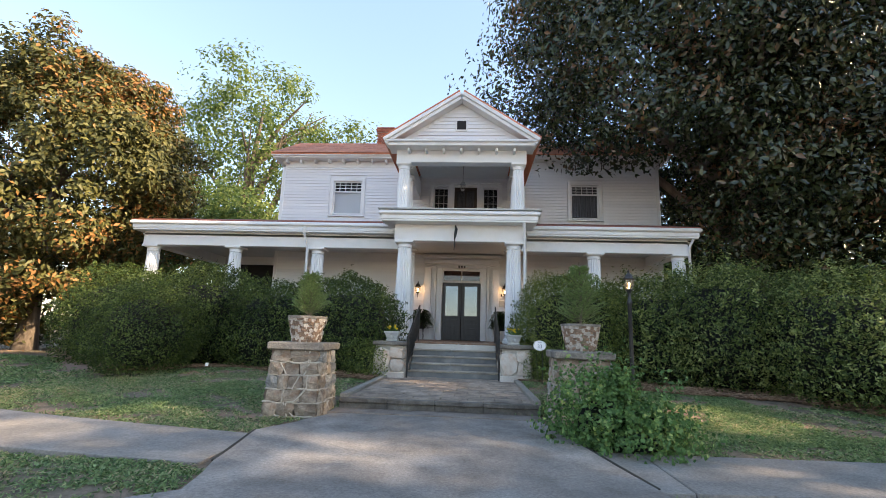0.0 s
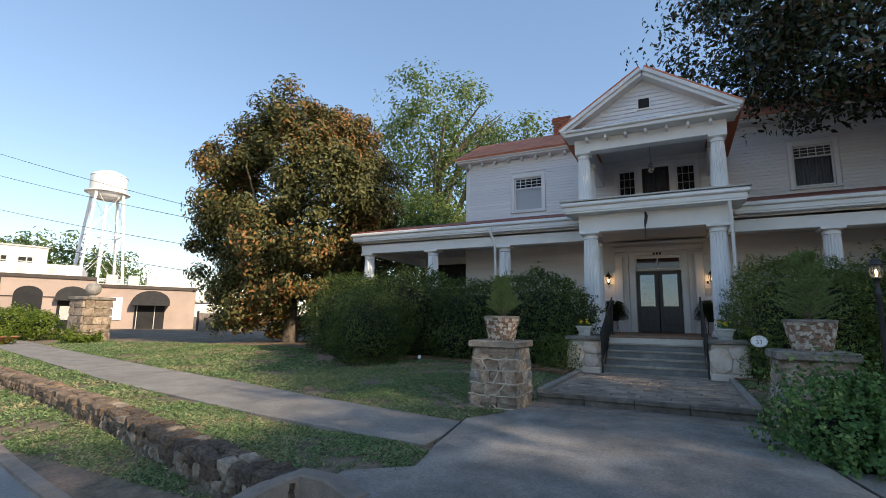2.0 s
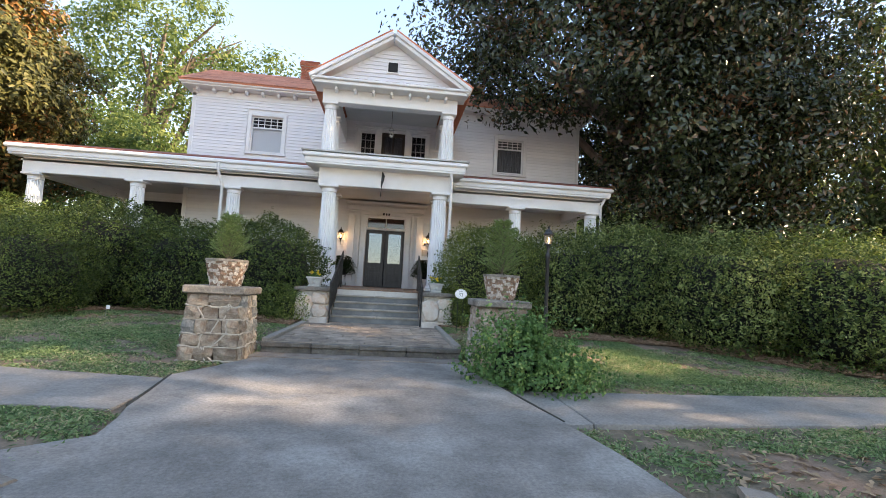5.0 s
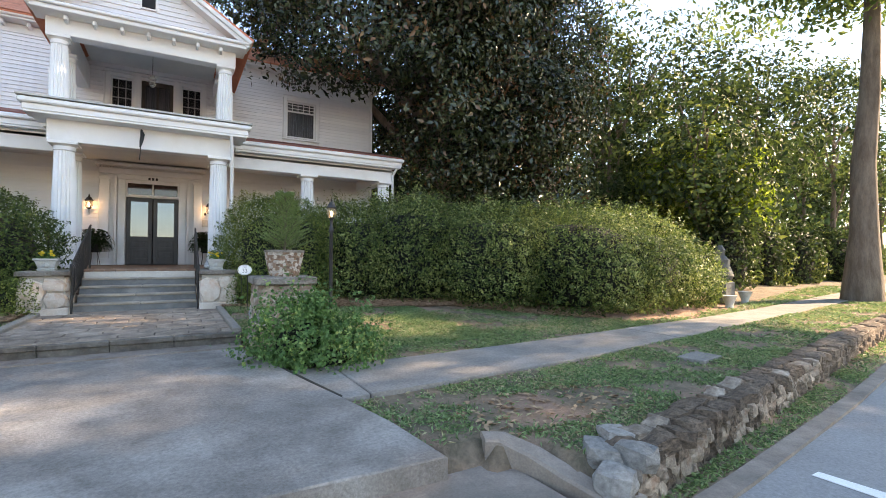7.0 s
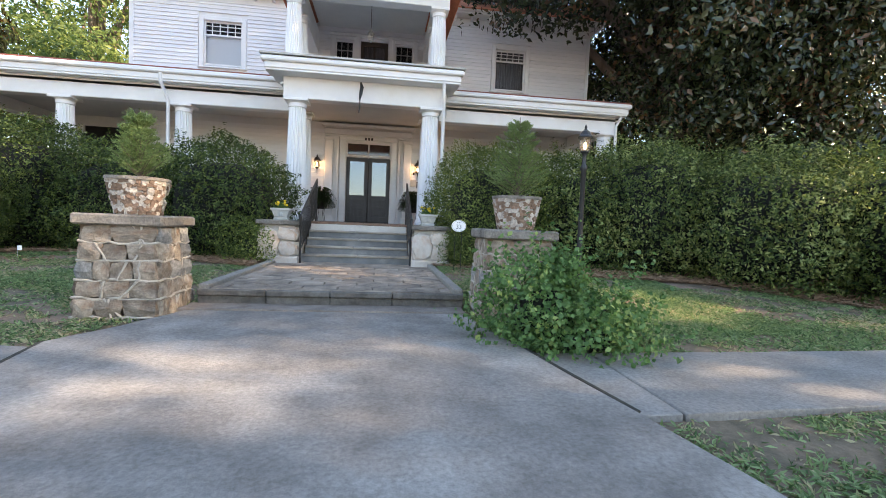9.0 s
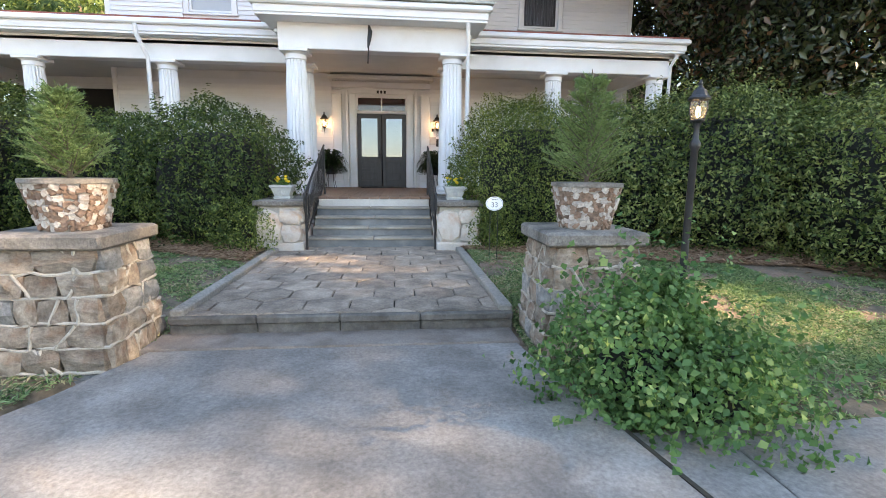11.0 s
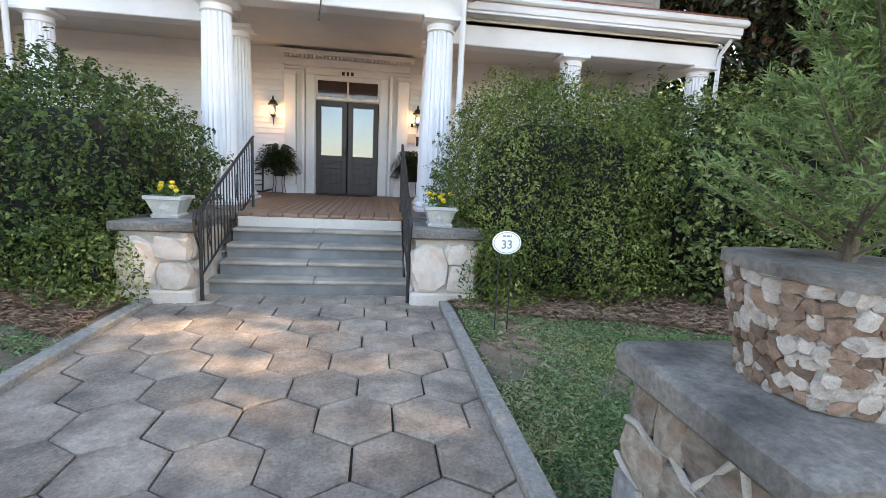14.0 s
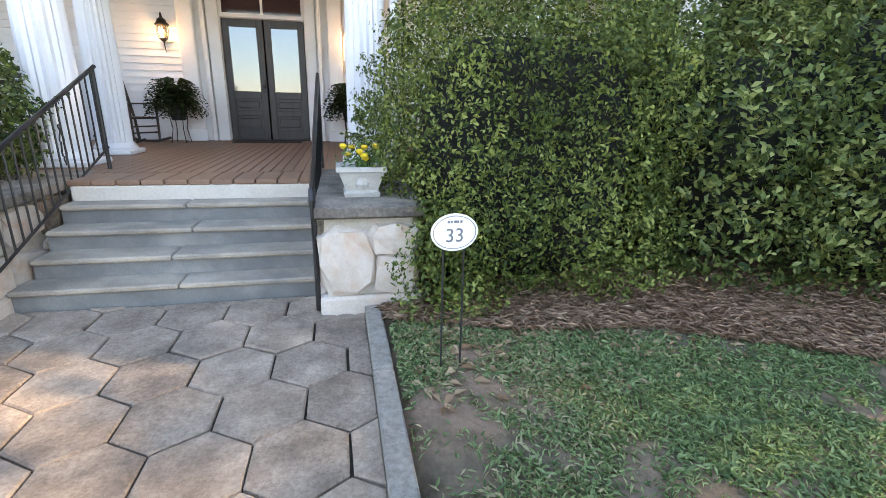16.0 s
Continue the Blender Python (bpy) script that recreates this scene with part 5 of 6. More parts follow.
def conifer(cx, cy, z, tall, seed):
    rnd = random.Random(seed)
    t = thing("dwarf_conifer", "young feathery cypress growing in the pebbled planter", "conifer", (cx, cy, z), "potted conifers")
    part("stem", Build().tube([(cx, cy, z - 0.03), (cx + 0.02, cy, z + tall * 0.5), (cx, cy + 0.01, z + tall)], [0.022, 0.014, 0.004], 7), BARK, t)
    pts, nrm = [], []
    twigs = Build()
    for k in range(84):
        h = 0.02 + 0.95 * (k / 84) ** 1.1
        a = k * 2.4 + rnd.uniform(-0.4, 0.4)
        reach = (0.4 * (1 - h) ** 0.9 + 0.04) * tall / 0.95 * rnd.uniform(0.65, 1.12)
        start = Vector((cx, cy, z + h * tall * 0.92))
        out = Vector((math.cos(a), math.sin(a), 0))
        end = start + out * reach + Vector((0, 0, reach * rnd.uniform(0.3, 0.8)))
        twigs.tube([start, (start + end) / 2 + Vector((0, 0, -0.01)), end], [0.005, 0.004, 0.002], 4, False)
        side = out.cross(Vector((0, 0, 1)))
        for j in range(14):
            f = 0.12 + 0.88 * j / 13
            root = start.lerp(end, f)
            ln = (0.11 * (1.1 - f) + 0.035) * rnd.uniform(0.7, 1.2)
            d = ((end - start).normalized() * 0.8 + side * (1 if j % 2 else -1) * rnd.uniform(0.5, 0.9) + Vector((0, 0, rnd.uniform(-0.1, 0.3)))).normalized()
            for i in range(18):
                q = root + d * ln * (i / 17) + Vector((rnd.gauss(0, 0.003), rnd.gauss(0, 0.003), rnd.gauss(0, 0.003)))
                pts.append(tuple(q))
                nrm.append(tuple(d))
    tagged(part("twig", twigs, BARK, t), kind="stuff")
    p, d = np.array(pts), np.array(nrm)
    n = len(p)
    side = np.cross(d, unit(n))
    side /= np.linalg.norm(side, axis=1)[:, None]
    tip = d + 0.7 * unit(n)
    tip /= np.linalg.norm(tip, axis=1)[:, None]
    ln = RNG.uniform(0.018, 0.038, n)[:, None]
    v = np.stack([p - side * 0.0042, p + side * 0.0042, p + tip * ln], 1).reshape(-1, 3) - np.array((cx, cy, z))
    ob = new("needles", big_mesh("needles", v, np.arange(n * 3).reshape(-1, 3), LEAF_CONIFER))
    ob.parent = t


conifer(-2.12, 8.7, 2.01, 0.74, 1)
conifer(2.1, 8.76, 2.01, 0.98, 2)


# ---- lamp post, sign, rails ----
def lantern(b_frame, b_glass, b_bulb, x, y, z, s):
    """Six-sided lantern with a domed hood and finial."""
    b_frame.lathe([(0.03 * s, 0), (0.06 * s, 0.03 * s), (0.085 * s, 0.05 * s), (0.085 * s, 0.065 * s)], (x, y, z), 8)
    for k in range(6):
        a = k * math.pi / 3
        c, d = math.cos(a), math.sin(a)
        b_frame.tube([(x + c * 0.083 * s, y + d * 0.083 * s, z + 0.06 * s), (x + c * 0.115 * s, y + d * 0.115 * s, z + 0.19 * s), (x + c * 0.105 * s, y + d * 0.105 * s, z + 0.31 * s)], 0.006 * s, 5)
    b_frame.lathe([(0.13 * s, 0.3 * s), (0.135 * s, 0.325 * s), (0.1 * s, 0.36 * s), (0.075 * s, 0.42 * s), (0.035 * s, 0.45 * s), (0.02 * s, 0.48 * s), (0.026 * s, 0.5 * s), (0.008 * s, 0.55 * s)], (x, y, z), 12)
    b_glass.lathe([(0.08 * s, 0.065 * s), (0.112 * s, 0.19 * s), (0.1 * s, 0.3 * s)], (x, y, z), 6)
    b_bulb.lathe([(0.012 * s, 0.09 * s), (0.03 * s, 0.15 * s), (0.026 * s, 0.2 * s), (0.008 * s, 0.23 * s)], (x, y, z), 10)


def lamp_post(x, y):
    z = float(height(x, y))
    p = thing("lamp_post", "black cast-iron garden lamp post with a glowing lantern", "street lamp", (x, y, z))
    part("post", Build().lathe([(0.07, 0), (0.07, 0.06), (0.05, 0.1), (0.04, 0.3), (0.028, 0.34), (0.026, 1.74), (0.038, 1.76), (0.038, 1.79), (0.022, 1.82), (0.02, 1.9), (0.032, 1.93)], (x, y, z), 14), IRON, p, "", True)
    a, g, b = Build(), Build(), Build()
    lantern(a, g, b, x, y, z + 1.92, 0.58)
    part("lantern_frame", a, IRON, p)
    gl = part("lantern_glass", g, LAMP_GLASS, p, "clear bevelled lantern glass")
    gl.visible_shadow = False
    part("bulb", b, BULB, p, "glowing warm bulb", True)


lamp_post(2.62, 8.05)


def bars_text(name, text, size, at, parent_root, mat):
    cu = bpy.data.curves.new(name, "FONT")
    cu.body, cu.size, cu.align_x, cu.align_y, cu.extrude = text, size, "CENTER", "CENTER", 0.001
    tmp = new("tmp", cu)
    me = bpy.data.meshes.new_from_object(tmp)
    bpy.data.objects.remove(tmp)
    me.materials.append(mat)
    ob = new(name, me)
    ob.parent = parent_root
    ob.matrix_basis = Matrix.Translation(at) @ Euler((radians(90), 0, 0)).to_matrix().to_4x4()
    return ob


def yard_sign(x, y, top):
    z = float(height(x, y))
    s = thing("yard_sign", "white oval numbered yard sign on two black stakes", "sign", (x, y, z))
    s.rotation_euler = (0, 0, radians(4))
    ROOTS[s] = Vector((x, y, z))
    rim = [(0.135 * math.cos(k * math.pi / 20), 0.105 * math.sin(k * math.pi / 20)) for k in range(40)]

    def plate(scale, y0, y1):
        b = Build()
        n = len(rim)
        vs = [(x + a * scale, y + yy, top + c * scale) for yy in (y0, y1) for a, c in rim]
        return b.add(vs, [tuple(range(n)), tuple(reversed(range(n, 2 * n)))] + [(i, i + n, (i + 1) % n + n, (i + 1) % n) for i in range(n)])

    part("plate", plate(1.0, -0.008, 0.0), SIGN_WHITE, s)
    ring = Build().tube([(x + a * 0.9, y - 0.009, top + c * 0.88) for a, c in rim + rim[:1]], 0.0022, 5, False)
    part("border", ring, SIGN_INK, s)
    bars_text("number", "33", 0.11, (0, -0.0095, top - z - 0.02), s, SIGN_INK)
    wb = Build()
    for k, w in enumerate((0.014, 0.01, 0.016, 0.01, 0.012)):
        wb.box((x - 0.042 + k * 0.018, y - 0.0105, top + 0.053), (x - 0.042 + k * 0.018 + w, y - 0.0085, top + 0.067))
    part("word_bars", wb, SIGN_INK, s)
    for dx in (-0.06, 0.06):
        part("stake", Build().tube([(x + dx, y + 0.006, z - 0.05), (x + dx, y + 0.006, top - 0.03)], 0.006, 8), BLACK, s, "thin black stake")


yard_sign(1.88, 11.6, 1.65)


def handrail(x, s):
    r = thing("handrail", "black wrought-iron handrail with scrolled panels up the steps", "railing", (x, 12.6, TERRACE_Z), "step handrails")
    a, b = Vector((x, 12.58, 1.74)), Vector((x, 14.75, 2.62))
    top = Build().tube([(x, 12.5, 1.62), (x, 12.46, 1.68), (x, 12.5, 1.74), a, b], 0.02, 8)
    part("top_rail", top, IRON, r, "", True)
    part("bottom_rail", Build().tube([a - Vector((0, 0, 0.68)), b - Vector((0, 0, 0.78))], 0.013, 6), IRON, r)
    part("newel", Build().tube([(x, 12.6, TERRACE_Z), (x, 12.6, 1.75)], 0.02, 8), IRON, r)
    part("newel", Build().tube([(x, 14.7, PORCH_Z), (x, 14.7, 2.6)], 0.02, 8), IRON, r)
    part("brace", Build().tube([(x, 12.44, 1.68), (x, 12.44, 1.56), (x, 12.6, 1.32)], 0.013, 6), IRON, r)
    n = 19
    for k in range(1, n):
        p = a.lerp(b, k / n)
        q = (a - Vector((0, 0, 0.68))).lerp(b - Vector((0, 0, 0.78)), k / n)
        part("baluster", Build().tube([p, q], 0.0085, 6), IRON, r)
    for f in (0.14, 0.62):
        c = a.lerp(b, f) - Vector((0, 0, 0.36))
        sc = Build()
        for sg in (-1, 1):
            for ud in (-1, 1):
                pts = [c + Vector((0, sg * (0.02 + 0.05 * t / 10 * math.sin(t * 0.6)), ud * 0.17 * (t / 10) + 0.02 * math.cos(t * 0.8))) for t in range(11)]
                sc.tube(pts, 0.007, 5)
        part("scroll", sc, IRON, r)


handrail(-1.06, -1)
handrail(1.08, 1)


# ---- porch things ----
def flower_pot(x, y, z, seed):
    rnd = random.Random(seed)
    p = thing("flower_pot", "square cast-stone pot with yellow marigolds on the stone block", "flower pot", (x, y, z), "step flower pots")
    part("pot", Build().lathe([(0.13, 0), (0.14, 0.03), (0.12, 0.05), (0.17, 0.19), (0.19, 0.2), (0.19, 0.235), (0.16, 0.235), (0.15, 0.2), (0.02, 0.19)], (x, y, z), 16, 0, 0, 1.0), POT, p)
    part("relief", Build().lathe([(0.05, 0.07), (0.06, 0.1), (0.05, 0.15)], (x, y - 0.115, z), 8), POT, p)
    c = np.array([(x, y, z + 0.26)]) + RNG.normal(size=(260, 3)) * np.array([[0.07, 0.07, 0.05]])
    v, f = leaves(c, np.tile([[0, 0, 1.0]], (260, 1)), 0.05, 0.35, 1.0)
    ob = new("foliage", big_mesh("foliage", v - np.array((x, y, z)), f, LEAF_VINE))
    ob.parent = p
    tagged(ob, kind="stuff")
    for k in range(9):
        fx, fy, fz = x + rnd.uniform(-0.14, 0.14), y + rnd.uniform(-0.12, 0.1), z + rnd.uniform(0.29, 0.38)
        part("blossom", Build().lathe([(0.006, -0.02), (0.026, -0.005), (0.032, 0.008), (0.018, 0.022)], (fx, fy, fz), 9, 0.2), PETAL, p, "yellow marigold head")


flower_pot(-1.5, 13.0, 1.625, 1)
flower_pot(1.44, 12.95, 1.625, 5)


def fern(x, y, z):
    f = thing("fern_stand", "bushy dark fern in a black pot on a wire plant stand", "potted plant", (x, y, z), "porch ferns")
    st = Build()
    for k in range(4):
        a = k * math.pi / 2 + 0.7
        st.tube([(x + math.cos(a) * 0.17, y + math.sin(a) * 0.17, z), (x + math.cos(a) * 0.12, y + math.sin(a) * 0.12, z + 0.24), (x + math.cos(a) * 0.15, y + math.sin(a) * 0.15, z + 0.46)], 0.008, 6)
    ring = [(x + 0.15 * math.cos(k * 0.3927), y + 0.15 * math.sin(k * 0.3927), z + 0.44) for k in range(17)]
    st.tube(ring, 0.008, 5, False)
    part("stand", st, IRON, f)
    part("pot", Build().lathe([(0.11, 0.38), (0.16, 0.62), (0.17, 0.63), (0.14, 0.62), (0.02, 0.6)], (x, y, z), 18), BLACK, f, "", True)
    rnd = random.Random(2)
    pts, nr = [], []
    for k in range(150):
        a, up = rnd.uniform(0, 6.28), rnd.uniform(0.08, 0.5)
        reach = rnd.uniform(0.28, 0.52)
        for i in range(26):
            t = i / 25
            rr = reach * t
            zz = z + 0.62 + up * math.sin(t * 2.4) * 1.1 - 0.28 * t * t
            pts.append((x + math.cos(a) * rr + rnd.gauss(0, 0.012), y + math.sin(a) * rr * 0.8 + rnd.gauss(0, 0.012), zz))
            nr.append((0, 0, 1.0))
    v, fc = leaves(np.array(pts), np.array(nr), 0.085, 0.34, 0.6)
    ob = new("fronds", big_mesh("fronds", v - np.array((x, y, z)), fc, LEAF_FERN))
    ob.parent = f


fern(-1.42, 18.35, PORCH_Z)
fern(1.5, 18.35, PORCH_Z)


def sconce(x, z):
    s = thing("wall_sconce", "black lantern wall light glowing warm beside the front door", "wall light", (x, WALL_Y - 0.04, z), "door lanterns")
    a, g, b = Build(), Build(), Build()
    lantern(a, g, b, x, WALL_Y - 0.17, z - 0.2, 0.85)
    a.box((x - 0.035, WALL_Y - 0.06, z - 0.12), (x + 0.035, WALL_Y - 0.025, z + 0.12), 0.01)
    a.tube([(x, WALL_Y - 0.05, z + 0.02), (x, WALL_Y - 0.1, z - 0.16), (x, WALL_Y - 0.17, z - 0.2)], 0.012, 6)
    a.tube([(x, WALL_Y - 0.17, z - 0.2), (x, WALL_Y - 0.12, z - 0.38)], [0.014, 0.004], 6)
    part("frame", a, IRON, s)
    gl = part("lantern_glass", g, LAMP_GLASS, s)
    gl.visible_shadow = False
    part("bulb", b, BULB, s, "glowing warm bulb", True)


sconce(-1.63, 3.5)
sconce(1.62, 3.5)
for x in (-1.63, 1.62):
    ld = bpy.data.lights.new("sconce_light", "POINT")
    ld.energy, ld.color, ld.shadow_soft_size = 2.2, (1.0, 0.6, 0.28), 0.05
    lo = new("sconce_light", ld)
    lo.location = (x, WALL_Y - 0.32, 3.42)


def rocking_chair(x, y, turn):
    c = new("rocking_chair")
    tagged(c, "dark wooden rocking chair with slatted back on the porch", "rocking chair", "porch rockers")
    W = 0.27

    def p(name, b):
        ob = new(name, b.mesh(name, DARK_WOOD))
        ob.parent = c

    for s in (-1, 1):
        p("rocker", Build().tube([(s * W, -0.45, 0.09), (s * W, -0.2, 0.03), (s * W, 0.1, 0.02), (s * W, 0.45, 0.07), (s * W, 0.55, 0.12)], 0.022, 6))
        p("front_leg", Build().tube([(s * W, -0.22, 0.03), (s * W, -0.24, 0.64)], 0.02, 7))
        p("back_post", Build().tube([(s * W, 0.2, 0.03), (s * W, 0.24, 0.42), (s * W * 0.98, 0.4, 1.15)], 0.022, 7))
        p("arm", Build().box((s * W - 0.045, -0.32, 0.63), (s * W + 0.045, 0.3, 0.655), 0.008))
    p("seat", Build().box((-W, -0.26, 0.4), (W, 0.24, 0.43), 0.01))
    for k in range(6):
        z = 0.55 + k * 0.11
        p("back_slat", Build().box((-W, 0.245 + k * 0.026, z), (W, 0.265 + k * 0.026, z + 0.07), 0.004))
    for z in (0.18, 0.28):
        p("stretcher", Build().tube([(-W, -0.23, z), (W, -0.23, z)], 0.012, 6))
    c.matrix_basis = pose(x, y, PORCH_Z, 0, 0, turn)
    return c


rc = rocking_chair(-2.08, 18.2, 65)
copy_thing(rc, pose(-3.6, 17.8, PORCH_Z, 0, 0, 20))
copy_thing(rc, pose(2.3, 18.0, PORCH_Z, 0, 0, -60))


def hanging_lantern():
    h = thing("hanging_lantern", "small brass lantern hanging on a chain over the balcony", "ceiling light", (0.03, 16.6, 7.86))
    part("chain", Build().tube([(0.03, 16.6, 7.87), (0.03, 16.6, 7.0)], 0.008, 6), DARK_WOOD, h)
    a, g, b = Build(), Build(), Build()
    lantern(a, g, b, 0.03, 16.6, 6.6, 0.75)
    part("frame", a, GREY_METAL, h)
    part("glass", g, LAMP_GLASS, h)


hanging_lantern()


def folded_flag():
    f = thing("furled_flag", "furled black flag on a short staff under the porch beam", "flag", (-0.12, 14.85, 4.9))
    part("staff", Build().tube([(-0.1, 14.9, 5.0), (-0.12, 14.5, 4.2)], 0.012, 6), BLACK, f)
    part("cloth", Build().tube([(-0.11, 14.8, 4.98), (-0.08, 14.74, 4.86), (-0.1, 14.68, 4.68), (-0.12, 14.62, 4.52)], [0.02, 0.045, 0.04, 0.015], 8), BLACK, f)


folded_flag()


def wall_box(name, label, category, x, z, w, h, mat):
    b = Build().box((x - w / 2, WALL_Y - 0.07, z - h / 2), (x + w / 2, WALL_Y - 0.03, z + h / 2), 0.01)
    return single(name, b, mat, label, category)


wall_box("notice_plate", "small pale metal plate on the wall beside the door", "plate", 1.5, 3.0, 0.2, 0.24, POT)
wall_box("door_bell", "small dark bell on the wall beside the door", "bell", 1.5, 3.32, 0.06, 0.09, BLACK)
wall_box("mail_box", "narrow dark letter box on the wall beside the door", "letter box", 1.66, 2.95, 0.1, 0.22, BLACK)
single("door_mat", Build().box((-0.6, 18.35, PORCH_Z + 0.002), (0.6, 18.85, PORCH_Z + 0.016), 0.005), BLACK, "dark rubber mat before the front door", "door mat")
fl = thing("yard_flag", "small white utility flag on a wire in the lawn", "marker flag", (-3.0, 9.4, float(height(-3.0, 9.4))))
part("wire", Build().tube([(-3.0, 9.4, 0.5), (-3.0, 9.4, 0.78)], 0.003, 5), GREY_METAL, fl)
part("flag", Build().box((-3.0, 9.395, 0.7), (-2.94, 9.4, 0.8)), SIGN_WHITE, fl)
fl = thing("yard_flag", "small white utility flag on a wire in the lawn", "marker flag", (-5.6, 12.0, float(height(-5.6, 12.0))))
part("wire", Build().tube([(-5.6, 12.0, 0.6), (-5.6, 12.0, 1.0)], 0.003, 5), GREY_METAL, fl)
part("flag", Build().box((-5.6, 11.995, 0.94), (-5.53, 12.0, 1.02)), SIGN_WHITE, fl)
single("meter_cover", Build().prism([(6.95, 5.1), (7.55, 5.2), (7.5, 5.58), (6.9, 5.48)], 0.4, YARD_Z + 0.05, 0.01), WALK, "pale concrete meter cover in the grass", "cover", "structure")

# ---- trees ----
def tree(name, label, x, y, trunk_r, trunk_h, crown, mat, leaf, clumps, per, seed, lean=(0, 0), avoid=None, category="tree", wide=0.5, shell=0.55, clump_r=0.8, limbs=9, group="", low=0.3):
    """Tapered trunk, limbs and a crown of clumps of single leaves inside an uneven ellipsoid."""
    rng = np.random.default_rng(seed)
    rnd = random.Random(seed)
    z = float(height(x, y))
    t = thing(name, label, category, (x, y, z), group)
    (cx, cy, cz), (rx, ry, rz) = crown
    tr = Build()
    n = 7
    pts = [(x + (cx - x) * (k / n) ** 1.5 + rnd.uniform(-0.08, 0.08), y + (cy - y) * (k / n) ** 1.5 + rnd.uniform(-0.08, 0.08), z - 0.1 + (cz + rz * 0.55 - z) * k / n) for k in range(n + 1)]
    tr.tube(pts, [trunk_r * (1.35 if k == 0 else 1.0) * (1 - 0.85 * k / n) for k in range(n + 1)], 12)
    part("trunk", tr, BARK, t, "", True)
    for k in range(limbs):
        f = rnd.uniform(low, 0.85)
        i = int(f * n)
        s = Vector(pts[i])
        a, e = rnd.uniform(0, 6.28), rnd.uniform(-0.1, 0.7)
        end = Vector((cx + math.cos(a) * rx * 0.75, cy + math.sin(a) * ry * 0.75, max(s.z + 0.4, cz + e * rz * 0.7)))
        mid = s.lerp(end, 0.5) + Vector((rnd.uniform(-0.4, 0.4), rnd.uniform(-0.4, 0.4), 0.4))
        part("limb", Build().tube([s, mid, end], [trunk_r * 0.4, trunk_r * 0.24, 0.03], 7), BARK, t, "", True)
    d = rng.normal(size=(clumps, 3))
    d /= np.linalg.norm(d, axis=1)[:, None]
    rad = shell + (1 - shell) * rng.uniform(0, 1, clumps) ** 0.5
    uneven = 1 + 0.16 * np.sin(d[:, 0] * 5 + seed) * np.sin(d[:, 2] * 6 + 1) + 0.1 * np.sin(d[:, 1] * 9)
    c = np.array((cx, cy, cz)) + d * (rad * uneven)[:, None] * np.array((rx, ry, rz))
    g = rng.normal(size=(clumps, per, 3))
    g *= rng.uniform(0, 1, (clumps, per, 1)) ** 0.4 / np.linalg.norm(g, axis=2, keepdims=True)
    g = g * clump_r * 0.72 * rng.uniform(0.6, 1.4, (clumps, 1, 1)) * np.array((1, 1, 0.75))
    p = (c[:, None] + g).reshape(-1, 3)
    nr = g.reshape(-1, 3) / (np.linalg.norm(g.reshape(-1, 3), axis=1)[:, None] + 1e-6) + np.repeat(d, per, 0) * 0.5 + np.array((0, 0, 0.4))
    keep = p[:, 2] > height(p[:, 0], p[:, 1]) + 0.15
    if avoid:
        for (x0, x1, y0, y1, z0, z1) in avoid:
            keep &= ~((p[:, 0] > x0) & (p[:, 0] < x1) & (p[:, 1] > y0) & (p[:, 1] < y1) & (p[:, 2] > z0) & (p[:, 2] < z1))
    v, f = leaves(p[keep], nr[keep], leaf, wide, 0.8, 0.25, 0.3)
    ob = new("crown", big_mesh("crown", v - np.array((x, y, z)), f, mat))
    ob.parent = t
    return t


HOUSE_BOX = [(-7.9, 7.9, 18.2, 24.6, 0, 8.9), (-11.1, 7.6, 15.4, 19, 0, 6.2), (-2.5, 2.6, 14, 21, 4, 9.3), (-4.5, -2.8, 20, 22.5, 8, 11.4), (-7.9, 3.0, 18, 24, 8, 10.4), (2.0, 7.6, 13, 19, 0, 7.7), (1.0, 3.6, 10, 14.6, 0, 9.5)]
tree("magnolia_tree", "tall magnolia with rusty orange and olive leaves", -15.4, 17.4, 0.3, 2.5, ((-15.4, 17.4, 6.8), (4.6, 4.4, 5.3)), LEAF_RUST, 0.19, 620, 200, 3, avoid=HOUSE_BOX, shell=0.62, clump_r=1.0)
tree("tall_tree", "tall airy light green tree behind the house", -17.5, 35.0, 0.6, 9, ((-16.5, 35.0, 15.5), (6.5, 6, 7.5)), LEAF_TREE, 0.32, 240, 62, 5, shell=0.35, clump_r=1.9, limbs=14)
tree("tall_tree", "tall airy light green tree behind the house", -9.0, 38.0, 0.4, 8, ((-9.0, 38.0, 12.5), (4.5, 5, 6.0)), LEAF_TREE, 0.32, 150, 64, 6, shell=0.35, clump_r=1.8, limbs=10)
tree("shade_tree", "green shade tree beside the porch", -15.5, 27.0, 0.3, 3, ((-15.0, 27.0, 5.2), (5.0, 4, 4.6)), LEAF_TREE, 0.26, 320, 70, 15, shell=0.4, clump_r=1.5)
tree("magnolia_tree", "huge dark evergreen magnolia overhanging the house's wing", 10.6, 18.2, 0.55, 4, ((7.6, 17.5, 11.5), (6.7, 6.2, 7.4)), LEAF_MAGNOLIA, 0.2, 1150, 105, 8, avoid=HOUSE_BOX, shell=0.35, clump_r=1.5, limbs=16)
tree("magnolia_tree", "huge dark evergreen magnolia overhanging the house's wing", 15.5, 16.8, 0.5, 4, ((12.6, 17.2, 9.2), (3.7, 4.2, 7.4)), LEAF_MAGNOLIA, 0.2, 620, 105, 9, avoid=HOUSE_BOX, shell=0.35, clump_r=1.5, limbs=16)
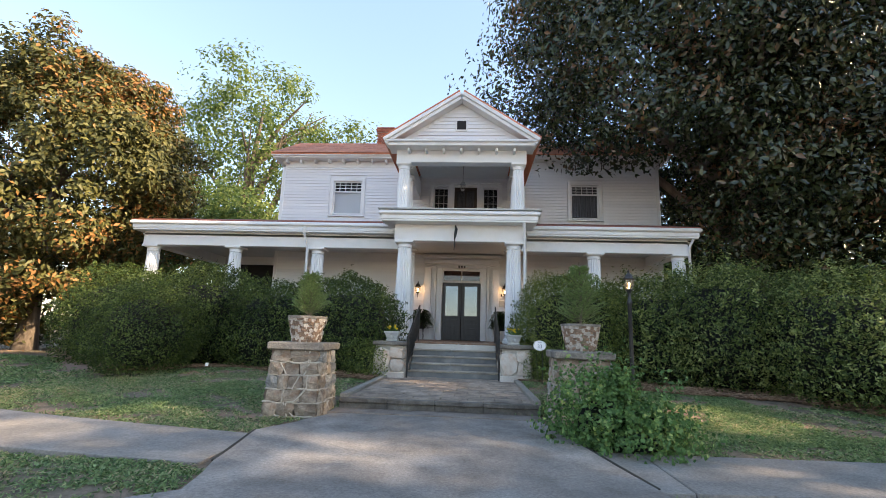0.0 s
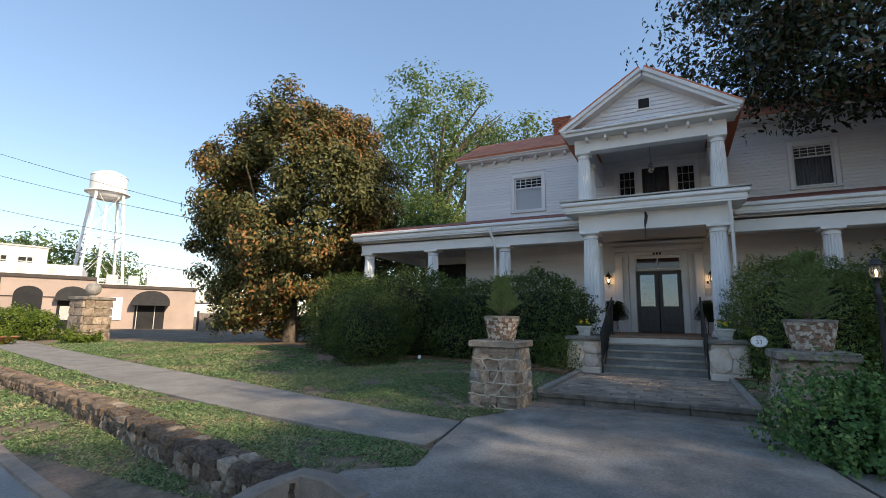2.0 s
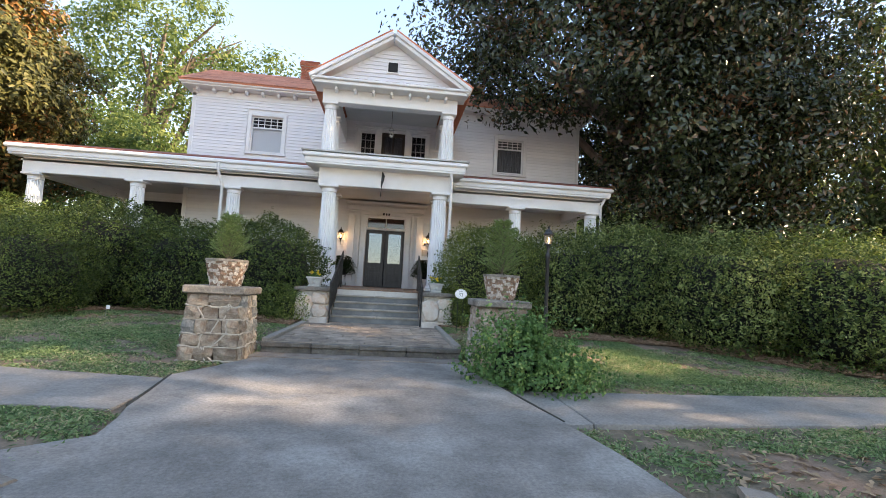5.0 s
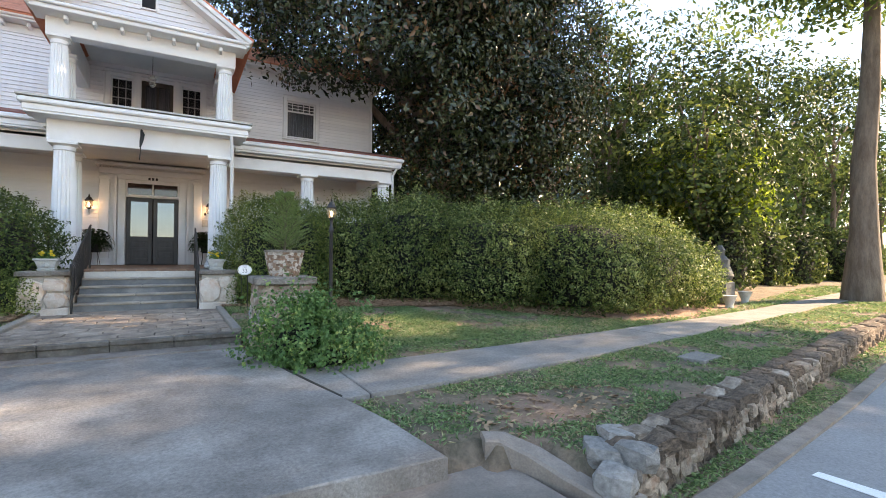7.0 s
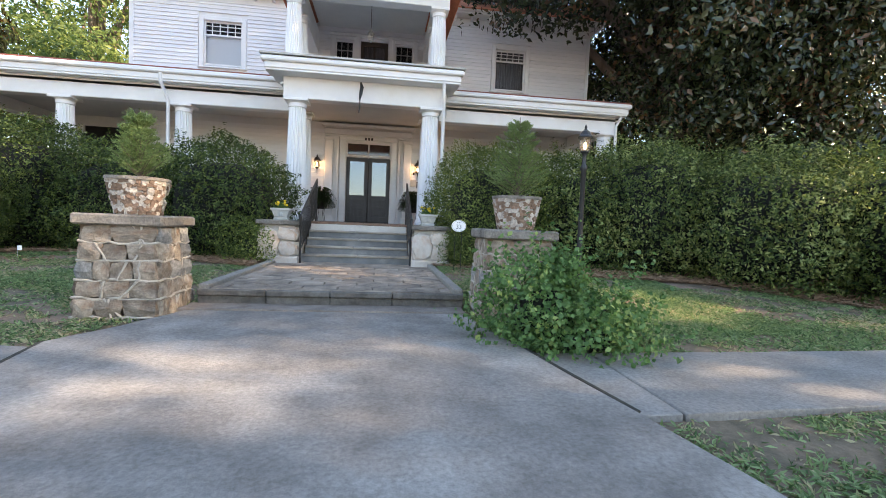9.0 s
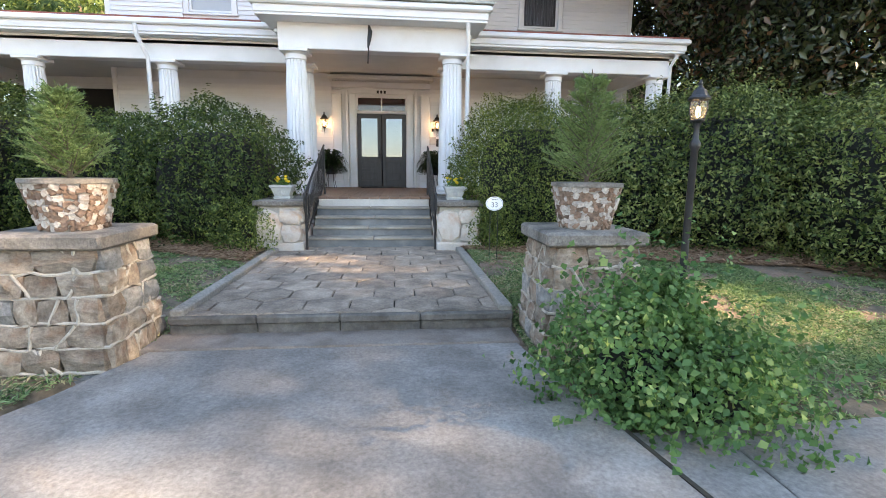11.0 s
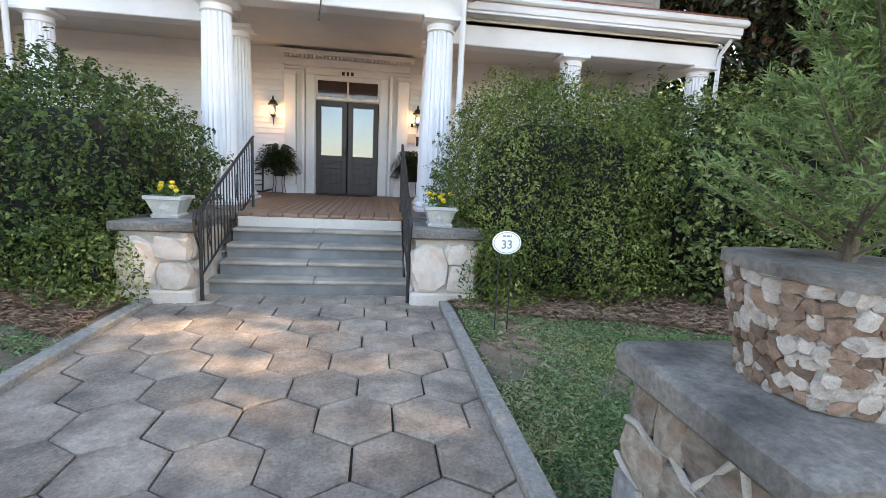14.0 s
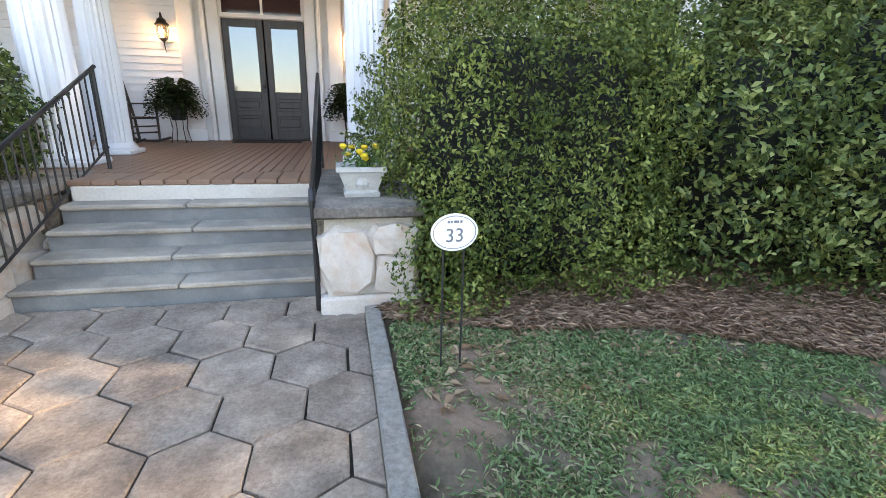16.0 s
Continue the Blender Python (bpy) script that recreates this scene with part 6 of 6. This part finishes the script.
tree("street_tree", "large street tree with a thick ridged trunk by the sidewalk", 21.4, 8.2, 0.46, 9, ((21.8, 7.6, 15.2), (5.2, 6.4, 4.4)), LEAF_TREE, 0.28, 340, 70, 10, shell=0.3, clump_r=1.7, limbs=14, low=0.8)
tree("maple_tree", "yellow-green maple in the wood beside the hedge", 22.5, 14.5, 0.16, 3, ((22.5, 14.5, 5.4), (3.2, 3.0, 2.8)), LEAF_MAPLE, 0.2, 260, 60, 12, shell=0.3, clump_r=1.0)
# unseen tree across the street, added to shade the slab and road
tree("street_tree", "large street tree with a thick ridged trunk by the sidewalk", 31.0, -9.5, 0.5, 8, ((28.5, -4.6, 14.3), (8.5, 7.4, 4.6)), LEAF_TREE, 0.3, 640, 66, 11, shell=0.3, clump_r=1.7, limbs=12, low=0.8)
rnd = random.Random(21)
for k, (x, y, hgt) in enumerate(((19.5, 17.5, 15), (22.0, 20.0, 17), (25.5, 17.5, 16), (29.5, 15.5, 15), (33.0, 19.0, 17), (36.5, 14.5, 15), (18.0, 24.0, 18), (27.0, 25.0, 18), (12.0, 27.0, 17), (41.0, 18.0, 17), (47.0, 15.5, 16), (35.0, 27.0, 18), (20.5, 13.2, 10))):
    tree("wood_tree", "slender tree in the shady wood beside the house", x, y, 0.14 + 0.08 * rnd.random(), 6, ((x, y, hgt * 0.62), (3.6, 3.4, hgt * 0.38)), LEAF_WOOD, 0.3, 76, 55, 30 + k, shell=0.25, clump_r=1.6, limbs=7, group="wood trees")
for k, (x, y, w) in enumerate(((16.0, 14.0, 1.5), (18.5, 15.5, 1.8), (23.0, 17.0, 2.0), (28.0, 18.0, 2.0), (33.0, 17.0, 2.0), (19.0, 20.0, 2.2), (25.0, 21.5, 2.2), (38.0, 19.0, 2.4), (21.0, 12.6, 1.3), (25.5, 13.6, 1.6), (30.0, 14.2, 1.8), (36.0, 14.6, 2.0), (42.0, 16.0, 2.4), (48, 18, 3.0), (31, 22, 2.6))):
    shrub("understorey_shrub", "loose shrub in the shady wood", "shrub", [((x, y, 1.9), (w, w * 0.8, 1.9), 2.2)], LEAF_WOOD, 0.2, 130, "wood shrubs")


# ---- grass ----
def grass(name, x0, x1, y0, y1, n, tall, seed):
    rng = np.random.default_rng(seed)
    x, y = rng.uniform(x0, x1, n), rng.uniform(y0, y1, n)
    bare = np.sin(x * 2.1 + 1.7 * np.sin(y * 1.3)) * np.sin(y * 2.7 + 1.1 * np.sin(x * 1.9))
    ok = (y > walk_top(x) + 0.02) | ((y < walk_low(x) - 0.02) & (y > wall_line(x) + 0.36)) | ((y > road_edge(x) + 0.13) & (y < wall_line(x) - 0.02))
    ok &= ~((x > np.interp(y, [4.6, 5.3, 6.3, 7.75, 8.5], [-2.0, -1.86, -2.04, -2.24, -1.7])) & (x < np.interp(y, [4.2, 5.84, 7.26, 8.6], [2.38, 2.12, 1.83, 1.5])) & (y < 8.64))
    ok &= ~((x > -2.85) & (x < 2.95) & (y < np.where(x > 0, 4.3, 4.6)))
    ok &= ~((x > TX0 - 0.06) & (x < TX1 + 0.05) & (y > 8.1))
    lim = np.where(x < 0, mulch_l(x), mulch_r(x))
    ok &= y < lim + rng.normal(0, 0.12, n)
    fine = np.sin(x * 7.3 + 2.1 * np.sin(y * 5.1)) * np.sin(y * 8.7 + 1.7 * np.sin(x * 6.3))
    ok &= (bare + 0.6 * fine + rng.normal(0, 0.35, n)) < 0.36
    dirt = ((x - 3.9) / 1.0) ** 2 + ((y - 4.75) / 0.42) ** 2
    ok &= (dirt > 1) | (rng.uniform(0, 1, n) < 0.12)
    x, y = x[ok], y[ok]
    n = len(x)
    p = np.stack([x, y, height(x, y) + rng.uniform(0.004, 0.45, n) * tall], 1)
    v, f = leaves(p, np.tile([[0, 0, 1.0]], (n, 1)) + rng.normal(0, 0.5, (n, 3)), tall, 0.26, 0.8, 0.2)
    ob = new(name, big_mesh(name, v, f, BLADE))
    tagged(ob, "short patchy green lawn grass", "grass", kind="stuff")


grass("lawn_grass", 1.4, 5.5, 8.0, 12.4, 130000, 0.05, 1)
grass("lawn_grass", -8, -1.5, 4.3, 13, 150000, 0.06, 2)
grass("lawn_grass", 2.2, 10, 3.3, 10.5, 130000, 0.06, 3)
grass("lawn_grass", -26, -8, 4.6, 14.5, 110000, 0.1, 4)
grass("lawn_grass", 10, 30, 4.3, 12.0, 80000, 0.1, 5)


def litter(name, n, seed, where):
    rng = np.random.default_rng(seed)
    p = []
    for x0, x1, y0, y1, share in where:
        m = int(n * share)
        x, y = rng.uniform(x0, x1, m), rng.uniform(y0, y1, m)
        p.append(np.stack([x, y, height(x, y) + 0.012], 1))
    p = np.concatenate(p)
    keep = ~((p[:, 0] > TX0 - 0.1) & (p[:, 0] < TX1 + 0.1) & (p[:, 1] > 8.1))
    p = p[keep]
    v, f = leaves(p, np.tile([[0, 0, 1.0]], (len(p), 1)), 0.09, 0.45, 0.25)
    tagged(new(name, big_mesh(name, v, f, LITTER)), "scattered dry brown leaves under the hedges", "leaf litter", kind="stuff")


litter("leaf_litter", 1300, 3, ((1.6, 5.5, 11.6, 12.4, 0.12), (1.5, 6.5, 11.2, 12.4, 0.34), (-6, -1.6, 11.8, 13.0, 0.3), (5, 12, 8.6, 11, 0.15), (2.9, 5.0, 4.3, 5.3, 0.14), (-26, -12, 12.5, 18, 0.2)))


def mulch_bed(name, x0, x1, lim, y1):
    b = Build()
    xs = np.arange(x0, x1 + 0.01, 0.4)
    rows = 8
    for x in xs:
        lo = float(lim(x)) - 0.05 + 0.1 * math.sin(x * 3.1)
        for k in range(rows + 1):
            y = lo + (y1 - lo) * k / rows
            b.v.append((x, y, float(height(x, y)) + 0.004 + 0.012 * min(1, k)))
    for i in range(len(xs) - 1):
        for k in range(rows):
            q = i * (rows + 1) + k
            b.f.append((q, q + rows + 1, q + rows + 2, q + 1))
    single(name, b, MULCH, "bed of reddish pine-straw mulch under the hedge", "mulch", "structure", smooth=True)


def straw(name, x0, x1, lim, back, n, seed):
    rng = np.random.default_rng(seed)
    x = rng.uniform(x0, x1, n)
    y = lim(x) + rng.uniform(-0.12, 1.0, n) * back
    p = np.stack([x, y, height(x, y) + 0.02 + rng.uniform(0, 0.02, n)], 1)
    v, f = leaves(p, np.tile([[0, 0, 1.0]], (n, 1)), 0.14, 0.045, 0.3)
    tagged(new(name, big_mesh(name, v, f, STRAW)), "loose reddish pine straw under the hedge", "pine straw", kind="stuff")


straw("pine_straw", 1.55, 9.0, mulch_r, 1.3, 26000, 5)
straw("pine_straw", -8.0, -1.7, mulch_l, 1.6, 16000, 6)
mulch_bed("mulch_bed_left", -12, -1.66, mulch_l, 15.9)
mulch_bed("mulch_bed_right", 1.5, 15, mulch_r, 15.9)

# ---- far things ----
def water_tower(x, y):
    t = thing("water_tower", "white steel water tower on braced legs", "water tower", (x, y, 0))
    R, top = 3.0, 24.9
    part("tank", Build().lathe([(0.4, top - 1.2), (2.0, top - 0.9), (R - 0.2, top - 0.3), (R, top), (R, top + 3.5), (R + 0.12, top + 3.6), (R - 0.4, top + 4.1), (1.4, top + 4.7), (0.2, top + 4.9)], (x, y, 0), 32), TANK, t, "", True)
    part("walkway", Build().lathe([(R + 0.1, top + 0.2), (R + 0.7, top + 0.25), (R + 0.7, top + 0.4), (R + 0.1, top + 0.45)], (x, y, 0), 32), TANK, t)
    part("riser_pipe", Build().tube([(x, y, 0), (x, y, top - 2)], 0.3, 12), TANK, t, "", True)
    feet = []
    for k in range(4):
        a = k * math.pi / 2 + 0.5
        f, h = Vector((x + math.cos(a) * 5.6, y + math.sin(a) * 5.6, 0)), Vector((x + math.cos(a) * R, y + math.sin(a) * R, top + 0.5))
        feet.append((f, h))
        part("leg", Build().tube([f, h], 0.26, 10), TANK, t, "", True)
    for k in range(4):
        (a, b), (c, d) = feet[k], feet[(k + 1) % 4]
        for u in (0.33, 0.66):
            part("strut", Build().tube([a.lerp(b, u), c.lerp(d, u)], 0.11, 6), TANK, t)
        for u0, u1 in ((0.0, 0.33), (0.33, 0.66), (0.66, 1.0)):
            part("tie_rod", Build().tube([a.lerp(b, u0), c.lerp(d, u1)], 0.04, 5), TANK, t)
            part("tie_rod", Build().tube([a.lerp(b, u1), c.lerp(d, u0)], 0.04, 5), TANK, t)


water_tower(-98.0, 50.9)


def local(o, ang):
    """Placement of a building: its front runs along local x, its depth along local y."""
    return Matrix.Translation(o) @ Matrix.Rotation(ang, 4, "Z")


def far_part(name, b, mat, parent, m, label="", smooth=False):
    b.v = [tuple(m @ Vector(p)) for p in b.v]
    return part(name, b, mat, parent, label, smooth)


def arch(x0, x1, z0, spring, rise, y0, y1, b, n=10):
    """A solid of arched outline."""
    pts = [(x0, z0), (x1, z0)] + [((x0 + x1) / 2 + (x1 - x0) / 2 * math.cos(math.pi * k / n), spring + rise * math.sin(math.pi * k / n)) for k in range(n + 1)]
    k = len(pts)
    return b.add([(x, y0, z) for x, z in pts] + [(x, y1, z) for x, z in pts], [tuple(range(k)), tuple(reversed(range(k, 2 * k)))] + [(i, i + k, (i + 1) % k + k, (i + 1) % k) for i in range(k)])


def shop():
    o = (-41.7, 16.4, 0.3)
    s = thing("shop_building", "low pink stucco shop with arched openings and dark trim", "building", o)
    m = local(o, 1.08) @ Matrix.Diagonal((0.62, 1, 1, 1))
    far_part("wall", Build().box((-5, 0, 0), (8.6, 12, 4.3)).box((8.6, 1.2, 0), (20.0, 12, 3.9)), STUCCO, s, m)
    far_part("parapet", Build().box((-5, 2.0, 4.3), (7, 12, 5.4)).box((8.6, 1.25, 3.9), (20.0, 2.0, 4.05)), WHITEWASH, s, m)
    far_part("trim", Build().box((-5.1, -0.12, 4.2), (8.7, 0, 4.45)).box((8.6, 1.08, 3.75), (20.1, 1.2, 4.0)).box((-0.3, -0.1, 0), (0.0, 0, 4.2)), DARK_WOOD, s, m)
    for z in (1.4, 2.8):
        far_part("band", Build().box((0.05, -0.04, z), (8.6, 0.0, z + 0.08)), DARK_WOOD, s, m)
    far_part("arched_window", arch(1.2, 3.8, 1.0, 3.0, 0.6, -0.06, 0.2, Build()), DARK_ROOM, s, m, "dark arched window")
    far_part("arched_door", arch(5.2, 8.0, 0.05, 2.5, 0.6, -0.06, 0.2, Build()), DARK_ROOM, s, m, "dark arched doorway")
    far_part("awning", arch(5.0, 8.2, 2.6, 2.9, 0.75, -0.7, 0.0, Build()), AWNING, s, m, "black rounded awning")
    far_part("door_frame", Build().box((6.55, -0.12, 0.05), (6.65, -0.07, 2.6)).box((5.5, -0.12, 1.2), (6.5, -0.07, 2.2)), POT, s, m)
    far_part("arched_door", arch(13.0, 16.4, 0.05, 2.3, 0.9, 1.1, 1.4, Build()), DARK_ROOM, s, m, "dark arched doorway")
    far_part("awning", arch(12.6, 16.8, 2.4, 2.7, 0.9, 0.2, 1.2, Build()), AWNING, s, m, "black rounded awning")
    far_part("door_frame", Build().box((13.2, 1.04, 0.05), (13.3, 1.09, 2.5)).box((15.2, 1.04, 0.05), (15.3, 1.09, 2.5)).box((13.3, 1.04, 2.4), (15.2, 1.09, 2.5)), POT, s, m)
    far_part("poster", Build().box((10.2, 1.1, 1.2), (11.6, 1.2, 3.0)), BLIND, s, m, "pale framed poster")
    for x in (1.0, 4.0):
        far_part("vent_fan", Build().tube([(x, 1.9, 4.85), (x, 2.0, 4.85)], 0.35, 12), GREY_METAL, s, m, "round wall vent")
    for x in (9.5, 12.0, 14.2):
        far_part("roof_unit", Build().box((x, 4, 3.9), (x + 1.4, 5.2, 5.0), 0.05), GREY_METAL, s, m, "grey rooftop air unit")
    for k in range(8):
        far_part("canopy_post", Build().box((20.2 + k * 1.0, 2, 2.8), (20.9 + k * 1.0, 8, 3.0)), GREY_METAL, s, m)


shop()


def board_fence():
    o = (-31.5, 24.3, 0.25)
    f = thing("board_fence", "grey wooden screen fence beside the shop", "fence", o)
    m = local(o, 0.62)
    for k in range(20):
        far_part("slat", Build().box((0.0 + k * 0.2, 0, 0), (0.19 + k * 0.2, 0.03, 1.9 + 0.03 * math.sin(k * 1.7))), FENCE_WOOD, f, m)
    for x in (0, 1.3, 2.6, 3.9):
        far_part("post", Build().box((x, -0.1, 0), (x + 0.14, 0, 2.05)), DARK_WOOD, f, m)


board_fence()


def brick_block():
    o = (-109.8, 26.6, 0)
    b = thing("brick_building", "tall red and white brick mill building in the distance", "building", o)
    m = local(o, math.atan2(18.6, 5.6))
    far_part("wall", Build().box((-14, 0, 0), (8, 14, 14.6)), MILL_BRICK, b, m)
    far_part("painted_wall", Build().box((8, 0.2, 0), (19.5, 14, 13.9)), WHITEWASH, b, m, "white painted brick wall")
    far_part("coping", Build().box((-14.2, -0.2, 14.6), (8.2, 14, 15.0)).box((8.2, 0, 13.9), (19.7, 14, 14.2)), POT, b, m)
    for k in range(9):
        x = -12.5 + k * 3.5
        for z in (9.6,):
            w = far_part("window", Build().box((x, -0.1, z), (x + 1.9, 0.35, z + 2.4)), WHITEWASH if k < 5 else DARK_ROOM, b, m)
            far_part("mullion", Build().box((x + 1.0, -0.16, z), (x + 1.2, -0.1, z + 2.4)).box((x, -0.16, z + 1.5), (x + 1.9, -0.1, z + 1.7)), POT, w, m)


brick_block()


def gate_pier(x, y):
    z = float(height(x, y))
    p = thing("gate_pier", "stone gate pier topped with a round ball", "stone pier", (x, y, z))
    rnd = random.Random(6)
    part("core", Build().box((x - 0.6, y - 0.6, z), (x + 0.6, y + 0.6, z + 2.0), 0.04), MORTAR, p)
    for r in range(5):
        for side in range(4):
            for u in (-0.4, 0.0, 0.4):
                at = {0: (x + u, y - 0.6), 1: (x + 0.6, y + u), 2: (x + u, y + 0.6), 3: (x - 0.6, y + u)}[side]
                place("stone", rnd.choice(STONES), p, (*at, z + 0.2 + r * 0.4), (0.42, 0.2, 0.4), (0, rnd.uniform(-0.1, 0.1), side * math.pi / 2))
    part("cap", Build().box((x - 0.75, y - 0.75, z + 2.0), (x + 0.75, y + 0.75, z + 2.16), 0.03), CAP, p)
    part("ball", Build().lathe([(0.16, 2.16), (0.12, 2.24)] + [(0.34 * math.sin(math.pi * k / 10), 2.56 - 0.34 * math.cos(math.pi * k / 10)) for k in range(1, 10)] + [(0.01, 2.9)], (x, y, z), 20), STONE_GREY, p, "grey stone ball", True)


gate_pier(-26.0, 14.4)
bowl = thing("bowl_planter", "wide terracotta bowl planted with low shrubs", "planter", (-27.5, 11.4, 0.5))
part("bowl", Build().lathe([(0.35, 0), (0.75, 0.3), (0.85, 0.36), (0.8, 0.4), (0.2, 0.38)], (-27.5, 11.4, 0.5), 20), TERRACOTTA, bowl, "", True)
for k, (x, y, w, hh) in enumerate(((-27.5, 11.4, 0.8, 0.5), (-31.5, 13.5, 1.5, 1.2), (-29.5, 14.0, 0.9, 1.1), (-35, 14.0, 2.2, 0.9), (-40, 15.0, 2.5, 0.9), (-25.2, 13.7, 1.0, 0.4))):
    shrub("bed_shrub", "light green shrub in the bed by the shop", "shrub", [((x, y, 0.6 + hh * 0.6), (w, w * 0.7, hh * 0.7), 2.2)], LEAF_MAPLE, 0.14, 220, "shop shrubs")
rnd = random.Random(9)
for k in range(30):
    a = radians(62 + k * 3.6 if k < 16 else -10 - (k - 16) * 4.5)
    d = 130 + 30 * rnd.random()
    x, y = -math.sin(a) * d, math.cos(a) * d
    if k >= 16:
        x, y = -math.sin(a) * 75, math.cos(a) * 75
    h = 15 + 5 * rnd.random()
    tree("distant_tree", "rounded green tree in the distance", x, y, 0.5, 4, ((x, y, h * 0.52), (9, 9, h * 0.5)), LEAF_TREE, 0.9, 130, 26, 60 + k, shell=0.5, clump_r=3.2, limbs=4, group="distant trees")


def cable(a, b, sag, r=0.025):
    pts = [Vector(a).lerp(Vector(b), k / 16) - Vector((0, 0, sag * 4 * (k / 16) * (1 - k / 16))) for k in range(17)]
    single("power_cable", Build().tube(pts, r, 5, False), BLACK, "black overhead cable crossing the sky", "cable", group="overhead cables")


for a, b in (((-44.26, 11.3, 10.04), (-14.84, 15.88, 4.45)), ((-44.21, 11.52, 8.16), (-14.79, 15.93, 3.37)), ((-44.37, 10.81, 14.28), (-14.91, 15.81, 5.83)), ((-44.32, 11.02, 12.49), (-14.89, 15.83, 5.5))):
    cable(a, b, 0.3, 0.012)


def car(x, y, turn):
    c = new("parked_car")
    tagged(c, "silver car parked at the kerb down the street", "car")
    side = [(-2.2, 0.35), (2.2, 0.35), (2.25, 0.7), (2.1, 0.88), (1.1, 0.98), (0.5, 1.42), (-1.3, 1.45), (-2.05, 0.98), (-2.25, 0.85)]
    n = len(side)
    b = Build().add([(px, sy * (0.85 if pz < 1.1 else 0.68), pz) for sy in (-1, 1) for px, pz in side], [tuple(range(n)), tuple(reversed(range(n, 2 * n)))] + [(i, i + n, (i + 1) % n + n, (i + 1) % n) for i in range(n)])
    ob = new("body", b.mesh("body", CAR_PAINT))
    ob.parent = c
    w = new("windows", Build().box((-1.25, -0.8, 1.02), (0.6, 0.8, 1.36), 0.1).mesh("windows", DOOR_GLASS))
    w.parent = c
    for px in (-1.35, 1.4):
        for sy in (-0.85, 0.85):
            ty = new("tyre", Build().tube([(px, sy - 0.1, 0.33), (px, sy + 0.1, 0.33)], 0.33, 18).mesh("tyre", RUBBER))
            ty.parent = c
            rm = new("rim", Build().tube([(px, sy - 0.11, 0.33), (px, sy + 0.11, 0.33)], 0.2, 12).mesh("rim", GREY_METAL))
            rm.parent = ty
    c.matrix_basis = pose(x, y, ROAD_Z, 0, 0, turn)


car(39.0, 7.6, 8)


def garden_statue(x, y):
    z = float(height(x, y))
    b = Build().box((x - 0.3, y - 0.3, z), (x + 0.3, y + 0.3, z + 0.7), 0.06).lathe([(0.28, 0.7), (0.34, 0.85), (0.24, 1.15), (0.27, 1.32), (0.13, 1.45), (0.11, 1.52), (0.15, 1.64), (0.06, 1.78)], (x, y, z), 14, 0, 0.05)
    single("garden_statue", b, BRONZE, "dark weathered stone garden figure beside the hedge", "statue", smooth=True)


garden_statue(15.3, 9.6)
for x, y in ((14.6, 8.95), (16.3, 9.4)):
    z = float(height(x, y))
    g = thing("garden_pot", "small pale stone pot beside the garden figure", "flower pot", (x, y, z), "garden pots")
    part("pot", Build().lathe([(0.12, 0), (0.1, 0.08), (0.2, 0.34), (0.22, 0.36), (0.05, 0.34)], (x, y, z), 14), POT, g, "", True)
